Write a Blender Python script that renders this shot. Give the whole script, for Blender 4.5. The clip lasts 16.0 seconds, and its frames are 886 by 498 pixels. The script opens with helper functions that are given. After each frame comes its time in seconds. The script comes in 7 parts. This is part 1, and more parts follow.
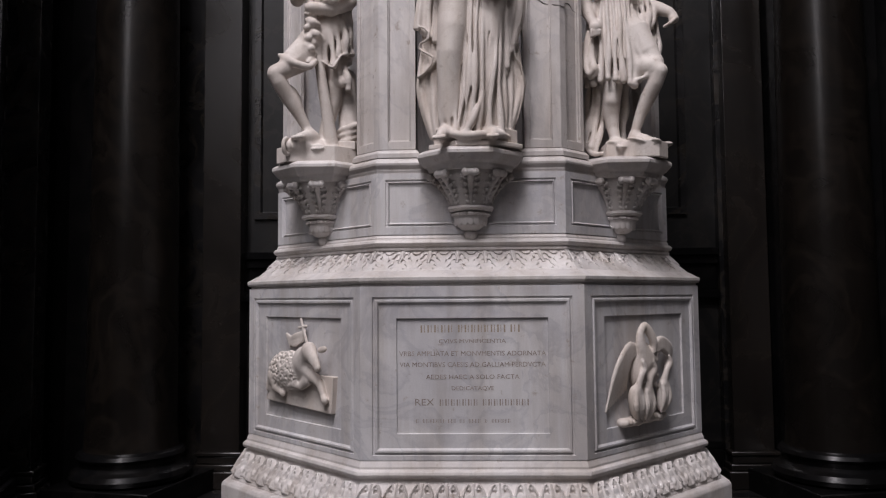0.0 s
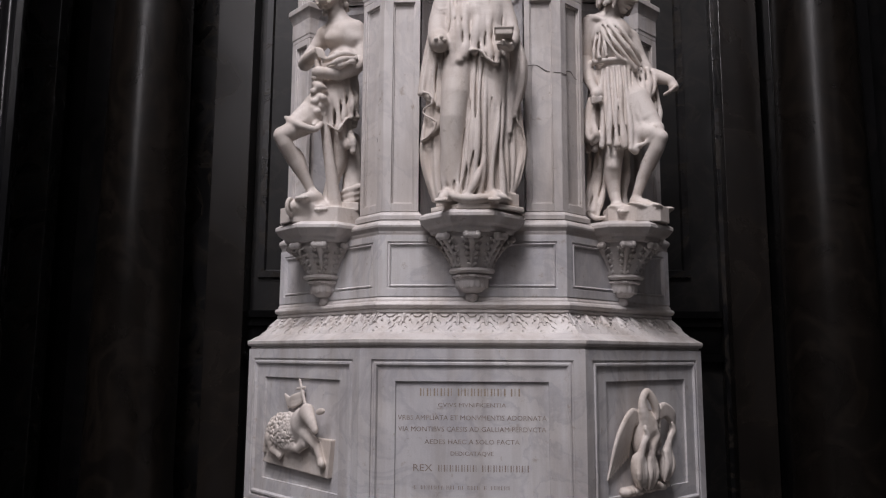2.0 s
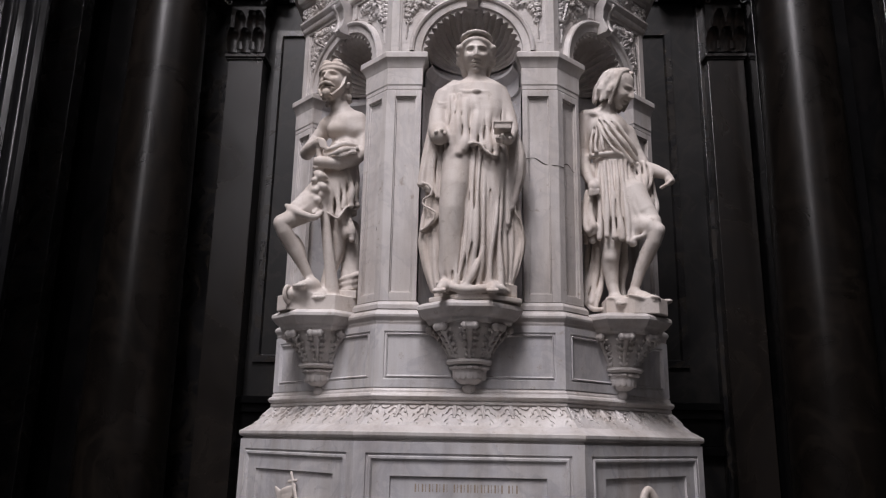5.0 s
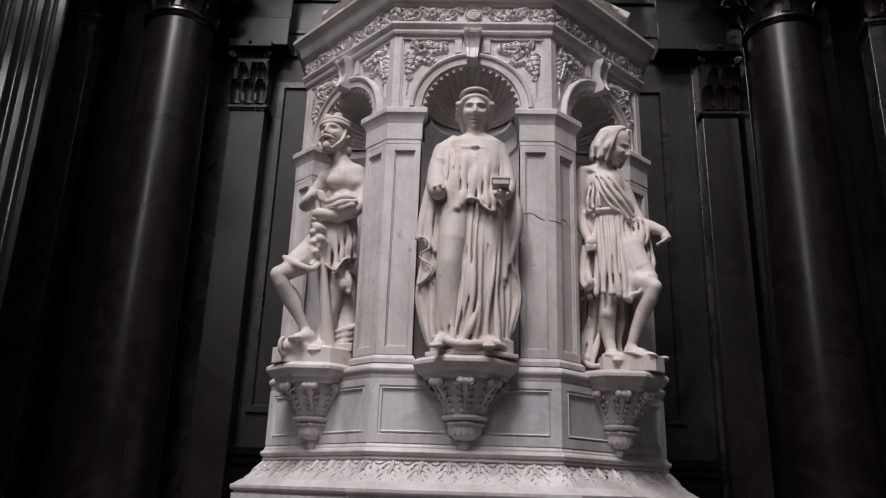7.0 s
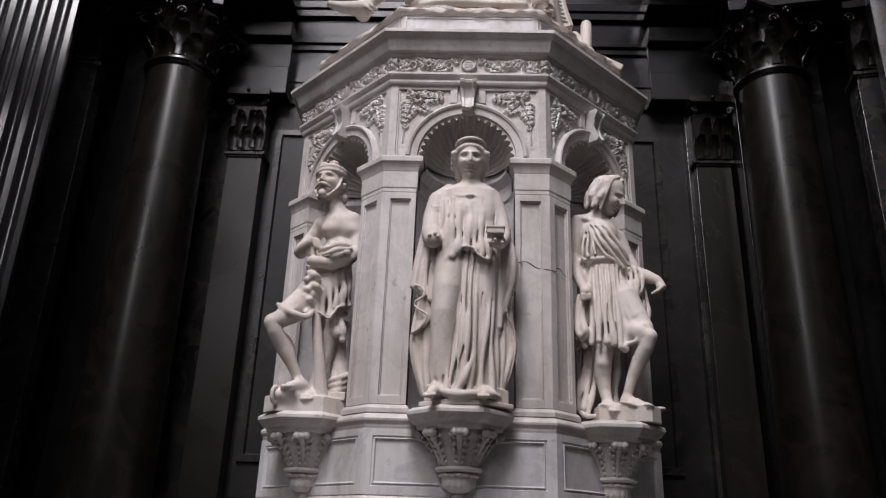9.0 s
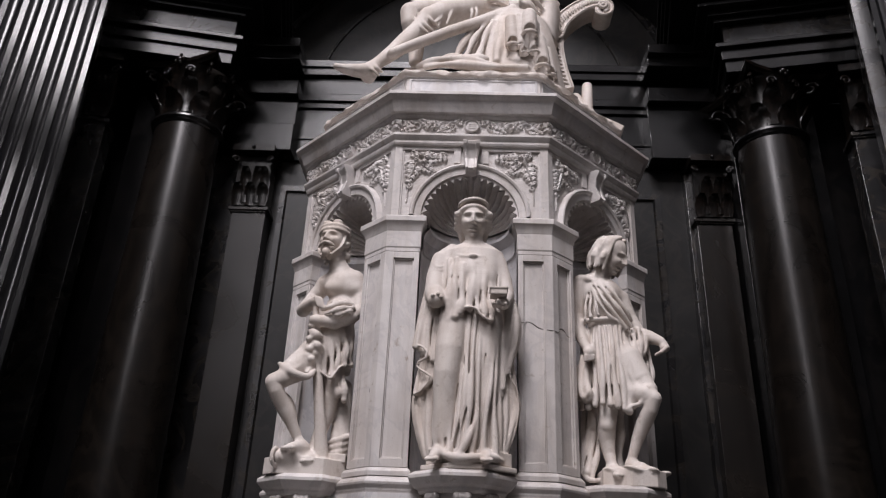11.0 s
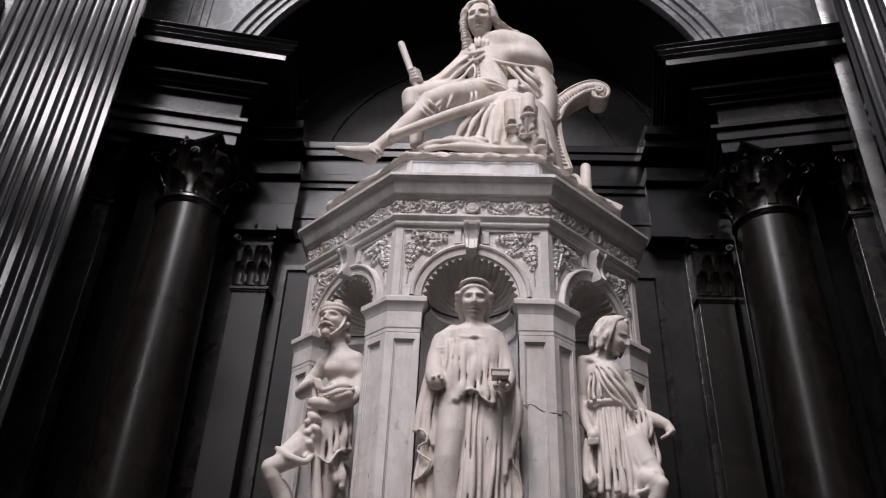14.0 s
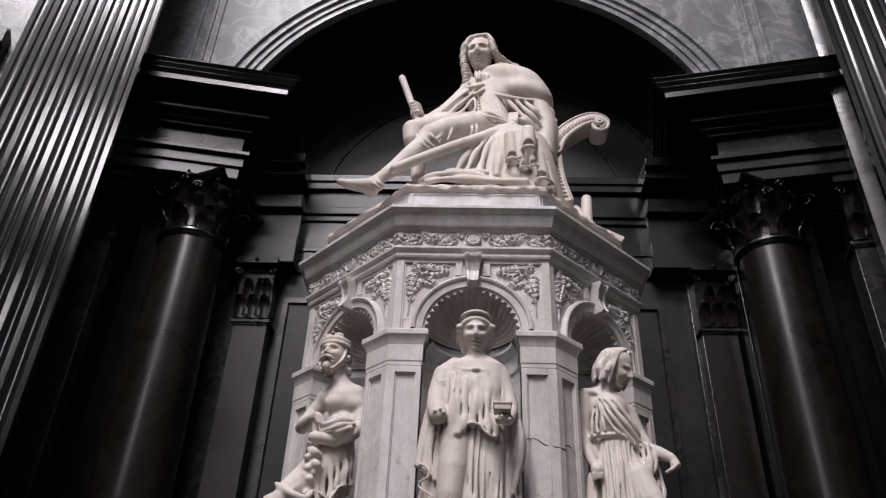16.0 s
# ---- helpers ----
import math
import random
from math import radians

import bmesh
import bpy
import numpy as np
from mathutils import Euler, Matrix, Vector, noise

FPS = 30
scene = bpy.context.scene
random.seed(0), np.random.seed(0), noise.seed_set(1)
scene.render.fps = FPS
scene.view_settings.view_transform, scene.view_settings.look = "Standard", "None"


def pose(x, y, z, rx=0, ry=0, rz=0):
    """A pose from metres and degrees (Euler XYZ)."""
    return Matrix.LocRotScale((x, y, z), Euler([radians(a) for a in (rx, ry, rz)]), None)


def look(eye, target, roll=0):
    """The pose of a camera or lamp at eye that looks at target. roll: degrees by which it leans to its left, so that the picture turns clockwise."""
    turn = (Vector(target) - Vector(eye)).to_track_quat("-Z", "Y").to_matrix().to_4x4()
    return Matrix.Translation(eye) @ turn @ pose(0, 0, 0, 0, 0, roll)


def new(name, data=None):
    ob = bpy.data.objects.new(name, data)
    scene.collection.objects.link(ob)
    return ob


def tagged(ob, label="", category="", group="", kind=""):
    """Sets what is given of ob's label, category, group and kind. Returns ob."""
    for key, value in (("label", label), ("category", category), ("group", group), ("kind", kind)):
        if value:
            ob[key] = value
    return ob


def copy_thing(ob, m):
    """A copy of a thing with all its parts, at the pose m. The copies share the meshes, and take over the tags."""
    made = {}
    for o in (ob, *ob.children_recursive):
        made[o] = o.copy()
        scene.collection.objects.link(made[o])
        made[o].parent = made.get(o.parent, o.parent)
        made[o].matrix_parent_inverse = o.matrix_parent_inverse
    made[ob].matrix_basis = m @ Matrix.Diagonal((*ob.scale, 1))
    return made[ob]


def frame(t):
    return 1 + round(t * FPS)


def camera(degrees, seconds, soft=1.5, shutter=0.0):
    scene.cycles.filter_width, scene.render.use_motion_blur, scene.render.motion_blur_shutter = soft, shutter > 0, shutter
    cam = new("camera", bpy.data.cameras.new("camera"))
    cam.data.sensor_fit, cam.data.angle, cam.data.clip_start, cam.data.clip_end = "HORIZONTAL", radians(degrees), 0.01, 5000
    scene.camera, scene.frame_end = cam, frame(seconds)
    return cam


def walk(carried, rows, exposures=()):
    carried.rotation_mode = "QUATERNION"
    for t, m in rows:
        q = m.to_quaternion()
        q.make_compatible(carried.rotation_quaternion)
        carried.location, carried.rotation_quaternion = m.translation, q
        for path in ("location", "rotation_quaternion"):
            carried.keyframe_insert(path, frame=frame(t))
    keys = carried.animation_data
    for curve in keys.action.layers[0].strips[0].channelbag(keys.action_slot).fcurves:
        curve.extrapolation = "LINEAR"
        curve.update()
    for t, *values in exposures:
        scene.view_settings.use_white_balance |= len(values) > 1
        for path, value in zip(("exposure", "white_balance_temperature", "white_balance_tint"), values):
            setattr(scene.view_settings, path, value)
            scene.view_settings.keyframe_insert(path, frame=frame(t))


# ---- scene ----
cam = camera(60.3, 16.0, soft=1.2)
PATH = [
    (0, (0.006, -5.532, 1.509), (-0.064, -3.537, 1.635), -0.5),
    (0.5, (0.014, -5.536, 1.513), (-0.064, -3.544, 1.684), -0.1),
    (1, (0.022, -5.538, 1.518), (-0.057, -3.55, 1.726), -0.0),
    (1.5, (0.026, -5.537, 1.524), (-0.055, -3.553, 1.765), 0.2),
    (2, (0.029, -5.534, 1.534), (-0.054, -3.555, 1.81), 0.3),
    (2.5, (0.027, -5.533, 1.543), (-0.056, -3.559, 1.854), 0.6),
    (3, (0.021, -5.529, 1.551), (-0.059, -3.561, 1.898), 0.8),
    (3.5, (0.022, -5.527, 1.557), (-0.054, -3.566, 1.942), 0.8),
    (4, (0.026, -5.528, 1.562), (-0.05, -3.574, 1.983), 0.9),
    (6.3, (0.02, -5.542, 1.61), (-0.054, -3.623, 2.171), 1.5),
    (6.5, (0.02, -5.544, 1.611), (-0.052, -3.629, 2.184), 1.7),
    (7, (0.02, -5.547, 1.616), (-0.049, -3.642, 2.221), 1.8),
    (7.5, (0.02, -5.544, 1.621), (-0.045, -3.649, 2.258), 1.9),
    (8, (0.02, -5.543, 1.626), (-0.041, -3.658, 2.29), 1.7),
    (8.5, (0.022, -5.544, 1.629), (-0.039, -3.668, 2.322), 1.8),
    (9, (0.026, -5.546, 1.635), (-0.035, -3.68, 2.352), 2.0),
    (11.5, (0.01, -5.579, 1.688), (-0.058, -3.783, 2.564), 2.5),
    (12, (0.015, -5.58, 1.692), (-0.056, -3.802, 2.604), 2.5),
    (12.5, (0.016, -5.579, 1.693), (-0.055, -3.817, 2.637), 2.5),
    (13, (0.015, -5.571, 1.698), (-0.056, -3.823, 2.667), 2.4),
    (13.5, (0.014, -5.57, 1.7), (-0.058, -3.836, 2.693), 2.6),
    (14, (0.013, -5.573, 1.705), (-0.061, -3.853, 2.723), 2.5),
    (14.5, (0.017, -5.574, 1.708), (-0.061, -3.868, 2.748), 2.5),
    (15, (0.019, -5.571, 1.71), (-0.06, -3.877, 2.769), 2.6),
    (15.5, (0.019, -5.57, 1.711), (-0.061, -3.887, 2.789), 2.5),
    (16, (0.019, -5.565, 1.712), (-0.062, -3.889, 2.801), 2.4),
]
walk(cam, [(t, look(eye, target, roll)) for t, eye, target, roll in PATH], exposures=[(0.0, -0.22, 6500, 16), (7.0, -0.18, 6500, 16), (16.0, -0.1, 6500, 16)])

# ---- light: the dome's drum windows, high over the chapel, and two added lamps ----
world = bpy.data.worlds.new("chapel_air")
world.use_nodes = True
scene.world = world
world.node_tree.nodes["Background"].inputs[0].default_value = (0.5, 0.55, 0.6, 1)
world.node_tree.nodes["Background"].inputs[1].default_value = 0.008

ROOM = Vector((0, -6.0, 0))          # axis of the rotunda
ROOM_R = 8.3


def area_light(azimuth, radius, z, width, height, watts, colour=(1.0, 0.978, 0.995)):
    data = bpy.data.lights.new("chapel_light", "AREA")
    data.shape, data.size, data.size_y, data.energy, data.color = "RECTANGLE", width, height, watts, colour
    ob = new("chapel_light", data)
    a = radians(azimuth)
    eye = ROOM + Vector((math.sin(a) * radius, math.cos(a) * radius, z))
    ob.matrix_world = look(eye, ROOM + Vector((0, 2.0, 3.0)))
    return ob


# azimuth 0 is the monument's side of the rotunda
for az, watts in ((-170, 1700), (-135, 1650), (-95, 300)):
    area_light(az, 5.6, 19.8, 2.4, 3.6, watts)
# lower unseen lamp, added for the highlights in the left flutes
area_light(-146, 6.6, 13.3, 2.6, 2.8, 900)
# tall narrow unseen lamp behind the camera, added for streaks on columns and flutes
area_light(-147, 8.0, 7.6, 0.55, 5.6, 240)

# ---- materials ----


def nodes_of(name):
    m = bpy.data.materials.new(name)
    m.use_nodes = True
    nt = m.node_tree
    return m, nt, nt.nodes["Principled BSDF"]


def add(nt, kind, **inputs):
    n = nt.nodes.new(kind)
    for key, v in inputs.items():
        n.inputs[key.replace("_", " ")].default_value = v
    return n


def ramp(nt, fac, *stops):
    r = nt.nodes.new("ShaderNodeValToRGB")
    while len(r.color_ramp.elements) < len(stops):
        r.color_ramp.elements.new(0.5)
    for e, (p, c) in zip(r.color_ramp.elements, stops):
        e.position, e.color = p, (*c, 1) if len(c) == 3 else c
    nt.links.new(fac, r.inputs[0])
    return r.outputs[0]


def mix(nt, fac, a, b, mode="MIX"):
    n = nt.nodes.new("ShaderNodeMix")
    n.data_type, n.blend_type = "RGBA", mode
    for sock, v in ((n.inputs["Factor"], fac), (n.inputs["A"], a), (n.inputs["B"], b)):
        if isinstance(v, (int, float)):
            sock.default_value = v
        elif isinstance(v, tuple):
            sock.default_value = (*v, 1)
        else:
            nt.links.new(v, sock)
    return n.outputs["Result"]


def marble(name, base, vein, vein_amount, scale, rough, rough_var, grain_bump, cloud=None, spec=0.5, stain=(0.8, 0.77, 0.74), specks=0.0):
    """Stone with soft clouds, warped thin veins, fine grain relief and uneven polish."""
    m, nt, b = nodes_of(name)
    co = nt.nodes.new("ShaderNodeTexCoord").outputs["Object"]
    geo = nt.nodes.new("ShaderNodeNewGeometry").outputs["Position"]
    big = add(nt, "ShaderNodeTexNoise", Scale=scale, Detail=6.0, Roughness=0.6, Distortion=1.2)
    nt.links.new(geo, big.inputs["Vector"])
    warp = add(nt, "ShaderNodeTexNoise", Scale=scale * 1.7, Detail=8.0, Roughness=0.55, Distortion=1.2)
    nt.links.new(geo, warp.inputs["Vector"])
    fine = add(nt, "ShaderNodeTexNoise", Scale=140.0, Detail=3.0, Roughness=0.6)
    nt.links.new(geo, fine.inputs["Vector"])
    veins = ramp(nt, warp.outputs["Fac"], (0.43, (0, 0, 0)), (0.5, (1, 1, 1)), (0.53, (0, 0, 0)))
    amount = nt.nodes.new("ShaderNodeMath")
    amount.operation = "MULTIPLY"
    nt.links.new(veins, amount.inputs[0])
    amount.inputs[1].default_value = vein_amount
    clouds = ramp(nt, big.outputs["Fac"], (0.3, cloud or tuple(c * 0.8 for c in base)), (0.62, base))
    col = mix(nt, amount.outputs[0], clouds, vein)
    speck = ramp(nt, fine.outputs["Fac"], (0.3, (0.94, 0.94, 0.94)), (0.6, (1, 1, 1)))
    col = mix(nt, 1.0, col, speck, "MULTIPLY")
    if specks:   # sparse brown spots of old dirt
        spot = add(nt, "ShaderNodeTexNoise", Scale=16.0, Detail=4.0, Roughness=0.7)
        nt.links.new(geo, spot.inputs["Vector"])
        hits = ramp(nt, spot.outputs["Fac"], (0.62, (0, 0, 0)), (0.72, (specks, specks, specks)))
        col = mix(nt, hits, col, (0.3, 0.23, 0.17))
    stretch = add(nt, "ShaderNodeMapping", Scale=(5.0, 5.0, 0.6))
    nt.links.new(geo, stretch.inputs["Vector"])
    drip = add(nt, "ShaderNodeTexNoise", Scale=1.0, Detail=5.0, Roughness=0.65)
    nt.links.new(stretch.outputs[0], drip.inputs["Vector"])
    streaks = ramp(nt, drip.outputs["Fac"], (0.36, stain), (0.56, (1, 1, 1)))
    col = mix(nt, 1.0, col, streaks, "MULTIPLY")
    nt.links.new(col, b.inputs["Base Color"])
    rr = nt.nodes.new("ShaderNodeMapRange")
    rr.inputs["To Min"].default_value, rr.inputs["To Max"].default_value = rough - rough_var, rough + rough_var
    nt.links.new(warp.outputs["Fac"], rr.inputs["Value"])
    nt.links.new(rr.outputs[0], b.inputs["Roughness"])
    b.inputs["Specular IOR Level"].default_value = spec
    bump = add(nt, "ShaderNodeBump", Strength=grain_bump, Distance=0.004)
    both = mix(nt, 0.5, fine.outputs["Fac"], big.outputs["Fac"])
    nt.links.new(both, bump.inputs["Height"])
    nt.links.new(bump.outputs[0], b.inputs["Normal"])
    return m


WHITE = marble("white_veined_marble", (0.7, 0.665, 0.645), (0.4, 0.385, 0.4), 0.3, 1.5, 0.48, 0.1, 0.16, cloud=(0.56, 0.525, 0.505), specks=0.6)
PANEL = marble("pale_grey_marble", (0.69, 0.675, 0.675), (0.36, 0.36, 0.4), 0.36, 1.7, 0.42, 0.1, 0.1, cloud=(0.53, 0.52, 0.535), specks=0.5)
STATUE = marble("statuary_marble", (0.71, 0.655, 0.61), (0.54, 0.47, 0.42), 0.3, 3.0, 0.62, 0.08, 0.22, cloud=(0.6, 0.545, 0.505), spec=0.35, stain=(0.86, 0.82, 0.78), specks=0.4)
BLACK = marble("black_polished_marble", (0.005, 0.005, 0.0054), (0.014, 0.012, 0.011), 0.3, 0.6, 0.24, 0.08, 0.03, cloud=(0.0022, 0.0022, 0.0024), spec=0.36)
GREYBLACK = marble("dark_grey_marble", (0.021, 0.0205, 0.0215), (0.05, 0.042, 0.033), 0.5, 1.3, 0.27, 0.16, 0.05, cloud=(0.003, 0.003, 0.0034))
BROWN = marble("brown_black_marble", (0.014, 0.0115, 0.01), (0.03, 0.023, 0.017), 0.2, 0.6, 0.28, 0.14, 0.04, cloud=(0.008, 0.007, 0.0065))
NICHE = marble("matt_dark_niche_marble", (0.013, 0.0125, 0.0125), (0.035, 0.03, 0.025), 0.3, 1.3, 0.46, 0.08, 0.05, cloud=(0.003, 0.003, 0.003), spec=0.33)
COLUMN = marble("brown_black_column_marble", (0.009, 0.0072, 0.006), (0.026, 0.02, 0.015), 0.25, 0.9, 0.29, 0.09, 0.04, cloud=(0.004, 0.0034, 0.003), spec=0.33)
GREY = marble("grey_bardiglio_marble", (0.2, 0.205, 0.215), (0.4, 0.4, 0.41), 0.5, 1.4, 0.36, 0.1, 0.04, cloud=(0.12, 0.124, 0.133))
BRONZE = marble("bronze_black_capital", (0.005, 0.0042, 0.0037), (0.022, 0.013, 0.009), 0.3, 3.0, 0.24, 0.08, 0.05, spec=0.3)
INK, _nt, _b = nodes_of("faded_brown_letter_paint")
_n = add(_nt, "ShaderNodeTexNoise", Scale=30.0, Detail=4.0)
_nt.links.new(ramp(_nt, _n.outputs["Fac"], (0.35, (0.42, 0.37, 0.33)), (0.65, (0.17, 0.13, 0.105))), _b.inputs["Base Color"])
_b.inputs["Roughness"].default_value = 0.7
GOLD, _nt, _b = nodes_of("worn_gilt_letter_paint")
_n = add(_nt, "ShaderNodeTexNoise", Scale=30.0, Detail=4.0)
_nt.links.new(ramp(_nt, _n.outputs["Fac"], (0.35, (0.45, 0.38, 0.3)), (0.65, (0.24, 0.18, 0.12))), _b.inputs["Base Color"])
_b.inputs["Roughness"].default_value = 0.6

# ---- mesh helpers ----
T8 = math.tan(radians(22.5))
C8 = math.cos(radians(22.5))


def mesh_ob(name, me, mat, parent=None, label="", sharp=32, bevel=0.0):
    for p in me.polygons:
        p.use_smooth = True
    me.set_sharp_from_angle(angle=radians(sharp))
    if mat and not me.materials:
        me.materials.append(mat)
    ob = new(name, me)
    ob.parent = parent
    if label:
        ob["label"] = label
    if bevel:
        b = ob.modifiers.new("worn_edges", "BEVEL")
        b.width, b.segments, b.limit_method, b.angle_limit = bevel, 2, "ANGLE", radians(25)
    return ob


def part(name, bm, mat, parent=None, label="", sharp=32, bevel=0.0):
    bmesh.ops.recalc_face_normals(bm, faces=bm.faces)
    me = bpy.data.meshes.new(name)
    bm.to_mesh(me)
    bm.free()
    return mesh_ob(name, me, mat, parent, label, sharp, bevel)


def share(ob, m):
    """A further object on the same mesh, turned or moved by m."""
    o = ob.copy()
    scene.collection.objects.link(o)
    o.parent = ob.parent
    o.matrix_basis = m
    return o


def turn8(k):
    return Matrix.Rotation(radians(45 * k), 4, "Z")


def thing(name, label, category, group="", kind="", at=(0, 0, 0)):
    e = new(name)
    e.location = at
    return tagged(e, label, category, group, kind)


def box(bm, x0, x1, y0, y1, z0, z1, m=None):
    vs = [bm.verts.new(((m or Matrix()) @ Vector((x, y, z)))) for z in (z0, z1) for x, y in ((x0, y0), (x1, y0), (x1, y1), (x0, y1))]
    for f in ((3, 2, 1, 0), (4, 5, 6, 7), (0, 1, 5, 4), (1, 2, 6, 5), (2, 3, 7, 6), (3, 0, 4, 7)):
        bm.faces.new([vs[i] for i in f])
    return vs


def loft(bm, rings, cap=True, closed=True):
    vr = [[bm.verts.new(p) for p in ring] for ring in rings]
    n = len(vr[0])
    for p, q in zip(vr, vr[1:]):
        for k in range(n if closed else n - 1):
            bm.faces.new((p[k], p[(k + 1) % n], q[(k + 1) % n], q[k]))
    if cap:
        bm.faces.new(vr[0][::-1])
        bm.faces.new(vr[-1])
    return vr


def octagon(a, z):
    r = a / C8
    return [(r * math.sin(radians(22.5 + 45 * k)), -r * math.cos(radians(22.5 + 45 * k)), z) for k in range(8)]


def octa(name, prof, mat, parent, label="", bevel=0.003):
    bm = bmesh.new()
    loft(bm, [octagon(a, z) for a, z in prof])
    return part(name, bm, mat, parent, label, 20, bevel)


def lathe(bm, prof, n=32, c=(0, 0), squash=1.0):
    loft(bm, [[(c[0] + r * math.cos(2 * math.pi * k / n), c[1] + squash * r * math.sin(2 * math.pi * k / n), z) for k in range(n)] for r, z in prof])


def ball(bm, c, r, rot=None, seg=14):
    c = Vector(c)
    r = r if hasattr(r, "__len__") else (r, r, r)
    nv = max(5, seg * 2 // 3)

    def at(a, b):
        v = Vector((r[0] * math.sin(b) * math.cos(a), r[1] * math.sin(b) * math.sin(a), r[2] * math.cos(b)))
        return bm.verts.new(c + (rot @ v if rot else v))
    rings = [[at(2 * math.pi * k / seg, math.pi * j / nv) for k in range(seg)] for j in range(1, nv)]
    top, low = at(0, 0), at(0, math.pi)
    for k in range(seg):
        n = (k + 1) % seg
        bm.faces.new((top, rings[0][k], rings[0][n]))
        bm.faces.new((low, rings[-1][n], rings[-1][k]))
        for p, q in zip(rings, rings[1:]):
            bm.faces.new((p[k], q[k], q[n], p[n]))


def bone(bm, p, q, r1, r2, seg=14):
    p, q = Vector(p), Vector(q)
    d = q - p
    rot = d.to_track_quat("Z", "Y").to_matrix()
    rings = [[p + d * s + rot @ Vector((r * math.cos(2 * math.pi * k / seg), r * math.sin(2 * math.pi * k / seg), 0)) for k in range(seg)] for s, r in ((0, r1), (1, r2))]
    loft(bm, rings)
    ball(bm, p, r1, None, seg)
    ball(bm, q, r2, None, seg)


def limb(bm, pts, seg=14):
    for (p, r), (q, s) in zip(pts, pts[1:]):
        bone(bm, p, q, r, s, seg)


def rects(bm, rows, cap=True):
    """Nested rectangles (x0, x1, z0, z1, y), joined from the outermost inwards: frames, mouldings and sunk fields."""
    loft_rows = [[(x0, y, z0), (x1, y, z0), (x1, y, z1), (x0, y, z1)] for x0, x1, z0, z1, y in rows]
    vr = [[bm.verts.new(p) for p in ring] for ring in loft_rows]
    for p, q in zip(vr, vr[1:]):
        for k in range(4):
            bm.faces.new((p[k], p[(k + 1) % 4], q[(k + 1) % 4], q[k]))
    if cap:
        bm.faces.new(vr[-1])


def smooth_path(pts, n):
    """n points on a smooth curve through rows of numbers."""
    pts = np.array(pts, float)
    t = np.linspace(0, len(pts) - 1, n)
    out = []
    for v in t:
        i = min(int(v), len(pts) - 2)
        f = v - i
        p0, p1, p2, p3 = pts[max(i - 1, 0)], pts[i], pts[i + 1], pts[min(i + 2, len(pts) - 1)]
        out.append(0.5 * (2 * p1 + (p2 - p0) * f + (2 * p0 - 5 * p1 + 4 * p2 - p3) * f * f + (3 * p1 - p0 - 3 * p2 + p3) * f ** 3))
    return np.array(out)


def tube(bm, pts, n=40, seg=12, flat=1.0):
    """A round bar (x, y, z, radius rows) along a smooth curve."""
    path = smooth_path(pts, n)
    rings = []
    for i, row in enumerate(path):
        d = Vector(path[min(i + 1, n - 1)][:3]) - Vector(path[max(i - 1, 0)][:3])
        rot = d.to_track_quat("Z", "Y").to_matrix()
        rings.append([Vector(row[:3]) + rot @ Vector((row[3] * math.cos(2 * math.pi * k / seg), flat * row[3] * math.sin(2 * math.pi * k / seg), 0)) for k in range(seg)])
    loft(bm, rings)


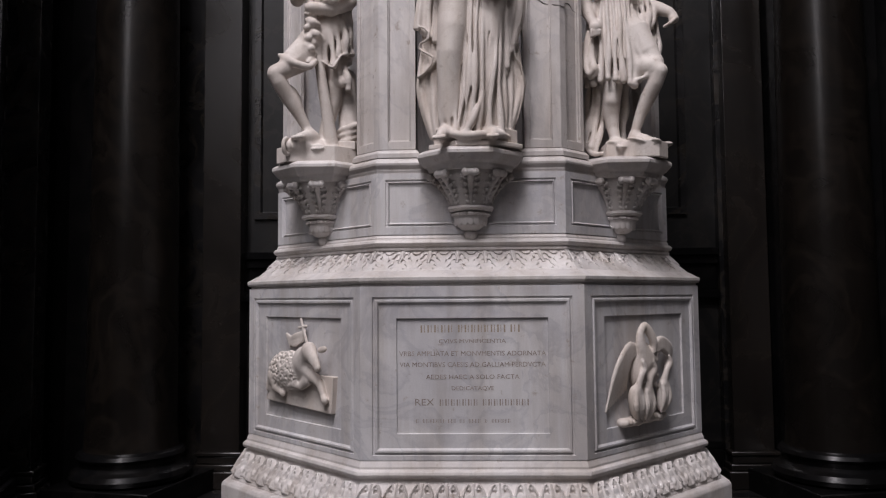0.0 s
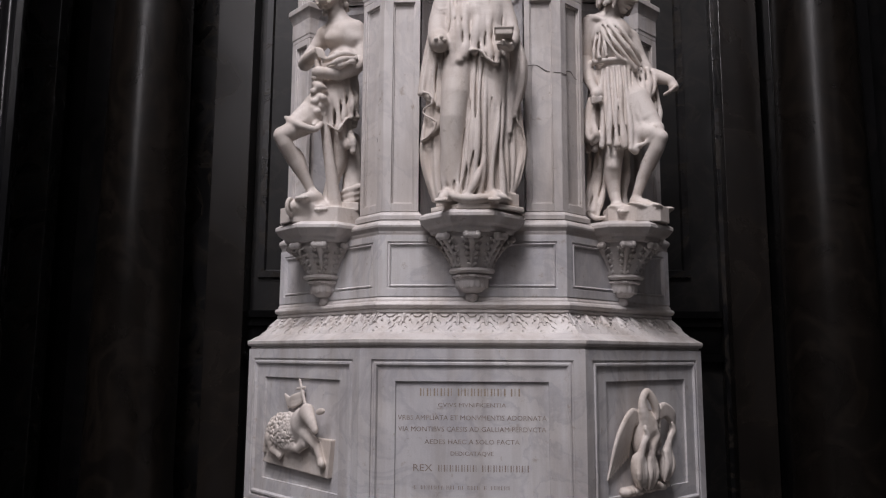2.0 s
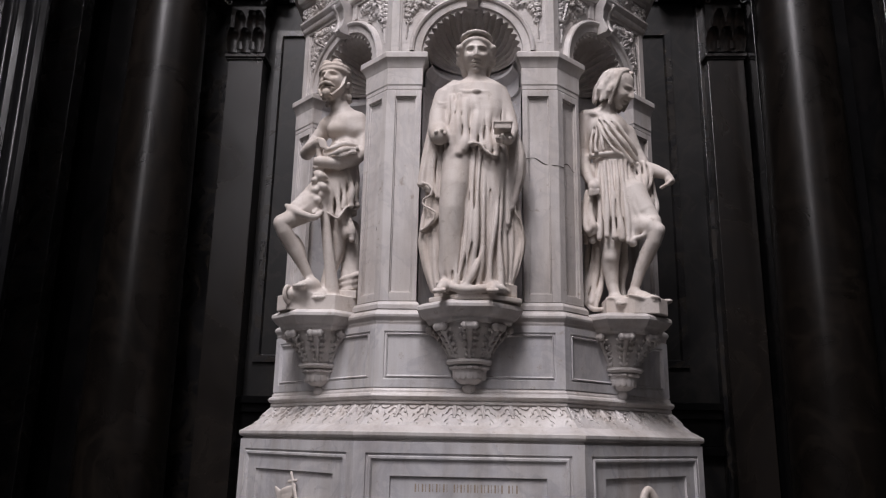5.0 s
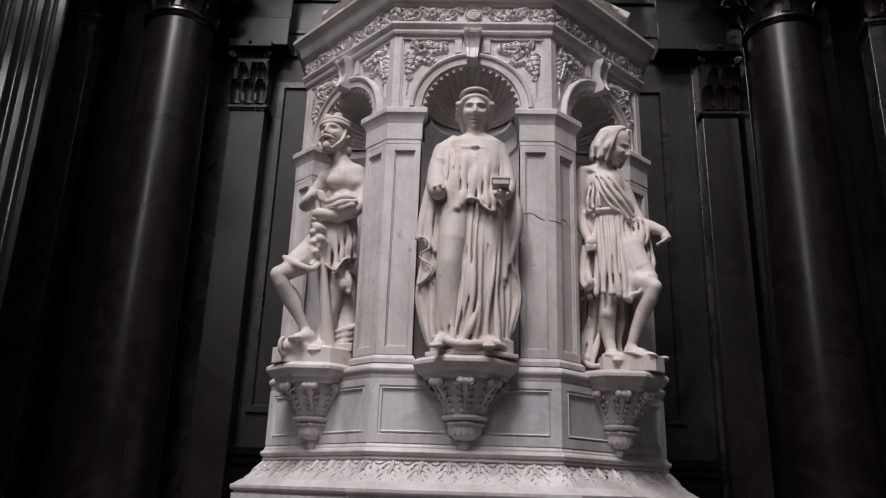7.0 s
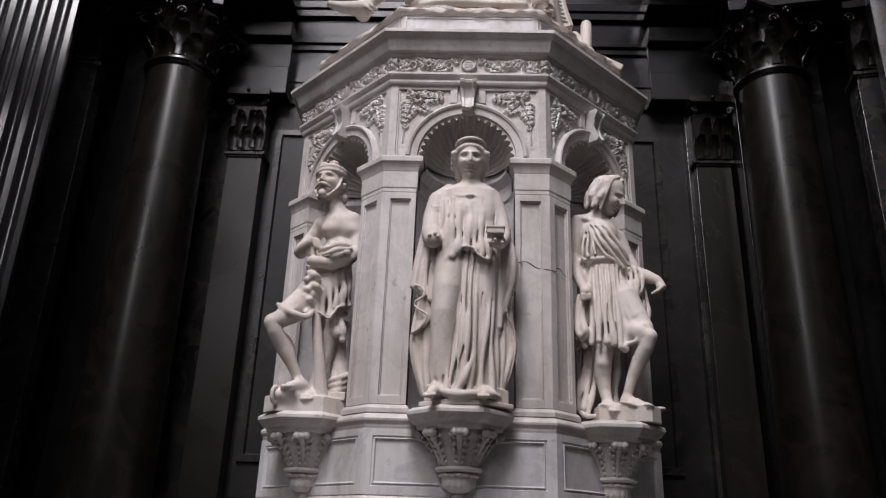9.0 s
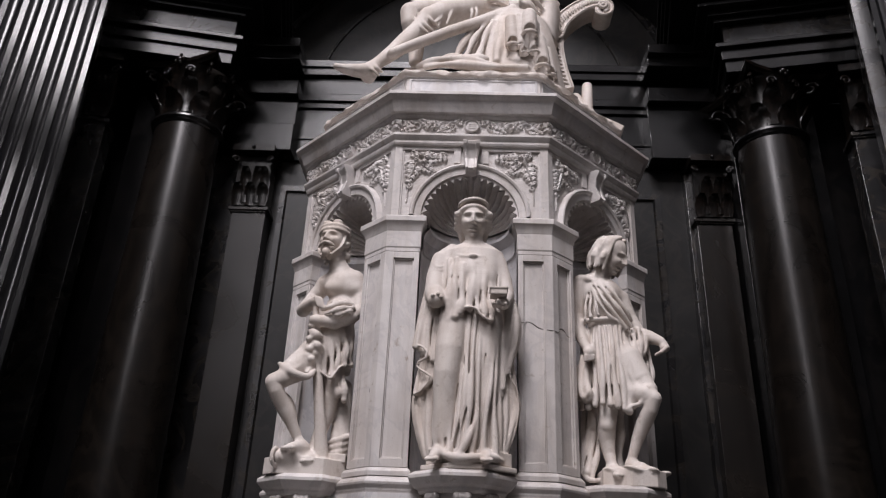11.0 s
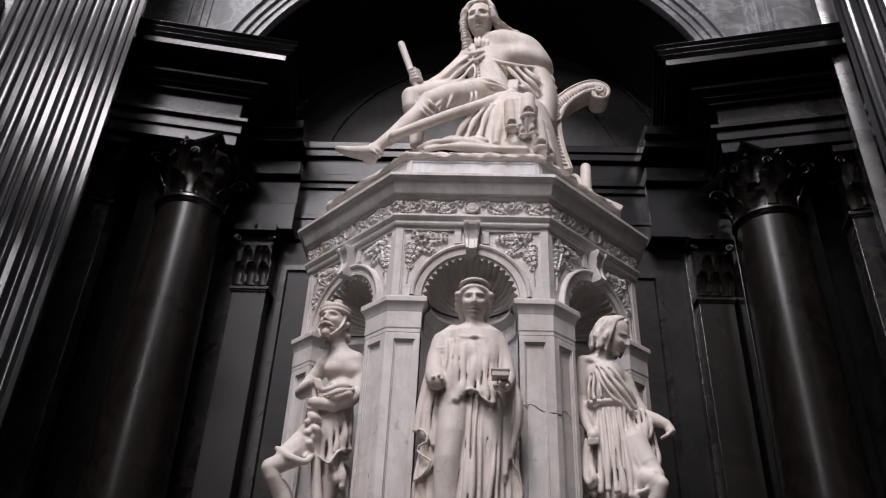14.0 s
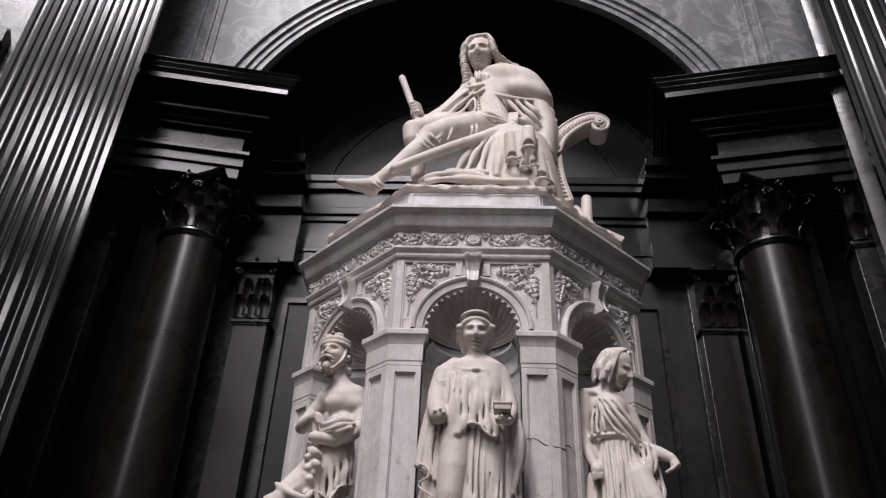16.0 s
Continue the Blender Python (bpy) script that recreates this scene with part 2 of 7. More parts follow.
# ---- carved relief: a height map on a piece of wall ----
class Carving:
    def __init__(self, x0, x1, z0, z1, step):
        self.x = np.linspace(x0, x1, max(3, int((x1 - x0) / step) + 1))
        self.z = np.linspace(z0, z1, max(3, int((z1 - z0) / step) + 1))
        self.u, self.v = np.meshgrid(self.x, self.z)
        self.h = np.zeros_like(self.u)

    def lobe(self, cx, cz, rx, rz, turn=0.0, height=0.012, crease=0.0):
        c, s = math.cos(turn), math.sin(turn)
        a, b = (self.u - cx) * c + (self.v - cz) * s, -(self.u - cx) * s + (self.v - cz) * c
        q = (a / rx) ** 2 + (b / rz) ** 2
        dome = height * np.sqrt(np.clip(1 - q, 0, 1))
        if crease:
            dome -= crease * np.exp(-(b / (0.22 * rz)) ** 2) * (q < 0.85)
        self.h = np.maximum(self.h, dome)

    def pit(self, cx, cz, rx, rz, turn=0.0, depth=0.02):
        c, s = math.cos(turn), math.sin(turn)
        a, b = (self.u - cx) * c + (self.v - cz) * s, -(self.u - cx) * s + (self.v - cz) * c
        q = (a / rx) ** 2 + (b / rz) ** 2
        self.h = np.where(q < 1, np.minimum(self.h, -depth * np.sqrt(np.clip(1 - q, 0, 1))), self.h)

    def stem(self, pts, width, height=0.01, end=None):
        path = smooth_path(pts, 34)
        for i, (x, z) in enumerate(path):
            w = width + ((end or width) - width) * i / 33
            self.lobe(x, z, w, w, 0, height)

    def curl(self, cx, cz, r, way=1, start=0.0, turns=1.35, width=0.012, height=0.014):
        for i in range(46):
            f = i / 45
            a = start + way * f * turns * 2 * math.pi
            rr = r * (1 - 0.8 * f)
            self.lobe(cx + rr * math.cos(a), cz + rr * math.sin(a), width * (1 - 0.35 * f), width * (1 - 0.35 * f), 0, height * (0.8 + 0.4 * f))

    def leaf(self, cx, cz, length, turn, n=5, height=0.014, wide=0.5):
        c, s = math.cos(turn), math.sin(turn)
        for i in range(n):
            f = (i + 0.5) / n
            w = length * wide * (1 - 0.75 * f)
            for side in (-1, 1):
                px, pz = cx + c * f * length - s * side * w * 0.55, cz + s * f * length + c * side * w * 0.55
                self.lobe(px, pz, w * 0.72, length / n * 0.62, turn + side * 0.95, height, height * 0.25)
                self.pit(cx + c * (f - 0.5 / n) * length - s * side * w * 0.95, cz + s * (f - 0.5 / n) * length + c * side * w * 0.95, length * 0.035, length * 0.03, turn, 0.008)
        self.stem([(cx, cz), (cx + c * length * 0.5, cz + s * length * 0.5), (cx + c * length, cz + s * length)], length * 0.05, height * 1.2, length * 0.02)

    def flower(self, cx, cz, r, n=6, height=0.03):
        for i in range(n):
            a = 2 * math.pi * i / n + 0.3
            self.lobe(cx + 0.6 * r * math.cos(a), cz + 0.6 * r * math.sin(a), r * 0.52, r * 0.36, a, height, height * 0.3)
        self.pit(cx, cz, r * 0.3, r * 0.3, 0, 0.012)

    def mesh(self, name, place, keep=None, grain=0.0008):
        """place(u, v, h) gives the points; keep(u, v) says which cells stay."""
        rng = np.random.default_rng(5)
        h = self.h + rng.normal(0, grain, self.h.shape)
        pts = place(self.u.ravel(), self.v.ravel(), h.ravel())
        nz, nx = self.u.shape
        idx = np.arange(nx * nz).reshape(nz, nx)
        quads = np.stack([idx[:-1, :-1], idx[:-1, 1:], idx[1:, 1:], idx[1:, :-1]], -1).reshape(-1, 4)
        if keep is not None:
            ok = keep(self.u, self.v).ravel()
            quads = quads[ok[quads].all(1)]
        me = bpy.data.meshes.new(name)
        me.from_pydata(pts.tolist(), [], quads.tolist())
        me.update()
        return me


def on_face(a, slope=None):
    """Puts a carving on the octagon's front face; slope: (a0, z0, a1, z1), a face that leans."""
    def place(u, v, h):
        if slope is None:
            return np.stack([u, -a - h, v], -1)
        a0, z0, a1, z1 = slope
        f = (v - z0) / (z1 - z0)
        n = np.array([z1 - z0, -(a1 - a0)]) / math.hypot(z1 - z0, a1 - a0)
        aa = a0 + (a1 - a0) * f
        return np.stack([u * (aa / max(a0, a1)), -(aa + h * n[0]), v + h * n[1]], -1)
    return place

# ---- the monument ----
monument = thing("monument", "tall octagonal white marble funerary monument with niches", "monument", at=(0.014, 0, 0))

octa("foot_step", [(1.67, -0.22), (1.67, 0.04), (1.66, 0.055), (1.6, 0.06)], WHITE, monument, bevel=0.008)
octa("plinth", [(1.6, 0.05), (1.6, 0.34), (1.588, 0.36), (1.55, 0.365)], WHITE, monument, bevel=0.006)
octa("base_moulding", [(1.53, 0.3), (1.545, 0.37), (1.535, 0.40), (1.49, 0.47), (1.45, 0.545), (1.452, 0.556), (1.474, 0.562), (1.48, 0.578), (1.474, 0.594), (1.455, 0.602), (1.455, 0.615), (1.44, 0.65), (1.4, 0.65)], WHITE, monument)
octa("die", [(1.405, 0.6), (1.405, 1.58)], PANEL, monument)
octa("die_cornice", [(1.41, 1.568), (1.435, 1.572), (1.435, 1.583), (1.452, 1.588), (1.458, 1.6), (1.458, 1.618), (1.44, 1.626), (1.405, 1.648), (1.388, 1.655), (1.34, 1.70), (1.30, 1.73), (1.272, 1.765), (1.288, 1.772), (1.288, 1.784), (1.28, 1.788), (1.298, 1.798), (1.306, 1.812), (1.298, 1.826), (1.283, 1.832), (1.283, 1.842), (1.27, 1.862), (1.2, 1.862)], WHITE, monument, bevel=0.002)
octa("pedestal", [(1.262, 1.8), (1.262, 2.22)], PANEL, monument)
octa("sill", [(1.25, 2.2), (1.27, 2.206), (1.276, 2.222), (1.276, 2.232), (1.282, 2.24), (1.29, 2.252), (1.292, 2.264), (1.286, 2.276), (1.272, 2.286), (1.265, 2.294), (1.0, 2.294)], WHITE, monument, bevel=0.002)

# framed fields of the die and of the pedestal, on every face
H = 1.445 * T8
bm = bmesh.new()
rects(bm, [(-H, H, 0.648, 1.57, -1.42), (-H, H, 0.648, 1.57, -1.445), (-H + 0.062, H - 0.062, 0.672, 1.512, -1.445), (-H + 0.066, H - 0.066, 0.676, 1.508, -1.436),
           (-H + 0.074, H - 0.074, 0.684, 1.50, -1.436), (-H + 0.08, H - 0.08, 0.69, 1.494, -1.447), (-H + 0.09, H - 0.09, 0.7, 1.484, -1.447), (-H + 0.1, H - 0.1, 0.71, 1.474, -1.434),
           (-0.406, 0.406, 0.784, 1.397, -1.434), (-0.404, 0.404, 0.786, 1.395, -1.422)])
frame_die = part("field_frame", bm, PANEL, monument, sharp=20)
for k in range(1, 8):
    share(frame_die, turn8(k))
H2 = 1.278 * T8
bm = bmesh.new()
rects(bm, [(-H2, H2, 1.86, 2.208, -1.25), (-H2, H2, 1.86, 2.208, -1.278), (-H2 + 0.05, H2 - 0.05, 1.905, 2.172, -1.278), (-H2 + 0.054, H2 - 0.054, 1.909, 2.168, -1.27),
           (-H2 + 0.06, H2 - 0.06, 1.915, 2.162, -1.27), (-H2 + 0.066, H2 - 0.066, 1.921, 2.156, -1.279), (-H2 + 0.074, H2 - 0.074, 1.929, 2.148, -1.266)])
frame_ped = part("field_frame", bm, PANEL, monument, sharp=20)
for k in range(1, 8):
    share(frame_ped, turn8(k))

# leaf course under the die
W = 1.535 * 2 * T8
c = Carving(-W / 2, W / 2, 0.385, 0.54, 0.005)
n_leaf = 9
for i in range(n_leaf):
    x = -W / 2 + W * (i + 0.5) / n_leaf
    c.lobe(x, 0.45, 0.062, 0.085, 0, 0.024, 0.006)
    c.stem([(x, 0.39), (x, 0.45), (x, 0.52)], 0.008, 0.03)
    for s in (-1, 1):
        c.stem([(x + s * 0.055, 0.40), (x + s * 0.06, 0.47), (x + s * 0.03, 0.52), (x + s * 0.012, 0.50)], 0.007, 0.026)
        c.lobe(x + s * 0.03, 0.43, 0.012, 0.03, s * 0.5, 0.03)
        c.pit(x + s * 0.03, 0.49, 0.01, 0.008, 0, 0.012)
        c.pit(x + s * 0.076, 0.52, 0.008, 0.012, 0, 0.014)
me = c.mesh("leaf_course", on_face(0, (1.54, 0.385, 1.452, 0.54)))
lc = mesh_ob("leaf_course", me, WHITE, monument, "carved marble leaf moulding", sharp=60)
for k in (-2, -1, 1, 2):
    share(lc, turn8(k))

# pierced acanthus band over the die
W = 1.385 * 2 * T8
c = Carving(-W / 2, W / 2, 1.652, 1.768, 0.0024)
n_unit = 7
c.h += 0.003
w = W / n_unit
for i in range(n_unit):
    x = -W / 2 + w * (i + 0.5)
    c.lobe(x, 1.70, w * 0.46, 0.06, 0, 0.006)
    for s in (-1, 1):
        c.lobe(x + s * w * 0.2, 1.735, w * 0.2, 0.022, -s * 0.5, 0.008, 0.002)
        c.lobe(x + s * w * 0.26, 1.70, w * 0.2, 0.02, s * 0.35, 0.008, 0.002)
        c.lobe(x + s * w * 0.17, 1.678, w * 0.18, 0.016, s * 0.6, 0.007)
        c.stem([(x + s * w * 0.47, 1.765), (x + s * w * 0.45, 1.71), (x + s * w * 0.3, 1.665)], 0.006, 0.011)
for i in range(n_unit):
    x = -W / 2 + w * (i + 0.5)
    for s in (-1, 1):
        for px, pz, ra, rb, tn in ((0.34, 1.730, 0.014, 0.0058, 1.3), (0.37, 1.70, 0.011, 0.005, 0.9), (0.22, 1.710, 0.017, 0.0058, 0.5), (0.13, 1.728, 0.010, 0.005, 1.2), (0.31, 1.676, 0.014, 0.005, 0.4), (0.45, 1.685, 0.009, 0.0058, 1.2)):
            c.pit(x + s * w * px, pz, ra * 1.35, rb * 2.0, s * tn, 0.1)
    for j in range(15):
        a = -math.pi * (0.08 + 0.84 * j / 14)
        c.pit(x + 0.036 * math.cos(a), 1.758 + 0.022 * math.sin(a), 0.009, 0.009, 0, 0.09)
me = c.mesh("acanthus_band", on_face(0, (1.388, 1.652, 1.272, 1.768)))
ab = mesh_ob("acanthus_band", me, WHITE, monument, "drilled marble acanthus leaf band", sharp=60)
for k in (-2, -1, 1, 2):
    share(ab, turn8(k))

# inscription on the front field
bodies = (("bars", 1.340, 0.56, 0.040, GOLD, (0.36, 0.5, 0.14)), ("CVIVS MVNIFICENTIA", 1.272, 0.36, 0.022, INK, ()), ("VRBS AMPLIATA ET MONVMENTIS ADORNATA", 1.206, 0.785, 0.026, INK, ()),
          ("VIA MONTIBVS CAESIS AD GALLIAM PERDVCTA", 1.147, 0.78, 0.026, INK, ()), ("AEDES HAEC A SOLO FACTA", 1.082, 0.50, 0.024, INK, ()), ("DEDICATAQVE", 1.022, 0.225, 0.022, INK, ()),
          ("REX", 0.948, 0.1, 0.036, INK, ()), ("bars", 0.948, 0.5, 0.034, INK, (0.46, 0.54)), ("bars", 0.85, 0.61, 0.02, INK, (0.06, 0.22, 0.1, 0.08, 0.14, 0.06, 0.2)))
for words, z, width, size, mat, bars in bodies:
    if words == "bars":
        bm = bmesh.new()
        x = -width / 2 + (0.07 if size == 0.034 else 0.0)
        for f in bars:
            w = f * width - 0.018
            # worn strokes, the height and rhythm of the cut capitals
            nst = max(2, int(w / (size * 0.42)))
            for j in range(nst):
                xx = x + w * (j + 0.2) / nst
                box(bm, xx, xx + size * (0.09 if j % 2 else 0.2), -1.4232, -1.42, z - size / 2, z + size / 2)
            x += f * width
        part("inscription_line", bm, mat, monument, "worn unreadable inscription strokes")
        continue
    cu = bpy.data.curves.new("line", "FONT")
    cu.body, cu.size, cu.align_x, cu.align_y, cu.extrude = words, size * 1.4, "CENTER", "CENTER", 0.0006
    cu.resolution_u = 2
    tmp = new("line", cu)
    bpy.context.view_layer.update()
    me = bpy.data.meshes.new_from_object(tmp.evaluated_get(bpy.context.evaluated_depsgraph_get()))
    span = max(v.co.x for v in me.vertices) - min(v.co.x for v in me.vertices)
    me.transform(Matrix.Translation((-0.26 if words == "REX" else 0.0, -1.4226, z)) @ Matrix.Rotation(radians(90), 4, "X") @ Matrix.Diagonal((width / span, 1, 1, 1)))
    bpy.data.objects.remove(tmp)
    me.materials.clear()
    mesh_ob("inscription_line", me, mat, monument, "faded letters of the Latin inscription")

# corner pilasters, with sunk fields on both sides of the corner
A = 1.25


def pil_plan(o, z, inner=0.305):
    a = A + o
    pts = [(inner - o, -0.93), (inner - o, -a), (a * T8, -a)]
    m = turn8(1)
    for p in ((-(inner - o), -a), (-(inner - o), -0.93)):
        q = m @ Vector((*p, 0))
        pts.append((q.x, q.y))
    return [(x, y, z) for x, y in pts]


pil = None
for k in range(8):
    if pil is None:
        bm = bmesh.new()
        loft(bm, [pil_plan(o, z) for o, z in ((0.018, 2.298), (0.018, 2.325), (0.008, 2.338), (0.0, 2.345), (-0.022, 2.346), (-0.022, 3.655), (0.0, 3.66), (0.0, 3.685), (0.004, 3.692), (0.004, 3.80), (0.008, 3.81),
                                              (0.012, 3.83), (0.026, 3.856), (0.032, 3.862), (0.032, 3.895), (0.026, 3.902), (0.0, 3.905))])
        for m in (Matrix(), turn8(1) @ Matrix.Diagonal((-1, 1, 1, 1))):
            x1 = A * T8
            for x0, xe, z0, z1 in ((0.307, 0.338, 2.347, 3.658), (x1 - 0.052, x1 - 0.0005, 2.347, 3.658), (0.337, x1 - 0.051, 2.347, 2.395), (0.337, x1 - 0.051, 3.615, 3.658)):
                box(bm, x0, xe, -A, -A + 0.03, z0, z1, m)
            # bead inside the frame
            for x0, xe, z0, z1 in ((0.338, 0.346, 2.395, 3.615), (x1 - 0.06, x1 - 0.052, 2.395, 3.615), (0.346, x1 - 0.06, 2.395, 2.403), (0.346, x1 - 0.06, 3.607, 3.615)):
                box(bm, x0, xe, -A + 0.011, -A + 0.03, z0, z1, m)
        pil = part("pilaster", bm, WHITE, monument, "panelled marble corner pilaster with moulded impost", sharp=20, bevel=0.0025)
    else:
        share(pil, turn8(k))

# a repaired break across one pilaster, and a small chipped hole in another
# dark colour paints the shade inside crack and hole; the pieces themselves stand proud
CRACK, _nt, _b = nodes_of("painted_crack_shade")
_n = add(_nt, "ShaderNodeTexNoise", Scale=40.0, Detail=3.0)
_nt.links.new(ramp(_nt, _n.outputs["Fac"], (0.35, (0.05, 0.042, 0.036)), (0.7, (0.22, 0.19, 0.165))), _b.inputs["Base Color"])
_b.inputs["Roughness"].default_value = 0.8
bm = bmesh.new()
tube(bm, [(0.306, -A - 0.0005, 3.215, 0.0022), (0.335, -A - 0.0005, 3.213, 0.0022), (0.36, -A + 0.0215, 3.225, 0.002), (0.39, -A + 0.0215, 3.218, 0.003), (0.43, -A + 0.0215, 3.19, 0.0035), (0.462, -A + 0.0215, 3.18, 0.002), (0.48, -A - 0.0005, 3.172, 0.002), (0.516, -A - 0.0005, 3.168, 0.002)], 40, 6)
part("crack", bm, CRACK, monument, "dark crooked crack across the pilaster")
bm = bmesh.new()
tube(bm, [(-0.516, -A - 0.0005, 3.168, 0.002), (-0.47, -A - 0.0005, 3.17, 0.002), (-0.44, -A + 0.0215, 3.2, 0.003), (-0.40, -A + 0.0215, 3.21, 0.003), (-0.36, -A + 0.0215, 3.18, 0.002), (-0.308, -A - 0.0005, 3.16, 0.002)], 40, 6)
ck = part("crack", bm, CRACK, monument)
ck.matrix_basis = turn8(1)
bm = bmesh.new()
ball(bm, (0.445, -A + 0.02, 2.79), (0.006, 0.004, 0.018), None, 8)
ball(bm, (0.462, -A + 0.02, 2.795), (0.004, 0.004, 0.022), None, 8)
hole = part("chip_hole", bm, CRACK, monument, "small dark chipped hole")
hole.matrix_basis = turn8(-1)

# core behind the niches, and plain walls on the faces that stand to the back
octa("core", [(0.84, 2.25), (0.84, 4.95)], WHITE, monument)
bm = bmesh.new()
box(bm, -0.306, 0.306, -1.2, -1.1, 2.3, 3.95)
blank = part("back_wall_slab", bm, PANEL, monument)
blank.matrix_basis = turn8(2)
for k in range(3, 7):
    share(blank, turn8(k))

# niche with fluted shell
ZC, RN = 3.93, 0.302
bm = bmesh.new()
seg = 40
rows = []
for z in (2.28, 3.70):
    rows.append([(RN * math.cos(math.pi * k / seg), -1.19 + RN * math.sin(math.pi * k / seg), z) for k in range(seg + 1)])
loft(bm, rows, cap=False, closed=False)
# curved string course that carries the impost round the niche
rows = []
for d, z in ((0.0, 3.70), (0.012, 3.705), (0.012, 3.80), (0.02, 3.808), (0.045, 3.845), (0.05, 3.85), (0.05, 3.87), (0.0, 3.885), (0.0, 3.93)):
    rows.append([((RN - d) * math.cos(math.pi * k / seg), -1.19 + (RN - d) * math.sin(math.pi * k / seg), z) for k in range(seg + 1)])
loft(bm, rows, cap=False, closed=False)
niche = part("niche", bm, PANEL, monument, "curved grey marble niche wall")
bm = bmesh.new()
NF = 19
rows = []
for i in range(25):
    s = math.pi / 2 * i / 24
    row = []
    for j in range(NF * 8 + 1):
        th = math.pi * j / (NF * 8)
        flute = abs(math.sin(NF * th))
        r = RN * (0.88 + 0.135 * flute ** 0.7 * (0.6 + 0.4 * math.cos(s)))
        row.append((r * math.cos(th) * math.cos(s), -1.19 + RN * math.sin(s) * 0.96, ZC + r * math.sin(th) * math.cos(s)))
    rows.append(row)
loft(bm, rows, cap=False, closed=False)
shell = part("shell", bm, WHITE, monument, "fluted scallop shell hood of the niche", sharp=50)

# arched front over the niche: scalloped lip, archivolt, spandrel ground
bm = bmesh.new()


def arc_row(r, y, n=120, scallop=False):
    out = []
    for j in range(n + 1):
        th = math.pi * j / n
        rr = r * (0.9 + 0.115 * abs(math.sin(NF * th)) ** 0.7) if scallop else r
        out.append((rr * math.cos(th), y, ZC + rr * math.sin(th)))
    return out


loft(bm, [arc_row(RN, -1.19, scallop=True), arc_row(RN + 0.0, -1.205, scallop=True), arc_row(0.312, -1.205), arc_row(0.316, -1.222), arc_row(0.36, -1.226), arc_row(0.364, -1.238), arc_row(0.376, -1.244), arc_row(0.386, -1.24), arc_row(0.392, -1.226), arc_row(0.396, -1.20)], cap=False, closed=False)
archivolt = part("archivolt", bm, WHITE, monument, "moulded marble arch with scalloped lip", sharp=40)

HS = 1.225 * T8
bm = bmesh.new()
rows = [[], []]
n = 64
for j in range(n + 1):
    th = math.pi * j / n
    c0, s0 = math.cos(th), math.sin(th)
    t = min((HS - 0.001) / abs(c0) if abs(c0) > 1e-6 else 9, 0.52 / s0 if s0 > 1e-6 else 9)
    rows[0].append((0.39 * c0, -1.205, ZC + 0.39 * s0))
    rows[1].append((t * c0, -1.205, ZC + t * s0))
loft(bm, rows, cap=False, closed=False)
spandrel = part("spandrel_wall", bm, WHITE, monument, sharp=20)
bm = bmesh.new()
for s in (-1, 1):  # border strips of the spandrels
    box(bm, s * HS - (0.048 if s > 0 else -0.0), s * HS + (0.0 if s > 0 else 0.048), -1.225, -1.15, 3.88, 4.45)
    box(bm, min(s * 0.07, s * (HS - 0.048)), max(s * 0.07, s * (HS - 0.048)), -1.2215, -1.15, 4.425, 4.45)
    box(bm, min(s * (HS - 0.048), s * (HS - 0.06)), max(s * (HS - 0.048), s * (HS - 0.06)), -1.215, -1.15, 3.9, 4.425)
    box(bm, min(s * 0.07, s * 0.115), max(s * 0.07, s * 0.115), -1.2205, -1.15, 4.33, 4.424)
border = part("spandrel_border", bm, WHITE, monument, "raised marble border strips", sharp=20)

c = Carving(-HS + 0.055, HS - 0.055, 4.0, 4.43, 0.0045)
rng = random.Random(4)
for s in (-1, 1):
    x0 = s * 0.335
    c.flower(s * 0.33, 4.355, 0.052, 6, 0.04)
    c.leaf(s * 0.31, 4.36, 0.15, 0.0 if s < 0 else math.pi, 5, 0.024, 0.42)
    c.leaf(s * 0.36, 4.33, 0.17, -1.9 if s < 0 else -1.25, 5, 0.022, 0.4)
    c.leaf(s * 0.33, 4.31, 0.12, -0.6 if s < 0 else -2.5, 4, 0.022, 0.45)
    c.leaf(s * 0.37, 4.37, 0.06, 1.9 if s < 0 else 1.2, 3, 0.024, 0.6)
    c.curl(s * 0.19, 4.385, 0.026, -s, 0.5, 1.3, 0.008, 0.018)
    c.curl(s * 0.405, 4.15, 0.022, s, 1.0, 1.2, 0.008, 0.014)
    c.stem([(s * 0.36, 4.3), (s * 0.40, 4.2), (s * 0.41, 4.1), (s * 0.415, 4.03)], 0.008, 0.012, 0.004)
    for j in range(10):
        c.pit(s * (0.22 + 0.2 * rng.random()), 4.2 + 0.2 * rng.random(), 0.006, 0.005, 0, 0.01)
me = c.mesh("spandrel_foliage", on_face(1.2065), keep=lambda u, v: (np.hypot(u, v - ZC) > 0.398) & (np.abs(u) > 0.12))
foliage = mesh_ob("spandrel_foliage", me, WHITE, monument, "carved marble leaf and flower relief", sharp=60)

# scrolled keystone
bm = bmesh.new()
rows = []
for z, w, y in ((4.235, 0.03, -1.235), (4.232, 0.034, -1.29), (4.25, 0.036, -1.305), (4.28, 0.037, -1.285), (4.34, 0.043, -1.27), (4.40, 0.05, -1.285), (4.43, 0.055, -1.31), (4.45, 0.056, -1.315), (4.462, 0.056, -1.3), (4.465, 0.05, -1.23)):
    rows.append([(-w, -1.15, z), (w, -1.15, z), (w, y, z), (w * 0.55, y, z), (w * 0.45, y + 0.008, z), (-w * 0.45, y + 0.008, z), (-w * 0.55, y, z), (-w, y, z)])
loft(bm, rows)
key = part("keystone", bm, WHITE, monument, "scrolled marble keystone", bevel=0.002)
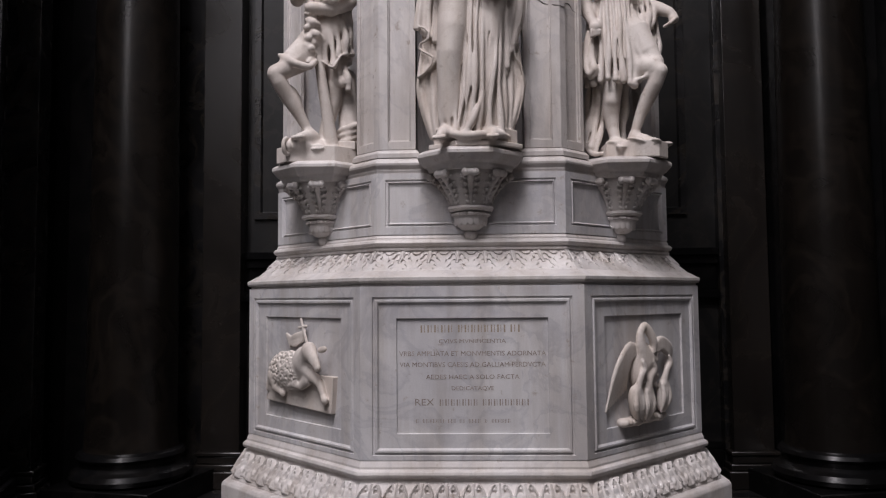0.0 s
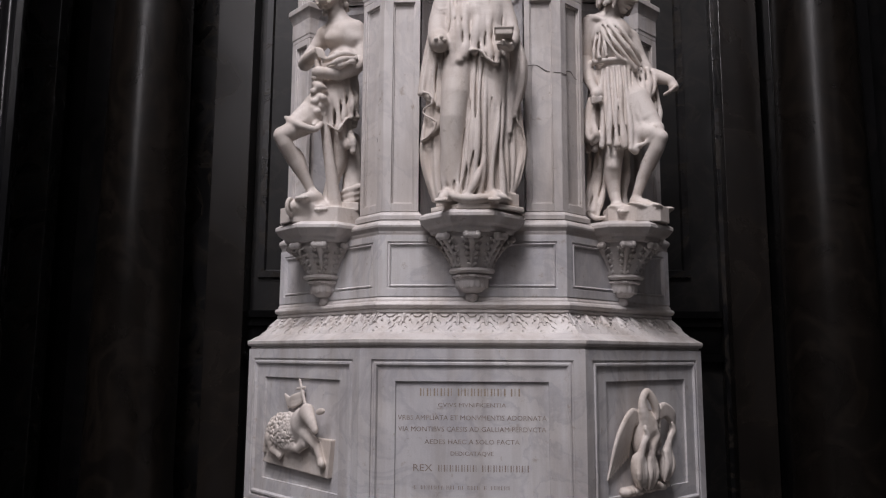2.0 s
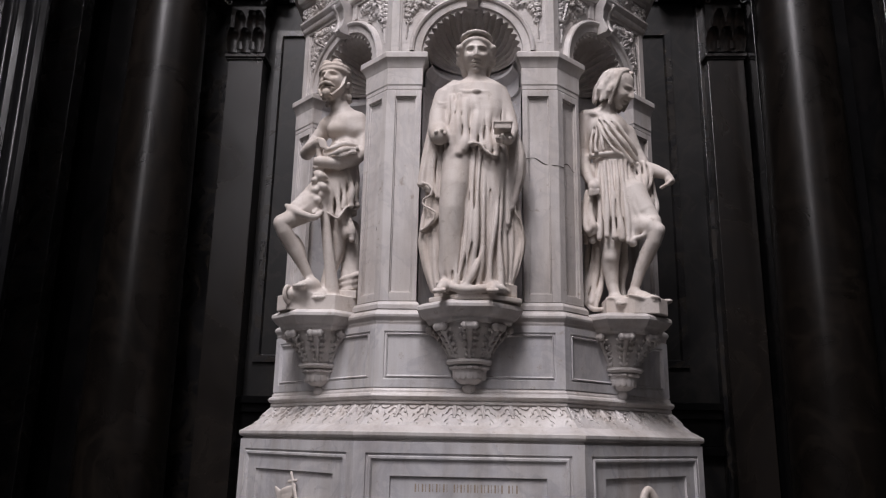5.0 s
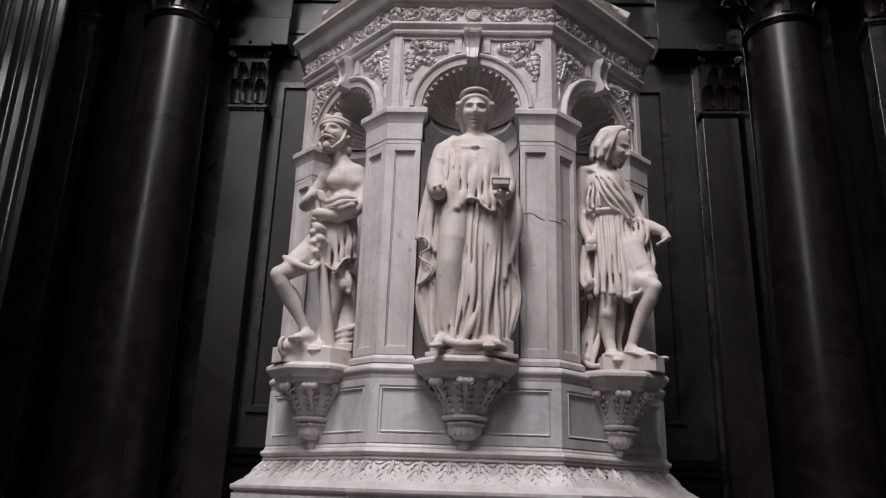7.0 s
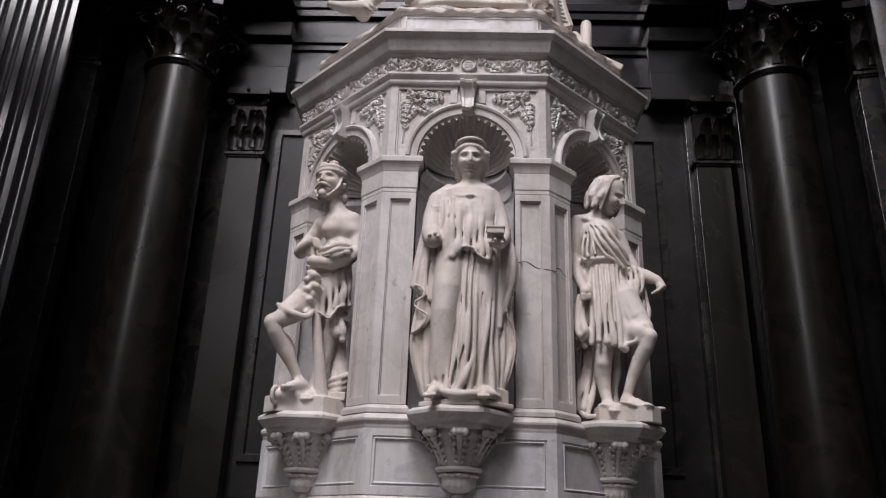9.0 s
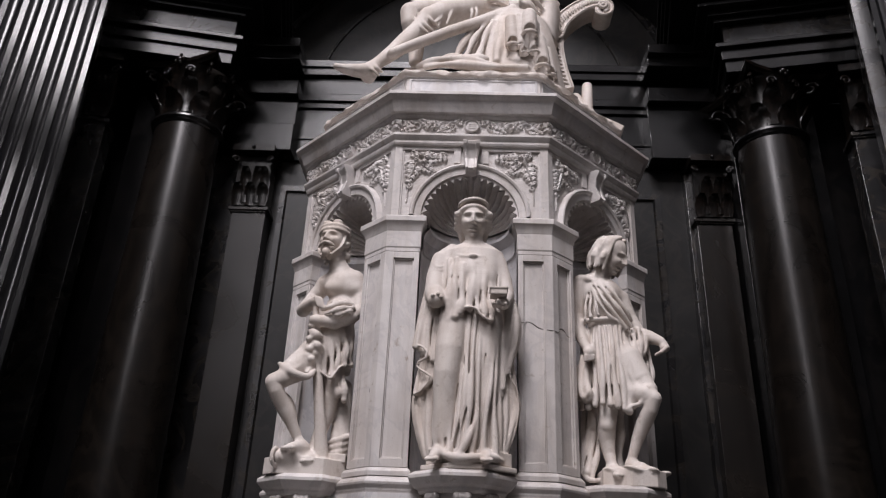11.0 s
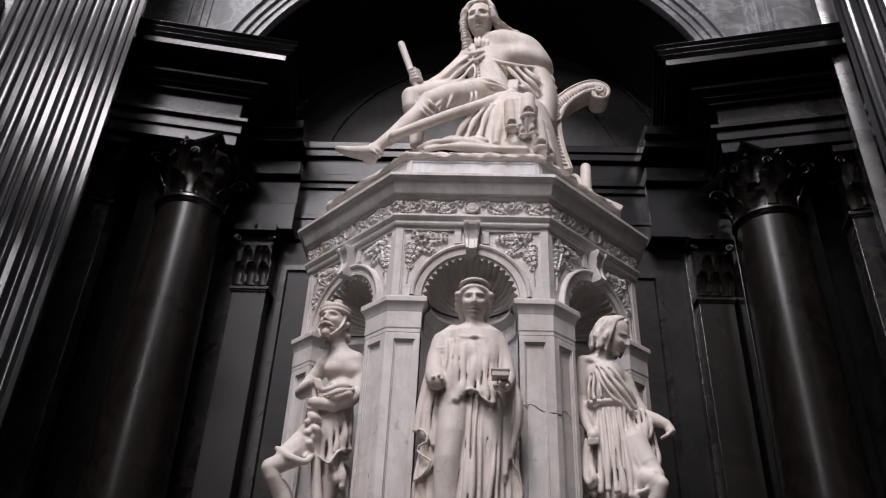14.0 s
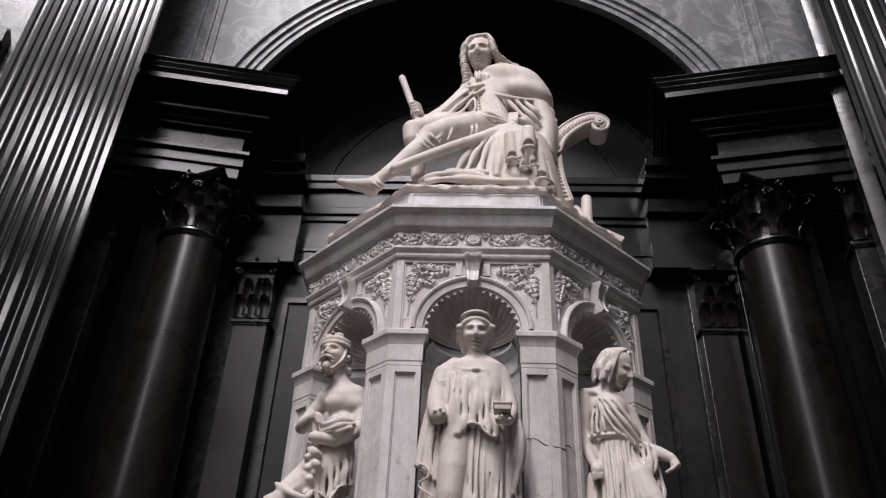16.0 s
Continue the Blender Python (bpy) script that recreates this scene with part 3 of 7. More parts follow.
for o in (niche, shell, archivolt, spandrel, border, foliage, key):
    for k in (-1, 1):
        share(o, turn8(k))
for k in range(2, 7):
    share(spandrel, turn8(k))
    share(border, turn8(k))
    share(archivolt, turn8(k))
    b2 = share(blank, turn8(k))
    b2.matrix_basis = turn8(k) @ Matrix.Translation((0, 0, 0.4)) @ Matrix.Diagonal((1, 0.99, 1, 1))

octa("architrave", [(1.1, 4.448), (1.228, 4.449), (1.24, 4.454), (1.246, 4.468), (1.246, 4.485), (1.254, 4.492), (1.264, 4.508), (1.268, 4.514), (1.268, 4.528), (1.25, 4.54), (1.1, 4.54)], WHITE, monument, bevel=0.002)
octa("frieze", [(1.236, 4.53), (1.236, 4.67)], WHITE, monument)
octa("cornice", [(1.1, 4.655), (1.25, 4.656), (1.262, 4.668), (1.262, 4.678), (1.285, 4.684), (1.293, 4.70), (1.30, 4.73), (1.318, 4.765), (1.335, 4.775), (1.345, 4.782), (1.345, 4.785), (1.353, 4.788), (1.353, 4.812), (1.342, 4.82), (1.2, 4.85), (1.0, 4.85)], WHITE, monument, bevel=0.003)
octa("upper_plinth", [(1.19, 4.84), (1.19, 4.915), (1.165, 4.935), (1.145, 4.94), (1.145, 5.065), (1.16, 5.07), (1.16, 5.085), (0.9, 5.085)], WHITE, monument)
bm = bmesh.new()
HU = 1.145 * T8
rects(bm, [(-HU + 0.02, HU - 0.02, 4.95, 5.062, -1.14), (-HU + 0.02, HU - 0.02, 4.95, 5.062, -1.152), (-HU + 0.032, HU - 0.032, 4.962, 5.05, -1.152), (-HU + 0.038, HU - 0.038, 4.968, 5.044, -1.146)])
pf = part("plinth_field", bm, PANEL, monument)
for k in range(1, 8):
    share(pf, turn8(k))

# scrolling foliage on the frieze, with a round medal in the middle
W = 1.25 * 2 * T8
c = Carving(-W / 2, W / 2, 4.543, 4.655, 0.004)
for s in (-1, 1):
    for j, x in enumerate((0.13, 0.255, 0.375, 0.47)):
        way = s if j % 2 else -s
        c.curl(s * x, 4.60 + (0.006 if j % 2 else -0.004), 0.04, way, 1.2 + j, 1.2, 0.009, 0.02)
        c.leaf(s * (x + 0.02), 4.58 + 0.02 * (j % 2), 0.09, (0.5 if j % 2 else -0.4) if s > 0 else math.pi - (0.5 if j % 2 else -0.4), 4, 0.022, 0.5)
        c.leaf(s * (x - 0.03), 4.62 - 0.03 * (j % 2), 0.06, 2.2 if s > 0 else 0.9, 3, 0.02, 0.6)
    c.flower(s * 0.265, 4.6, 0.036, 6, 0.034)
me = c.mesh("frieze_foliage", on_face(1.2375))
ff = mesh_ob("frieze_foliage", me, WHITE, monument, "carved scrolling leaf frieze", sharp=60)
bm = bmesh.new()
rows = []
for r, y in ((0.052, -1.235), (0.052, -1.262), (0.047, -1.268), (0.042, -1.262), (0.04, -1.255), (0.0005, -1.257)):
    rows.append([(r * math.cos(2 * math.pi * k / 32), y, 4.60 + r * math.sin(2 * math.pi * k / 32)) for k in range(32)])
loft(bm, rows)
for z, w in ((4.618, 0.05), (4.602, 0.06), (4.586, 0.05)):
    for j in range(4):
        x = -w / 2 + w * j / 4
        box(bm, x, x + w / 5.5, -1.261, -1.25, z - 0.005, z + 0.005)
medal = part("medallion", bm, WHITE, monument, "round marble medallion with worn lettering")
for k in (-2, -1, 1, 2):
    share(ff, turn8(k))
    share(medal, turn8(k))

# rough-edged slab under the seated figure
bm = bmesh.new()
rng = random.Random(9)
rows = []
for a, z in ((1.15, 5.075), (1.175, 5.083), (1.18, 5.10), (1.17, 5.12), (1.14, 5.132), (0.85, 5.135)):
    ring = []
    for k in range(8):
        p, q = Vector(octagon(a, z)[k]), Vector(octagon(a, z)[(k + 1) % 8])
        for j in range(24):
            v = p.lerp(q, j / 24)
            d = rng.uniform(-0.014, 0.012)
            ring.append((v.x * (1 + d), v.y * (1 + d), v.z + rng.uniform(-0.008, 0.008) * (z > 5.08)))
    rows.append(ring)
loft(bm, rows)
part("rough_slab", bm, STATUE, monument, "roughly carved marble ground slab", sharp=60)

# consoles under the standing figures
AX = 1.275


def octo(r, z):
    return [(r / C8 * math.sin(radians(22.5 + 45 * k)), -AX - r / C8 * math.cos(radians(22.5 + 45 * k)), z) for k in range(8)]


bm = bmesh.new()
loft(bm, [octo(r, z) for r, z in ((0.225, 2.195), (0.228, 2.20), (0.235, 2.206), (0.24, 2.222), (0.262, 2.235), (0.282, 2.26), (0.29, 2.268), (0.29, 2.288), (0.28, 2.296), (0.255, 2.31), (0.2, 2.31))])
shelf = part("console_shelf", bm, WHITE, monument, "octagonal moulded marble bracket shelf", sharp=20, bevel=0.003)
bm = bmesh.new()
loft(bm, [octo(r, z) for r, z in ((0.195, 2.197), (0.186, 2.17), (0.157, 2.12), (0.128, 2.07), (0.11, 2.02), (0.102, 2.008))])
loft(bm, [octo(r, z) for r, z in ((0.105, 2.012), (0.122, 2.008), (0.127, 1.996), (0.12, 1.985), (0.1, 1.982))])
lathe(bm, [(0.095, 1.99), (0.098, 1.96), (0.086, 1.915), (0.055, 1.885), (0.025, 1.876)], 24, (0, -AX))
lathe(bm, [(0.02, 1.885), (0.03, 1.875), (0.038, 1.862), (0.036, 1.845), (0.022, 1.828), (0.004, 1.822)], 16, (0, -AX))
for i in range(-2, 3):
    a = radians(45 * i)
    d = Vector((math.sin(a), -math.cos(a), 0))
    base = Vector((0, -AX, 0))
    side = Vector((math.cos(a), math.sin(a), 0))
    # rolled leaf tip under the shelf, its rib running down the bell
    top = base + d * 0.222 + Vector((0, 0, 2.176))
    bone(bm, top - side * 0.026, top + side * 0.026, 0.02, 0.02, 12)
    for e in (-1, 1):
        ball(bm, top + side * 0.028 * e + d * 0.002, (0.022, 0.022, 0.022))
    tube(bm, [(*(base + d * 0.208 + Vector((0, 0, 2.165))), 0.022), (*(base + d * 0.158 + Vector((0, 0, 2.11))), 0.016), (*(base + d * 0.124 + Vector((0, 0, 2.05))), 0.011), (*(base + d * 0.11 + Vector((0, 0, 2.015))), 0.008)], 14, 10, 0.7)
    for j in range(5):
        z = 2.03 + 0.03 * j
        r = 0.106 + 0.012 * j + 0.004 * j * j * 0.7
        for e in (-1, 1):
            ball(bm, base + d * (r + 0.008) + side * e * (0.016 + 0.0035 * j) + Vector((0, 0, z)), (0.014, 0.009, 0.011), Matrix.Rotation(a, 3, "Z") @ Matrix.Rotation(-e * 0.7, 3, "Y"), 10)
            ball(bm, base + d * (r + 0.002) + side * e * (0.034 + 0.004 * j) + Vector((0, 0, z + 0.01)), (0.012, 0.008, 0.008), Matrix.Rotation(a, 3, "Z") @ Matrix.Rotation(-e * 0.9, 3, "Y"), 8)
    # cup leaves
    for e in (-0.5, 0.0):
        b = a + radians(45 * e)
        d2 = Vector((math.sin(b), -math.cos(b), 0))
        ball(bm, base + d2 * 0.096 + Vector((0, 0, 1.968)), (0.026, 0.018, 0.011), Matrix.Rotation(b, 3, "Z"), 10)
        ball(bm, base + d2 * 0.086 + Vector((0, 0, 1.935)), (0.024, 0.008, 0.036), Matrix.Rotation(b, 3, "Z"), 10)
console = part("console", bm, WHITE, monument, "leaf-carved marble bracket with pendant", sharp=50)
for k in (-1, 1):
    share(shelf, turn8(k))
    share(console, turn8(k))

# ---- the chapel round it: black marble order, niche and arch ----
FLOOR = -0.22
ARCH_C, ARCH_R, WALL_Y = 7.14, 2.87, 0.9


def structure(name, bm, mat, label, category="wall", sharp=30, bevel=0.0):
    return tagged(part(name, bm, mat, None, "", sharp, bevel), label, category, kind="structure")


bm = bmesh.new()
box(bm, -12, 12, -18, 5, FLOOR - 0.3, FLOOR)
structure("floor", bm, GREYBLACK, "dark polished marble chapel floor", "floor")

# back of the niche, with framed fields and a blind arch
bm = bmesh.new()
box(bm, -3.6, 3.6, 1.72, 2.1, FLOOR, 7.3)
structure("wall_niche", bm, NICHE, "dark grey marble back wall of the niche")
bm = bmesh.new()
box(bm, -3.6, 3.6, 2.5, 2.8, 7.0, 10.6)
structure("wall_lunette", bm, NICHE, "dark marble lunette wall deep in the niche")
bm = bmesh.new()
box(bm, -3.6, 3.6, 2.1, 2.5, 7.0, 7.2)
structure("trim_niche_ledge", bm, BLACK, "black marble ledge under the lunette", "trim")
for s in (-1, 1):
    bm = bmesh.new()
    box(bm, min(s * 2.32, s * 3.6), max(s * 2.32, s * 3.6), 1.62, 1.73, FLOOR, 6.1)
    structure("wall_niche_strip", bm, GREYBLACK, "stepped dark marble strip behind the niche pilaster", bevel=0.006)
bm = bmesh.new()
rects(bm, [(-2.06, 2.06, 2.27, 5.76, -1.73 + 3.46), (-2.06, 2.06, 2.27, 5.76, 1.69), (-2.0, 2.0, 2.33, 5.70, 1.69), (-1.985, 1.985, 2.345, 5.685, 1.715)], cap=False)
structure("trim_niche_frame", bm, GREYBLACK, "raised dark marble frame on the niche wall", "trim")
for y, z0, z1 in ((1.63, 1.88, 1.95), (1.66, 1.80, 1.88), (1.69, 1.56, 1.80), (1.65, 1.48, 1.56), (1.64, FLOOR, 0.1), (1.66, 0.1, 0.16)):
    bm = bmesh.new()
    box(bm, -2.318, 2.318, y, 1.73, z0, z1)
    structure("trim_niche_band", bm, BLACK, "black marble dado moulding of the niche", "trim", bevel=0.006)

bm = bmesh.new()
for y, z0, z1 in ((1.60, 6.08, 6.16), (1.64, 6.16, 6.36), (1.60, 6.36, 6.42), (1.66, 6.42, 6.78), (1.58, 6.78, 6.86), (1.50, 6.86, 6.96), (1.42, 7.2, 7.30), (1.36, 7.30, 7.40), (1.56, 6.96, 7.2)):
    box(bm, -3.4, 3.4, 1.73 - 0.4 * (1.73 - y), 1.73, z0, z1)
for s in (-1, 1):  # breaks of the niche entablature over its pilasters
    for y, z0, z1 in ((1.46, 6.08, 6.42), (1.5, 6.42, 6.78), (1.4, 6.78, 6.96), (1.3, 7.18, 7.30), (1.22, 7.30, 7.42)):
        box(bm, min(s * 1.95, s * 2.9), max(s * 1.95, s * 2.9), y, 1.72, z0, z1)
structure("trim_niche_entablature", bm, BLACK, "black marble niche entablature in stepped bands", "trim", bevel=0.008)


def arch_band(bm, r0, r1, y0, y1, zc, n=72, a0=0.0, a1=math.pi):
    rows = []
    for r, y in ((r0, y1), (r0, y0), (r1, y0), (r1, y1)):
        rows.append([(r * math.cos(a0 + (a1 - a0) * k / n), y, zc + r * math.sin(a0 + (a1 - a0) * k / n)) for k in range(n + 1)])
    loft(bm, rows, cap=False, closed=False)


bm = bmesh.new()
for r0, r1, y in ((2.62, 2.67, 2.46), (2.67, 2.78, 2.42), (2.78, 2.82, 2.39), (2.0, 2.03, 2.475)):
    arch_band(bm, r0, r1, y, 2.51, 7.5)
structure("trim_niche_arch", bm, GREYBLACK, "dark moulded blind arch in the niche", "trim")

# barrel vault over the niche
bm = bmesh.new()
rows = []
for r, y in ((ARCH_R + 0.3, 0.975), (ARCH_R + 0.005, 0.975), (ARCH_R + 0.005, 2.55), (ARCH_R + 0.3, 2.55)):
    rows.append([(r * math.cos(math.pi * k / 72), y, ARCH_C + r * math.sin(math.pi * k / 72)) for k in range(73)])
loft(bm, rows, cap=False, closed=False)
for x in (-1, 1):  # side walls of the niche
    box(bm, min(x * 2.8, x * 3.5), max(x * 2.8, x * 3.5), 1.0, 1.72, FLOOR, ARCH_C)
structure("ceiling_niche_vault", bm, BLACK, "dark vault of the niche", "ceiling")

# upper wall with the great arch
bm = bmesh.new()
n = 72
inner, outer = [], []
for k in range(n + 1):
    th = math.pi * k / n
    c0, s0 = math.cos(th), math.sin(th)
    t = min(5.6 / abs(c0) if abs(c0) > 1e-6 else 99, 5.2 / s0 if s0 > 1e-6 else 99)
    inner.append((ARCH_R * c0, ARCH_C + ARCH_R * s0))
    outer.append((t * c0, ARCH_C + t * s0))
rows = [[(x, WALL_Y + 0.08, z) for x, z in inner], [(x, WALL_Y, z) for x, z in inner], [(x, WALL_Y, z) for x, z in outer], [(x, WALL_Y + 0.3, z) for x, z in outer]]
loft(bm, rows, cap=False, closed=False)
structure("wall_arch", bm, GREY, "veined grey marble wall over the great arch")
bm = bmesh.new()
for r0, r1, y in ((ARCH_R - 0.015, ARCH_R + 0.06, 0.86), (ARCH_R + 0.06, ARCH_R + 0.13, 0.83), (ARCH_R + 0.13, ARCH_R + 0.16, 0.79), (ARCH_R + 0.16, ARCH_R + 0.24, 0.815), (ARCH_R + 0.24, ARCH_R + 0.27, 0.77), (ARCH_R + 0.27, ARCH_R + 0.30, 0.80)):
    arch_band(bm, r0, r1, y, WALL_Y + 0.02, ARCH_C)
structure("trim_arch", bm, GREY, "grey marble archivolt in stepped mouldings", "trim")
for s in (-1, 1):
    bm = bmesh.new()
    for x0, x1, y in ((3.22, 3.3, 0.86), (3.3, 3.34, 0.83), (3.46, 3.5, 0.85)):
        box(bm, min(s * x0, s * x1), max(s * x0, s * x1), y, WALL_Y + 0.02, 7.7, 12.2)
    structure("trim_spandrel_strip", bm, GREY, "raised grey marble strip beside the arch", "trim", bevel=0.004)

# great entablature over the columns, turned in plan
SPLAY = math.atan2(0.36, 1.8)
for s in (-1, 1):
    ent = thing("entablature", "black polished marble entablature over the columns", "entablature", "entablatures", "structure", (s * 1.89, 0.3, 0))
    ent.rotation_euler = (0, 0, -s * SPLAY if s > 0 else SPLAY)
    # in its own frame: x outwards along the face, y into the wall
    spec = (("architrave", ((0.56, 6.66, 6.80), (0.53, 6.80, 6.93), (0.48, 6.93, 6.98)), 0.56),
            ("frieze", ((0.58, 6.98, 7.26),), 0.6),
            ("cornice", ((0.5, 7.26, 7.31), (0.44, 7.31, 7.36), (0.1, 7.52, 7.60), (0.06, 7.60, 7.64), (0.03, 7.64, 7.69), (0.0, 7.69, 7.73), (0.34, 7.36, 7.4), (0.46, 7.4, 7.53)), 0.0))
    for name, rows, _ in spec:
        for y, z0, z1 in rows:
            bm = bmesh.new()
            x0, x1 = y * 1.05 - (0.08 if s < 0 and y > 0.2 else 0.0), 2.9
            box(bm, min(s * x0, s * x1), max(s * x0, s * x1), y, 1.3 - 0.001 * z0, z0, z1)
            if z0 >= 7.59:   # overhanging members slope back below
                for v in bm.verts:
                    if abs(v.co.z - z0) < 1e-4 and abs(v.co.y - y) < 1e-4:
                        v.co.y += 0.03
            part(name + "_moulding", bm, BLACK if name != "frieze" else GREYBLACK, ent, bevel=0.006)


# ---- Corinthian order ----
def leaf_mesh(bm, m, w, h, out):
    """One curling acanthus leaf, standing on z 0 and bending forward to -y."""
    nu, nv = 6, 8
    grid = []
    for j in range(nv + 1):
        f = j / nv
        row = []
        for i in range(nu + 1):
            g = 2 * i / nu - 1
            ww = w * (0.75 + 0.35 * math.sin(math.pi * f * 0.9)) * (1 - 0.55 * f ** 3) * (1 - 0.12 * (j % 2))
            bend = out * f ** 3
            z = h * f - (0.28 * h * max(0, f - 0.75) / 0.25 * max(0, f - 0.75) * 2)
            row.append(m @ Vector((g * ww, -bend - 0.12 * w * (1 - g * g) + 0.03 * w * math.cos(3 * math.pi * g), z)))
        grid.append(row)
    th = m.to_3x3() @ Vector((0, 0.018, 0))
    a = [[bm.verts.new(p) for p in row] for row in grid]
    b = [[bm.verts.new(p + th) for p in row] for row in grid]
    for j in range(nv):
        for i in range(nu):
            bm.faces.new((a[j][i], a[j][i + 1], a[j + 1][i + 1], a[j + 1][i]))
            bm.faces.new((b[j][i + 1], b[j][i], b[j + 1][i], b[j + 1][i + 1]))
    edge = [(0, i) for i in range(nu)] + [(j, nu) for j in range(nv)] + [(nv, i) for i in range(nu, 0, -1)] + [(j, 0) for j in range(nv, 0, -1)]
    for (j, i), (l, k) in zip(edge, edge[1:] + edge[:1]):
        bm.faces.new((a[j][i], b[j][i], b[l][k], a[l][k]))


def spiral(bm, c, r, side, up, w):
    pts = []
    for i in range(22):
        f = i / 21
        a = f * 2.6 * math.pi
        rr = r * (1 - 0.78 * f)
        pts.append((*(Vector(c) + side * (rr * math.cos(a)) + up * (rr * math.sin(a))), w * (1 - 0.3 * f)))
    tube(bm, pts, 44, 8)


def capital(parent, r, z0, h, flat=None):
    """Corinthian capital on a round shaft of radius r, or on a flat pilaster of that width."""
    cap = None
    bm = bmesh.new()
    if flat is None:
        lathe(bm, [(r * 0.96, z0), (r * 0.98, z0 + h * 0.5), (r * 1.08, z0 + h * 0.78), (r * 1.25, z0 + h * 0.88), (r * 1.1, z0 + h * 0.89)], 32)
    else:
        box(bm, -flat / 2, flat / 2, -0.04, 0.2, z0, z0 + h * 0.88)
    cap = part("capital", bm, BRONZE, parent, "dark Corinthian capital with curling leaves", 40)
    # leaves, one mesh shared by all of a row
    for row, (zz, hh, ww, off) in enumerate(((0.0, 0.4, 0.26, 0.0), (0.05, 0.66, 0.26, 0.5))):
        bm = bmesh.new()
        leaf_mesh(bm, Matrix(), r * ww * (1.25 if flat is None else 1.5), h * hh, r * (0.45 + 0.12 * row))
        lf = part("leaf", bm, BRONZE, cap, sharp=60)
        spots = []
        if flat is None:
            for k in range(8):
                a = 2 * math.pi * (k + off) / 8
                spots.append(Matrix.Translation((0, 0, z0 + zz * h)) @ Matrix.Rotation(a, 4, "Z") @ Matrix.Translation((0, -r * 0.99, 0)))
        else:
            for k in range(-1, 2):
                spots.append(Matrix.Translation((k * flat * 0.36 + (flat * 0.18 if row and k < 1 else 0) - (0 if not row else 0), -0.045, z0 + zz * h)))
        lf.matrix_basis = spots[0]
        for m in spots[1:]:
            share(lf, m)
    bm = bmesh.new()
    e = r * 1.42 if flat is None else flat * 0.62
    if flat is None:
        ring = []
        for q in range(4):
            for i in range(10):
                g = i / 10 * 2 - 1
                p = Vector((g * e, -e + 0.2 * e * (1 - g * g), 0))
                ring.append(Matrix.Rotation(q * math.pi / 2, 3, "Z") @ p)
        loft(bm, [[(p.x * f, p.y * f, z) for p in ring] for f, z in ((0.92, z0 + h * 0.88), (0.95, z0 + h * 0.92), (1.0, z0 + h * 0.94), (1.0, z0 + h))])
    else:
        box(bm, -e, e, -0.17, 0.2, z0 + h * 0.89, z0 + h)
    part("abacus", bm, BRONZE, cap)
    bm = bmesh.new()
    up = Vector((0, 0, 1))
    zt = z0 + h * 0.76
    if flat is None:
        for q in range(4):
            a = math.pi / 4 + q * math.pi / 2
            d = Vector((math.cos(a), math.sin(a), 0))
            spiral(bm, d * r * 1.42 + up * zt, r * 0.24, d, up, r * 0.075)
            for g in (-1, 1):
                b = a + g * 0.42
                d2 = Vector((math.cos(b), math.sin(b), 0))
                spiral(bm, d2 * r * 1.22 + up * zt, r * 0.16, Vector((-d2.y, d2.x, 0)) * g, up, r * 0.05)
            f = Matrix.Rotation(q * math.pi / 2, 3, "Z") @ Vector((0, -r * 1.2, 0))
            ball(bm, f + up * (z0 + h * 0.95), r * 0.13, None, 8)
            for j in range(5):
                b = 2 * math.pi * j / 5
                ball(bm, f * 1.03 + up * (z0 + h * 0.95 + r * 0.14 * math.sin(b)) + Vector((-f.y, f.x, 0)).normalized() * (r * 0.14 * math.cos(b)), r * 0.08, None, 6)
    else:
        for g in (-1, 1):
            one = bmesh.new()
            spiral(one, Vector((g * flat * 0.5, -0.13, zt)), flat * 0.11, Vector((g, -0.4, 0)).normalized(), up, flat * 0.035)
            part("volute", one, BRONZE, cap, "curled volute", 60)
        ball(bm, (0, -0.18, z0 + h * 0.95), flat * 0.06, None, 8)
    part("volute" if flat is None else "flower", bm, BRONZE, cap, "", 60)
    return cap


def column():
    e = thing("column", "black polished marble column with Corinthian capital", "column", "columns beside the niche")
    bm = bmesh.new()
    box(bm, -0.5, 0.5, -0.5, 0.5, FLOOR, FLOOR + 0.2)
    part("plinth_block", bm, BLACK, e, bevel=0.01)
    bm = bmesh.new()
    z = FLOOR + 0.2
    lathe(bm, [(0.44, z), (0.48, z + 0.02), (0.5, z + 0.06), (0.48, z + 0.1), (0.44, z + 0.12), (0.43, z + 0.13), (0.405, z + 0.15), (0.41, z + 0.19), (0.43, z + 0.2), (0.445, z + 0.22), (0.43, z + 0.25), (0.39, z + 0.27)], 48)
    part("base", bm, BLACK, e)
    bm = bmesh.new()
    prof = []
    for i in range(25):
        f = i / 24
        prof.append((0.372 - 0.052 * f ** 1.8, z + 0.27 + (5.95 - z - 0.27) * f))
    prof = [(0.39, z + 0.26), (0.385, z + 0.285)] + prof[1:]
    lathe(bm, prof, 64)
    part("shaft", bm, COLUMN, e, sharp=50)
    bm = bmesh.new()
    lathe(bm, [(0.32, 5.93), (0.335, 5.945), (0.338, 5.955), (0.35, 5.965), (0.365, 5.985), (0.36, 6.01), (0.335, 6.022), (0.31, 6.022)], 48)
    part("astragal", bm, BLACK, e)
    capital(e, 0.318, 6.015, 0.66)
    return e


col = column()
col.matrix_basis = Matrix.Translation((3.04, 1.05, 0)) @ Matrix.Rotation(SPLAY, 4, "Z")
copy_thing(col, Matrix.Translation((-2.93, 1.05, 0)) @ Matrix.Rotation(-SPLAY, 4, "Z"))


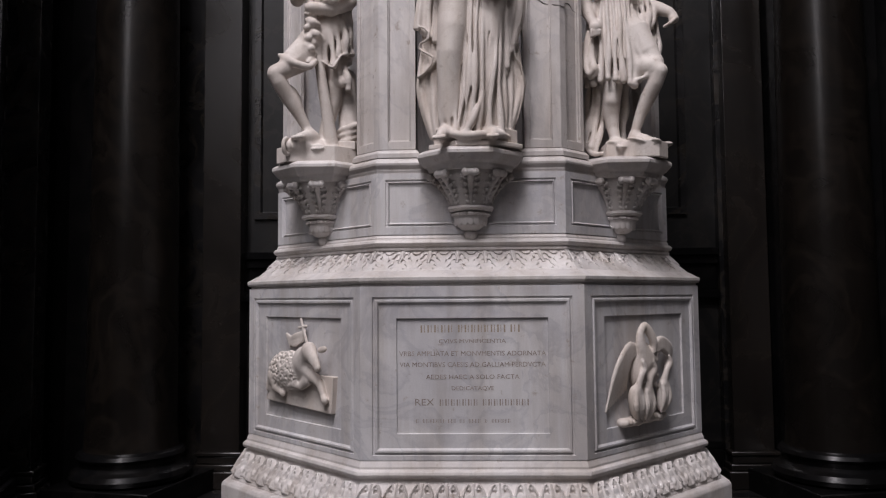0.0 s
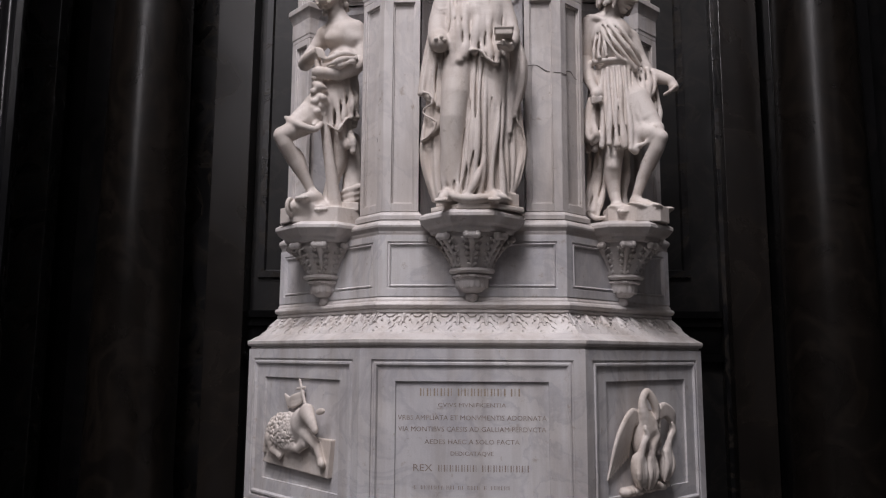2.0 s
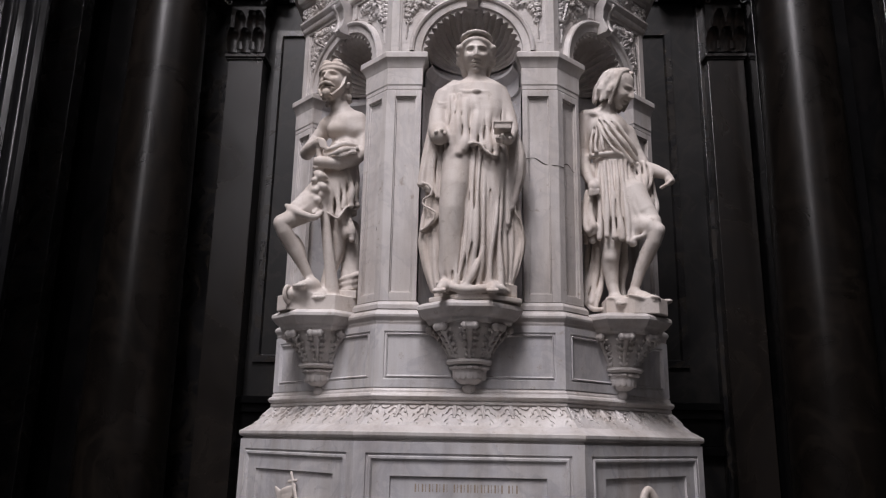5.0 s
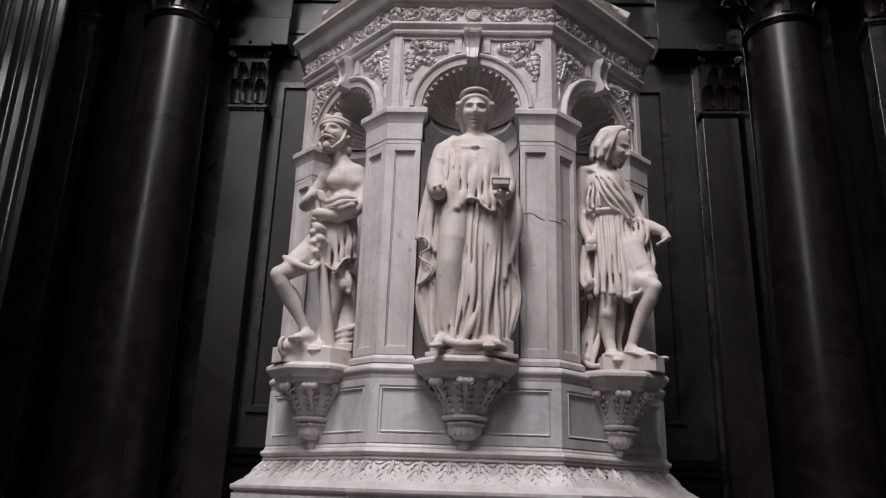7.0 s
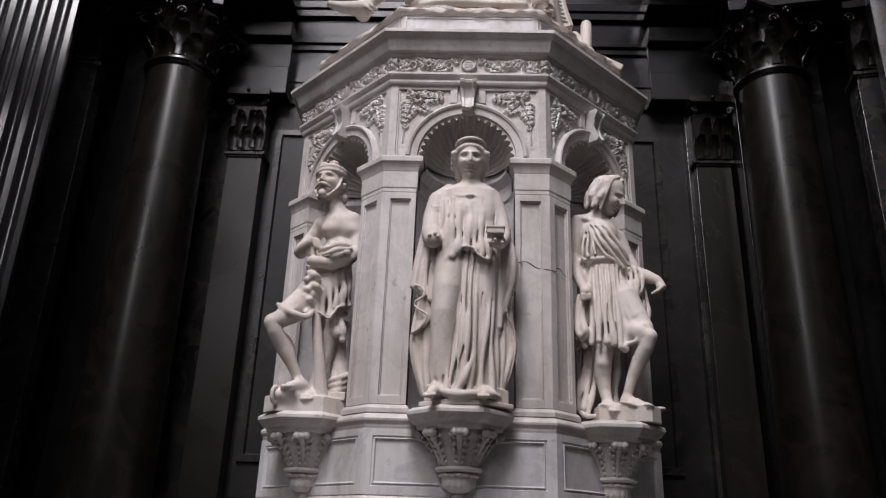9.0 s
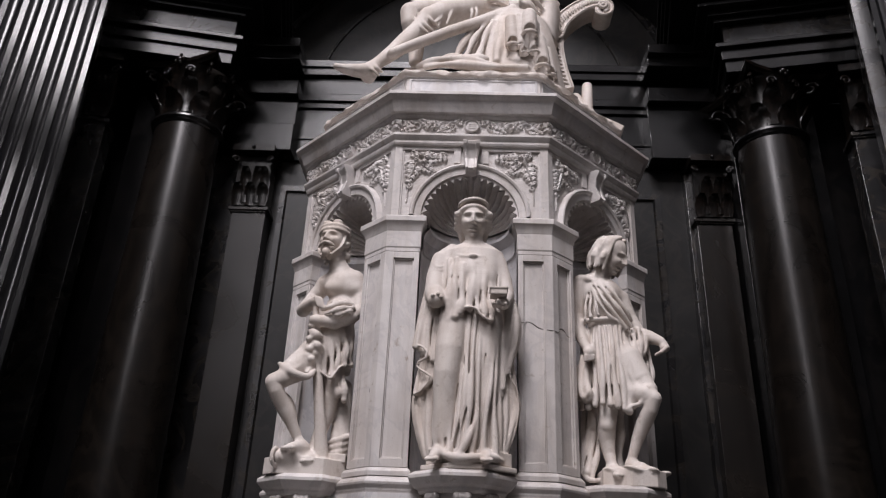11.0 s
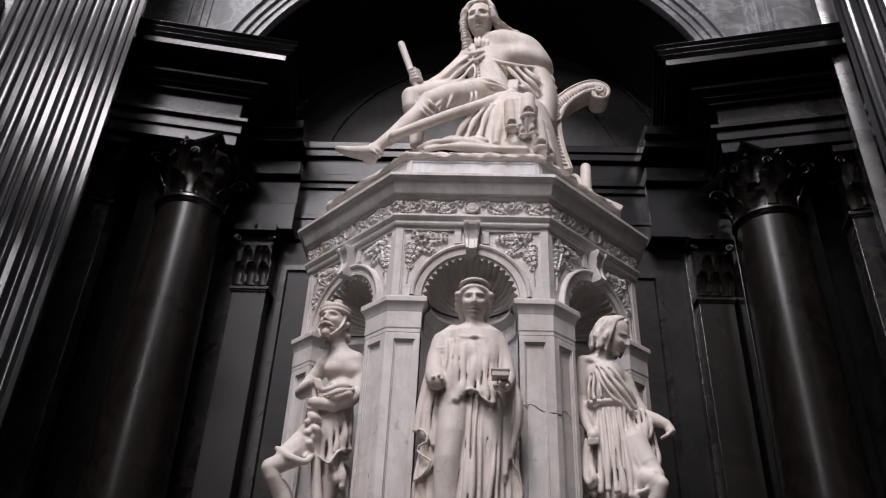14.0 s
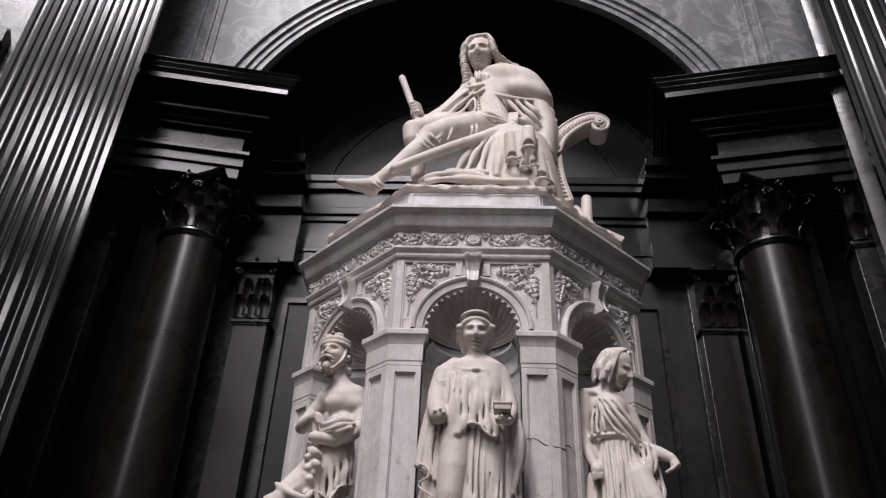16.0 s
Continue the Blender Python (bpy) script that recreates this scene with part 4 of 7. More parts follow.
def flat_pilaster(width, z_cap, h_cap, label, group, deep=0.14, mat=GREYBLACK):
    e = thing("pilaster", label, "pilaster", group)
    bm = bmesh.new()
    box(bm, -width / 2, width / 2, 0.0, 0.3, FLOOR + 0.2, z_cap - 0.06)
    part("shaft", bm, mat, e, bevel=0.006)
    bm = bmesh.new()
    for d, z0, z1 in ((0.07, FLOOR, FLOOR + 0.16), (0.05, FLOOR + 0.16, FLOOR + 0.22), (0.025, FLOOR + 0.22, FLOOR + 0.29), (0.04, FLOOR + 0.29, FLOOR + 0.33)):
        box(bm, -width / 2 - d, width / 2 + d, -d, 0.3, z0, z1)
    part("base", bm, mat, e, bevel=0.012)
    bm = bmesh.new()
    box(bm, -width / 2 - 0.03, width / 2 + 0.03, -0.035, 0.3, z_cap - 0.045, z_cap)
    box(bm, -width / 2 - 0.015, width / 2 + 0.015, -0.018, 0.3, z_cap - 0.065, z_cap - 0.045)
    part("astragal", bm, mat, e, bevel=0.008)
    capital(e, width * 0.5, z_cap, h_cap, flat=width)
    return e


p = flat_pilaster(0.36, 5.38, 0.68, "dark brown marble niche pilaster with leafy capital", "niche pilasters", mat=BROWN)
p.matrix_basis = Matrix.Translation((2.54, 1.50, 0))
copy_thing(p, Matrix.Translation((-2.31, 1.50, 0)))
p = flat_pilaster(0.48, 5.94, 0.7, "dark grey marble wall pilaster with Corinthian capital", "wall pilasters", mat=GREYBLACK)
p.matrix_basis = Matrix.Translation((3.93, 0.66, 0)) @ Matrix.Rotation(-0.22, 4, "Z")
copy_thing(p, Matrix.Translation((-3.88, 0.70, 0)) @ Matrix.Rotation(0.22, 4, "Z"))

# walls between columns and pilasters
for s, nm in ((-1, "wall_west"), (1, "wall_east")):
    bm = bmesh.new()
    box(bm, min(s * 2.75, s * 5.4), max(s * 2.75, s * 5.4), 1.28, 1.6, FLOOR, 6.7)
    box(bm, min(s * 3.36, s * 3.46), max(s * 3.36, s * 3.46), 1.2, 1.3, FLOOR, 6.65)
    structure(nm, bm, BLACK, "black marble wall behind the columns", bevel=0.006)


# giant fluted pilasters
def fluted(width=1.12, n=7):
    e = thing("fluted_pilaster", "giant fluted dark marble pilaster with polished flutes", "pilaster", "fluted pilasters")
    bm = bmesh.new()
    pts = [(-width / 2, 0.07)]
    fil = 0.045
    fw = (width - fil * (n + 1)) / n
    x = -width / 2
    pts.append((x, 0))
    for i in range(n):
        x += fil
        for k in range(11):
            a = math.pi * k / 10
            pts.append((x + fw / 2 - fw / 2 * math.cos(a), 0.36 * fw / 2 * math.sin(a)))
        x += fw
    pts.append((x + fil, 0))
    pts.append((width / 2, 0.07))
    loft(bm, [[(px, py, z) for px, py in pts] for z in (FLOOR + 0.5, 4.0, 8.0, 12.4)])
    part("shaft", bm, FLUTE, e, sharp=40)
    bm = bmesh.new()
    for d, z0, z1 in ((0.12, FLOOR, FLOOR + 0.3), (0.09, FLOOR + 0.3, FLOOR + 0.42), (0.05, FLOOR + 0.42, FLOOR + 0.5)):
        box(bm, -width / 2 - d, width / 2 + d, -d, 0.36, z0, z1)
    part("base", bm, FLUTE, e, bevel=0.015)
    return e


FLUTE = marble("fluted_dark_marble", (0.007, 0.007, 0.008), (0.02, 0.02, 0.02), 0.2, 0.8, 0.15, 0.06, 0.03, cloud=(0.004, 0.004, 0.0043), spec=0.38)
p = fluted()
p.matrix_basis = Matrix.Translation((-3.9, -0.4, 0)) @ Matrix.Rotation(0.3, 4, "Z")
copy_thing(p, Matrix.Translation((4.08, -0.4, 0)) @ Matrix.Rotation(-0.3, 4, "Z"))

# wall fields beyond the giant pilasters
for s, nm in ((-1, "wall_northwest"), (1, "wall_northeast")):
    bm = bmesh.new()
    m = Matrix.Translation((s * 4.0, -0.2, 0)) @ Matrix.Rotation(-s * 0.45, 4, "Z")
    box(bm, min(s * -0.5, s * 5.0), max(s * -0.5, s * 5.0), 0.2, 0.6, FLOOR, 14.0, m)
    for y, z0, z1 in ((0.05, 7.2, 7.3), (-0.05, 7.3, 7.5), (0.02, 7.5, 7.56)):
        box(bm, min(s * 0.7, s * 5.0), max(s * 0.7, s * 5.0), y, 0.2, z0, z1, m)
    structure(nm, bm, GREYBLACK, "dark marble chapel wall with cornice band", bevel=0.008)

# the rest of the rotunda, closed behind and above the camera: wall, drum and dome
bm = bmesh.new()
rows = []
for r, z in ((ROOM_R, FLOOR), (ROOM_R, 12.4)):
    rows.append([(ROOM.x + r * math.sin(radians(a)), ROOM.y + r * math.cos(radians(a)), z) for a in range(52, 309, 8)])
loft(bm, rows, cap=False, closed=False)
structure("wall_rotunda", bm, GREYBLACK, "dark marble wall of the round chapel")
bm = bmesh.new()
rows = []
for r, z in ((ROOM_R + 0.3, 12.1), (ROOM_R - 0.2, 12.2), (ROOM_R - 0.6, 12.4), (7.0, 12.6), (7.0, 20.8), (6.4, 22.0), (4.5, 24.5), (2.2, 26.5), (0.4, 27.3)):
    rows.append([(ROOM.x + r * math.sin(radians(a)), ROOM.y + r * math.cos(radians(a)), z) for a in range(0, 360, 8)])
loft(bm, rows, cap=False)
structure("ceiling_dome", bm, GREY, "grey marble drum and dome", "ceiling")

# ---- statues: each one plain fused mesh, modelled like clay in a distance field ----
class Clay:
    """A distance field on a grid: soft unions of limbs, folds and ellipsoids, with grooves cut in, turned into one mesh."""

    def __init__(self, low, high, step):
        self.low, self.step = np.array(low, np.float32), step
        n = [int((b - a) / step) + 2 for a, b in zip(low, high)]
        self.f = np.full(n, 0.5, np.float32)

    def window(self, low, high):
        i0 = np.maximum(0, np.floor((np.array(low) - self.low) / self.step).astype(int))
        i1 = np.minimum(self.f.shape, np.ceil((np.array(high) - self.low) / self.step).astype(int) + 1)
        if (i1 <= i0).any():
            return None
        ax = [self.low[d] + self.step * np.arange(i0[d], i1[d], dtype=np.float32) for d in range(3)]
        return tuple(slice(a, b) for a, b in zip(i0, i1)), ax[0][:, None, None], ax[1][None, :, None], ax[2][None, None, :]

    def join(self, sl, d, k, cut=False):
        f = self.f[sl]
        if cut:
            h = np.maximum(k - np.abs(f + d), 0) / k
            self.f[sl] = np.maximum(f, -d) + h * h * k * 0.25
        else:
            h = np.maximum(k - np.abs(f - d), 0) / k
            self.f[sl] = np.minimum(f, d) - h * h * k * 0.25

    def chain(self, pts, k=None, cut=False):
        """Round cones through (x, y, z, r) rows."""
        p = np.array(pts, np.float32)
        big = p[:, 3].max()
        k = k or (min(0.024, 0.6 * float(big)) if big > 0.02 else 0.25 * float(big))
        m = big + k + 2 * self.step
        w = self.window(p[:, :3].min(0) - m, p[:, :3].max(0) + m)
        if w is None:
            return
        sl, x, y, z = w
        best = None
        for a, b in zip(p, p[1:]):
            v = b[:3] - a[:3]
            q = float(v @ v) or 1e-9
            t = np.clip(((x - a[0]) * v[0] + (y - a[1]) * v[1] + (z - a[2]) * v[2]) / q, 0, 1)
            d = np.sqrt((x - a[0] - t * v[0]) ** 2 + (y - a[1] - t * v[1]) ** 2 + (z - a[2] - t * v[2]) ** 2) - (a[3] + t * (b[3] - a[3]))
            best = d if best is None else np.minimum(best, d)
        self.join(sl, best, k, cut)

    def limb(self, pts, k=None):
        self.chain([(*p, r) for p, r in pts], k)

    def tube(self, pts, n=14, k=None, cut=False):
        pts = smooth_path(pts, n)
        self.chain(pts, k or 0.7 * float(pts[:, 3].max()), cut)

    def ball(self, c, r, rot=None, k=None):
        r = np.array(r if hasattr(r, "__len__") else (r, r, r), np.float32)
        k = k or min(0.024, 0.6 * float(r.min()))
        m = float(r.max()) + k + 2 * self.step
        w = self.window(np.array(c) - m, np.array(c) + m)
        if w is None:
            return
        sl, x, y, z = w
        v = (x - c[0], y - c[1], z - c[2])
        if rot is not None:
            v = [v[0] * rot[0][i] + v[1] * rot[1][i] + v[2] * rot[2][i] for i in range(3)]
        q = np.sqrt((v[0] / r[0]) ** 2 + (v[1] / r[1]) ** 2 + (v[2] / r[2]) ** 2)
        q2 = np.sqrt((v[0] / r[0] ** 2) ** 2 + (v[1] / r[1] ** 2) ** 2 + (v[2] / r[2] ** 2) ** 2) + 1e-6
        self.join(sl, q * (q - 1) / q2, k)

    def drape(self, rows, folds=0, depth=0.0, seed=1, k=0.02):
        """A hanging body: (z, cx, cy, rx, ry) rows from top to bottom, with sharp-valleyed folds that deepen downwards."""
        p = np.array(rows)[::-1]
        m = 0.05
        w = self.window((p[:, 1].min() - p[:, 3].max() - m, p[:, 2].min() - p[:, 4].max() - m, p[0, 0] - m), (p[:, 1].max() + p[:, 3].max() + m, p[:, 2].max() + p[:, 4].max() + m, p[-1, 0] + m))
        if w is None:
            return
        sl, x, y, z = w
        cx, cy, rx, ry = (np.interp(z, p[:, 0], p[:, i]) for i in range(1, 5))
        u, v = (x - cx) / rx, (y - cy) / ry
        q = np.sqrt(u * u + v * v)
        s = np.clip((p[-1, 0] - z) / (p[-1, 0] - p[0, 0]), 0, 1)
        if depth:
            a = np.arctan2(v, u)
            g = np.abs(np.sin(0.5 * folds * a + seed + 0.7 * np.sin(2 * a + seed) + 0.8 * s)) + 0.5 * np.abs(np.sin((folds + 2.5) * a * 0.8 + 2 * seed - s)) - 0.8
            q = q / (1 + depth * g * np.minimum(1, 0.25 + 1.3 * s))
        d = np.maximum((q - 1) * np.minimum(rx, ry), np.maximum(z - p[-1, 0], p[0, 0] - z))
        self.join(sl, d.astype(np.float32), k)

    def curtain(self, left, right, waves=3, thick=0.014, depth=0.02, seed=1):
        """A hanging cloth between two edges, as soft pleats side by side."""
        a, b = smooth_path(left, 8), smooth_path(right, 8)
        width = float(np.linalg.norm(b[4] - a[4]))
        n = max(3, int(width / (thick * 1.25)))
        for i in range(n + 1):
            g = i / n
            w = abs(math.sin(math.pi * waves * g + seed))
            rows = []
            for j in range(8):
                c = a[j] + (b[j] - a[j]) * min(1, max(0, g + 0.03 * math.sin(j + seed + i)))
                rows.append((c[0], c[1] - depth * (2 * w - 1) * (0.4 + 0.6 * j / 7), c[2], thick))
            self.chain(rows, thick * 0.9)

    def prism(self, polygon, z0, z1, k=0.006):
        """An upright block on a convex outline."""
        pts = np.array(polygon, np.float32)
        m = 0.03
        w = self.window((*(pts.min(0) - m), z0 - m), (*(pts.max(0) + m), z1 + m))
        if w is None:
            return
        sl, x, y, z = w
        c = pts.mean(0)
        d = np.maximum(z - z1, z0 - z) + 0 * x + 0 * y
        for p, q in zip(pts, np.roll(pts, -1, 0)):
            n = np.array((q[1] - p[1], p[0] - q[0]))
            n = n / np.linalg.norm(n)
            if n @ (p - c) < 0:
                n = -n
            d = np.maximum(d, (x - p[0]) * n[0] + (y - p[1]) * n[1])
        self.join(sl, d.astype(np.float32), k)

    def block(self, x0, x1, y0, y1, z0, z1, k=0.006):
        self.prism([(x0, y0), (x1, y0), (x1, y1), (x0, y1)], z0, z1, k)

    def octo_base(self, rows, cx=0.0, cy=0.0):
        for (r, d, z0), (_, _, z1) in zip(rows, rows[1:]):
            if z1 - z0 > 0.01:
                self.prism([(cx + r / C8 * math.sin(radians(22.5 + 45 * k)), cy - r * d / C8 * math.cos(radians(22.5 + 45 * k))) for k in range(8)], z0, z1)

    def mesh(self, name):
        f = np.pad(self.f, 1, constant_values=0.5)
        inside = f < 0
        n = np.array(f.shape) - 1
        total, count = np.zeros((*n, 3), np.float32), np.zeros(n, np.float32)

        def part_of(off):
            return tuple(slice(o, o + m) for o, m in zip(off, n))
        corners = [(i, j, l) for i in (0, 1) for j in (0, 1) for l in (0, 1)]
        for a in corners:
            for ax in range(3):
                if a[ax]:
                    continue
                b = tuple(v + (i == ax) for i, v in enumerate(a))
                fa, fb = f[part_of(a)], f[part_of(b)]
                cross = inside[part_of(a)] != inside[part_of(b)]
                t = np.where(cross, fa / np.where(cross, fa - fb, 1), 0)
                count += cross
                for i in range(3):
                    total[..., i] += np.where(cross, a[i] + (t if i == ax else 0), 0)
        live = count > 0
        index = np.full(n, -1, np.int64)
        index[live] = np.arange(live.sum())
        pts = (np.argwhere(live) + total[live] / count[live][:, None] - 1) * self.step + self.low
        quads = []
        for ax in range(3):
            u, v = (ax + 1) % 3, (ax + 2) % 3
            lo = [slice(1, m) for m in n]
            lo[ax] = slice(0, n[ax])
            hi = list(lo)
            hi[ax] = slice(1, n[ax] + 1)
            a, b = inside[tuple(lo)], inside[tuple(hi)]
            for where, flip in ((a & ~b, False), (~a & b, True)):
                c = np.argwhere(where) + [0 if i == ax else 1 for i in range(3)]
                ring = []
                for du, dv in ((-1, -1), (0, -1), (0, 0), (-1, 0)):
                    o = c.copy()
                    o[:, u] += du
                    o[:, v] += dv
                    ring.append(index[o[:, 0], o[:, 1], o[:, 2]])
                q = np.stack(ring, -1)
                quads.append(q[:, ::-1] if flip else q)
        me = bpy.data.meshes.new(name)
        me.from_pydata(pts.tolist(), [], np.concatenate(quads).tolist())
        me.update()
        return me


def cords(bm, lines, r=0.012):
    """Raised cloth ridges along lines of points."""
    for pts in lines:
        n = len(pts)
        bm.tube([(*p, r * (0.5 if i in (0, n - 1) else 1.0)) for i, p in enumerate(pts)])


def pleat(bm, ridges, slim=0.86, furrow=0.0042):
    """Neighbouring folds: ridges from rows of (x, y, z, r) that swell and thin out, with a soft crease between each pair."""
    for i, rows in enumerate(ridges):
        p = smooth_path(rows, 14)
        wave = 1 + 0.22 * np.sin(np.arange(14) * 0.9 + 2.1 * i)
        sway = 0.004 * np.sin(np.arange(14) * 0.6 + 1.3 * i)
        r = p[:, 3] * slim * wave
        bm.chain(np.stack([p[:, 0] + sway, p[:, 1], p[:, 2], r], -1), 0.6 * float(r.max()))
    ridges = sorted(ridges, key=lambda rows: rows[len(rows) // 2][0])
    for a, b in zip(ridges, ridges[1:]):
        pa, pb = smooth_path(a, 12), smooth_path(b, 12)
        mid = 0.5 * (pa + pb)
        gap = np.linalg.norm(pa[:, :3] - pb[:, :3], axis=1)
        rows = [(x, y - 0.1 * r, z, furrow * min(1.0, w / 0.03) * (0.3 if i in (0, 11) else 1.0)) for i, ((x, y, z, r), w) in enumerate(zip(mid, gap))]
        bm.chain(rows, 0.012, True)


def head(bm, c, tilt=0.0, yaw=0.0, k=1.0, beard=False):
    """A plain carved head, chin to crown about 0.23 m, that looks to -y."""
    rot = Matrix.Rotation(yaw, 3, "Z") @ Matrix.Rotation(tilt, 3, "X")
    c = Vector(c)

    def at(x, y, z):
        return c + rot @ (Vector((x, y, z)) * k)

    def g(x, z, cx, cz, sx, sz):
        return np.exp(-((x - cx) / sx) ** 2 - ((z - cz) / sz) ** 2)
    sl, x, y, z = bm.window(np.array(c) - 0.2 * k, np.array(c) + 0.2 * k)
    v = (x - c.x, y - c.y, z - c.z)
    x, y, z = [(v[0] * rot[0][i] + v[1] * rot[1][i] + v[2] * rot[2][i]) / k for i in range(3)]
    f = np.where(z > -0.026, 0.029 * np.exp(-(x / 0.0125) ** 2) * np.clip((0.042 - z) / 0.06, 0, 1), 0.029 * np.exp(-(x / 0.0135) ** 2 - ((z + 0.026) / 0.006) ** 2))
    for q in (-1, 1):
        f = f + 0.009 * g(x, z, q * 0.014, -0.024, 0.008, 0.008)
        f = f - 0.021 * g(x, z, q * 0.031, 0.011, 0.018, 0.012) + 0.011 * g(x, z, q * 0.031, 0.009, 0.012, 0.0065)
        f = f + 0.008 * g(x, z, q * 0.032, 0.034, 0.024, 0.008) + 0.007 * g(x, z, q * 0.043, -0.022, 0.018, 0.018) - 0.005 * g(x, z, q * 0.03, -0.05, 0.012, 0.014)
    f = f + 0.011 * g(x, z, 0, -0.05, 0.021, 0.006) + 0.012 * g(x, z, 0, -0.066, 0.018, 0.0065) - 0.011 * g(x, z, 0, -0.058, 0.026, 0.004)
    f = f - 0.006 * g(x, z, 0, -0.079, 0.022, 0.006) + 0.014 * g(x, z, 0, -0.096, 0.022, 0.016)
    low = np.clip(-z / 0.117, 0, 1)
    rx, ry = 0.077 * (1 - 0.22 * low ** 1.5), 0.09 * (1 - 0.1 * low)
    q = np.sqrt((x / rx) ** 2 + (y / ry) ** 2 + (z / 0.117) ** 2)
    d = (q - 1) * 0.085 - np.where(y < 0, f * np.clip(-y / 0.09 * 2.2, 0, 1), 0)
    bm.join(sl, (d * k).astype(np.float32), 0.006)
    bm.ball(at(0, 0.03, 0.045), (0.074 * k, 0.082 * k, 0.075 * k), rot)
    if beard:
        for s in (-1, 1):
            bm.tube([(*at(0, -0.098, -0.045), 0.008 * k), (*at(s * 0.025, -0.092, -0.052), 0.011 * k), (*at(s * 0.05, -0.072, -0.064), 0.006 * k)], 8)
        bm.ball(at(0, -0.066, -0.1), (0.028 * k, 0.026 * k, 0.028 * k))
    return at


def hair(bm, at, k, rng, n, region, r):
    for _ in range(n):
        bm.ball(at(*region(rng)), (r * k * rng.uniform(0.7, 1.2), r * k, r * k * rng.uniform(0.8, 1.4)), Matrix.Rotation(rng.uniform(0, 3), 3, "Y"))


def fist(bm, c, d, k=1.0):
    """A loosely closed hand that points along d."""
    c, d = Vector(c), Vector(d).normalized()
    side = d.cross(Vector((0, 0, 1)))
    side = side.normalized() if side.length > 0.1 else Vector((1, 0, 0))
    bm.ball(c, 0.036 * k)
    for i in range(4):
        p = c + side * ((i - 1.5) * 0.018 * k) + d * 0.03 * k
        bm.limb([(p, 0.011 * k), (p + d * 0.03 * k + Vector((0, 0, -0.012 * k)), 0.010 * k), (p + d * 0.03 * k + Vector((0, 0, -0.036 * k)), 0.009 * k)])


def foot(bm, heel, toe, k=1.0):
    heel, toe = Vector(heel), Vector(toe)
    bm.limb([(heel, 0.034 * k), (heel.lerp(toe, 0.5) + Vector((0, 0, 0.006)), 0.031 * k), (toe, 0.022 * k)])
    d = (toe - heel).normalized()
    side = Vector((-d.y, d.x, 0))
    for i in range(5):
        p = toe + side * ((i - 2) * 0.014 * k)
        bm.limb([(p, 0.011 * k), (p + d * (0.026 - 0.005 * abs(i - 1)) * k, 0.0105 * k)])


def finish(name, clay, m, label):
    ob = mesh_ob(name, clay.mesh(name), STATUE, None, sharp=180)
    ob.matrix_basis = m
    return tagged(ob, label, "statue", "marble figures")


def stand(k, radius=1.36):
    return Matrix.Translation((0.014, 0, 0)) @ turn8(k) @ Matrix.Translation((0, -radius, 0))


def ring_round(bm, c, axis, r, th):
    """A band tied round a limb."""
    axis = Vector(axis).normalized()
    u = axis.orthogonal().normalized()
    v = axis.cross(u)
    c = Vector(c)
    bm.tube([(*(c + u * (r * math.cos(a)) + v * (r * math.sin(a))), th) for a in [2 * math.pi * i / 14 for i in range(15)]], 30)


# ---- reliefs on the side fields: modelled as (along, up, out of the wall), then stood up ----
def relief(name, clay, k, label):
    me = clay.mesh(name)
    me.transform(Matrix(((1, 0, 0, 0), (0, 0, -0.72, -1.421), (0, 1, 0, 0), (0, 0, 0, 1))))
    ob = mesh_ob(name, me, STATUE, monument, label, sharp=180)
    ob.matrix_basis = turn8(k)


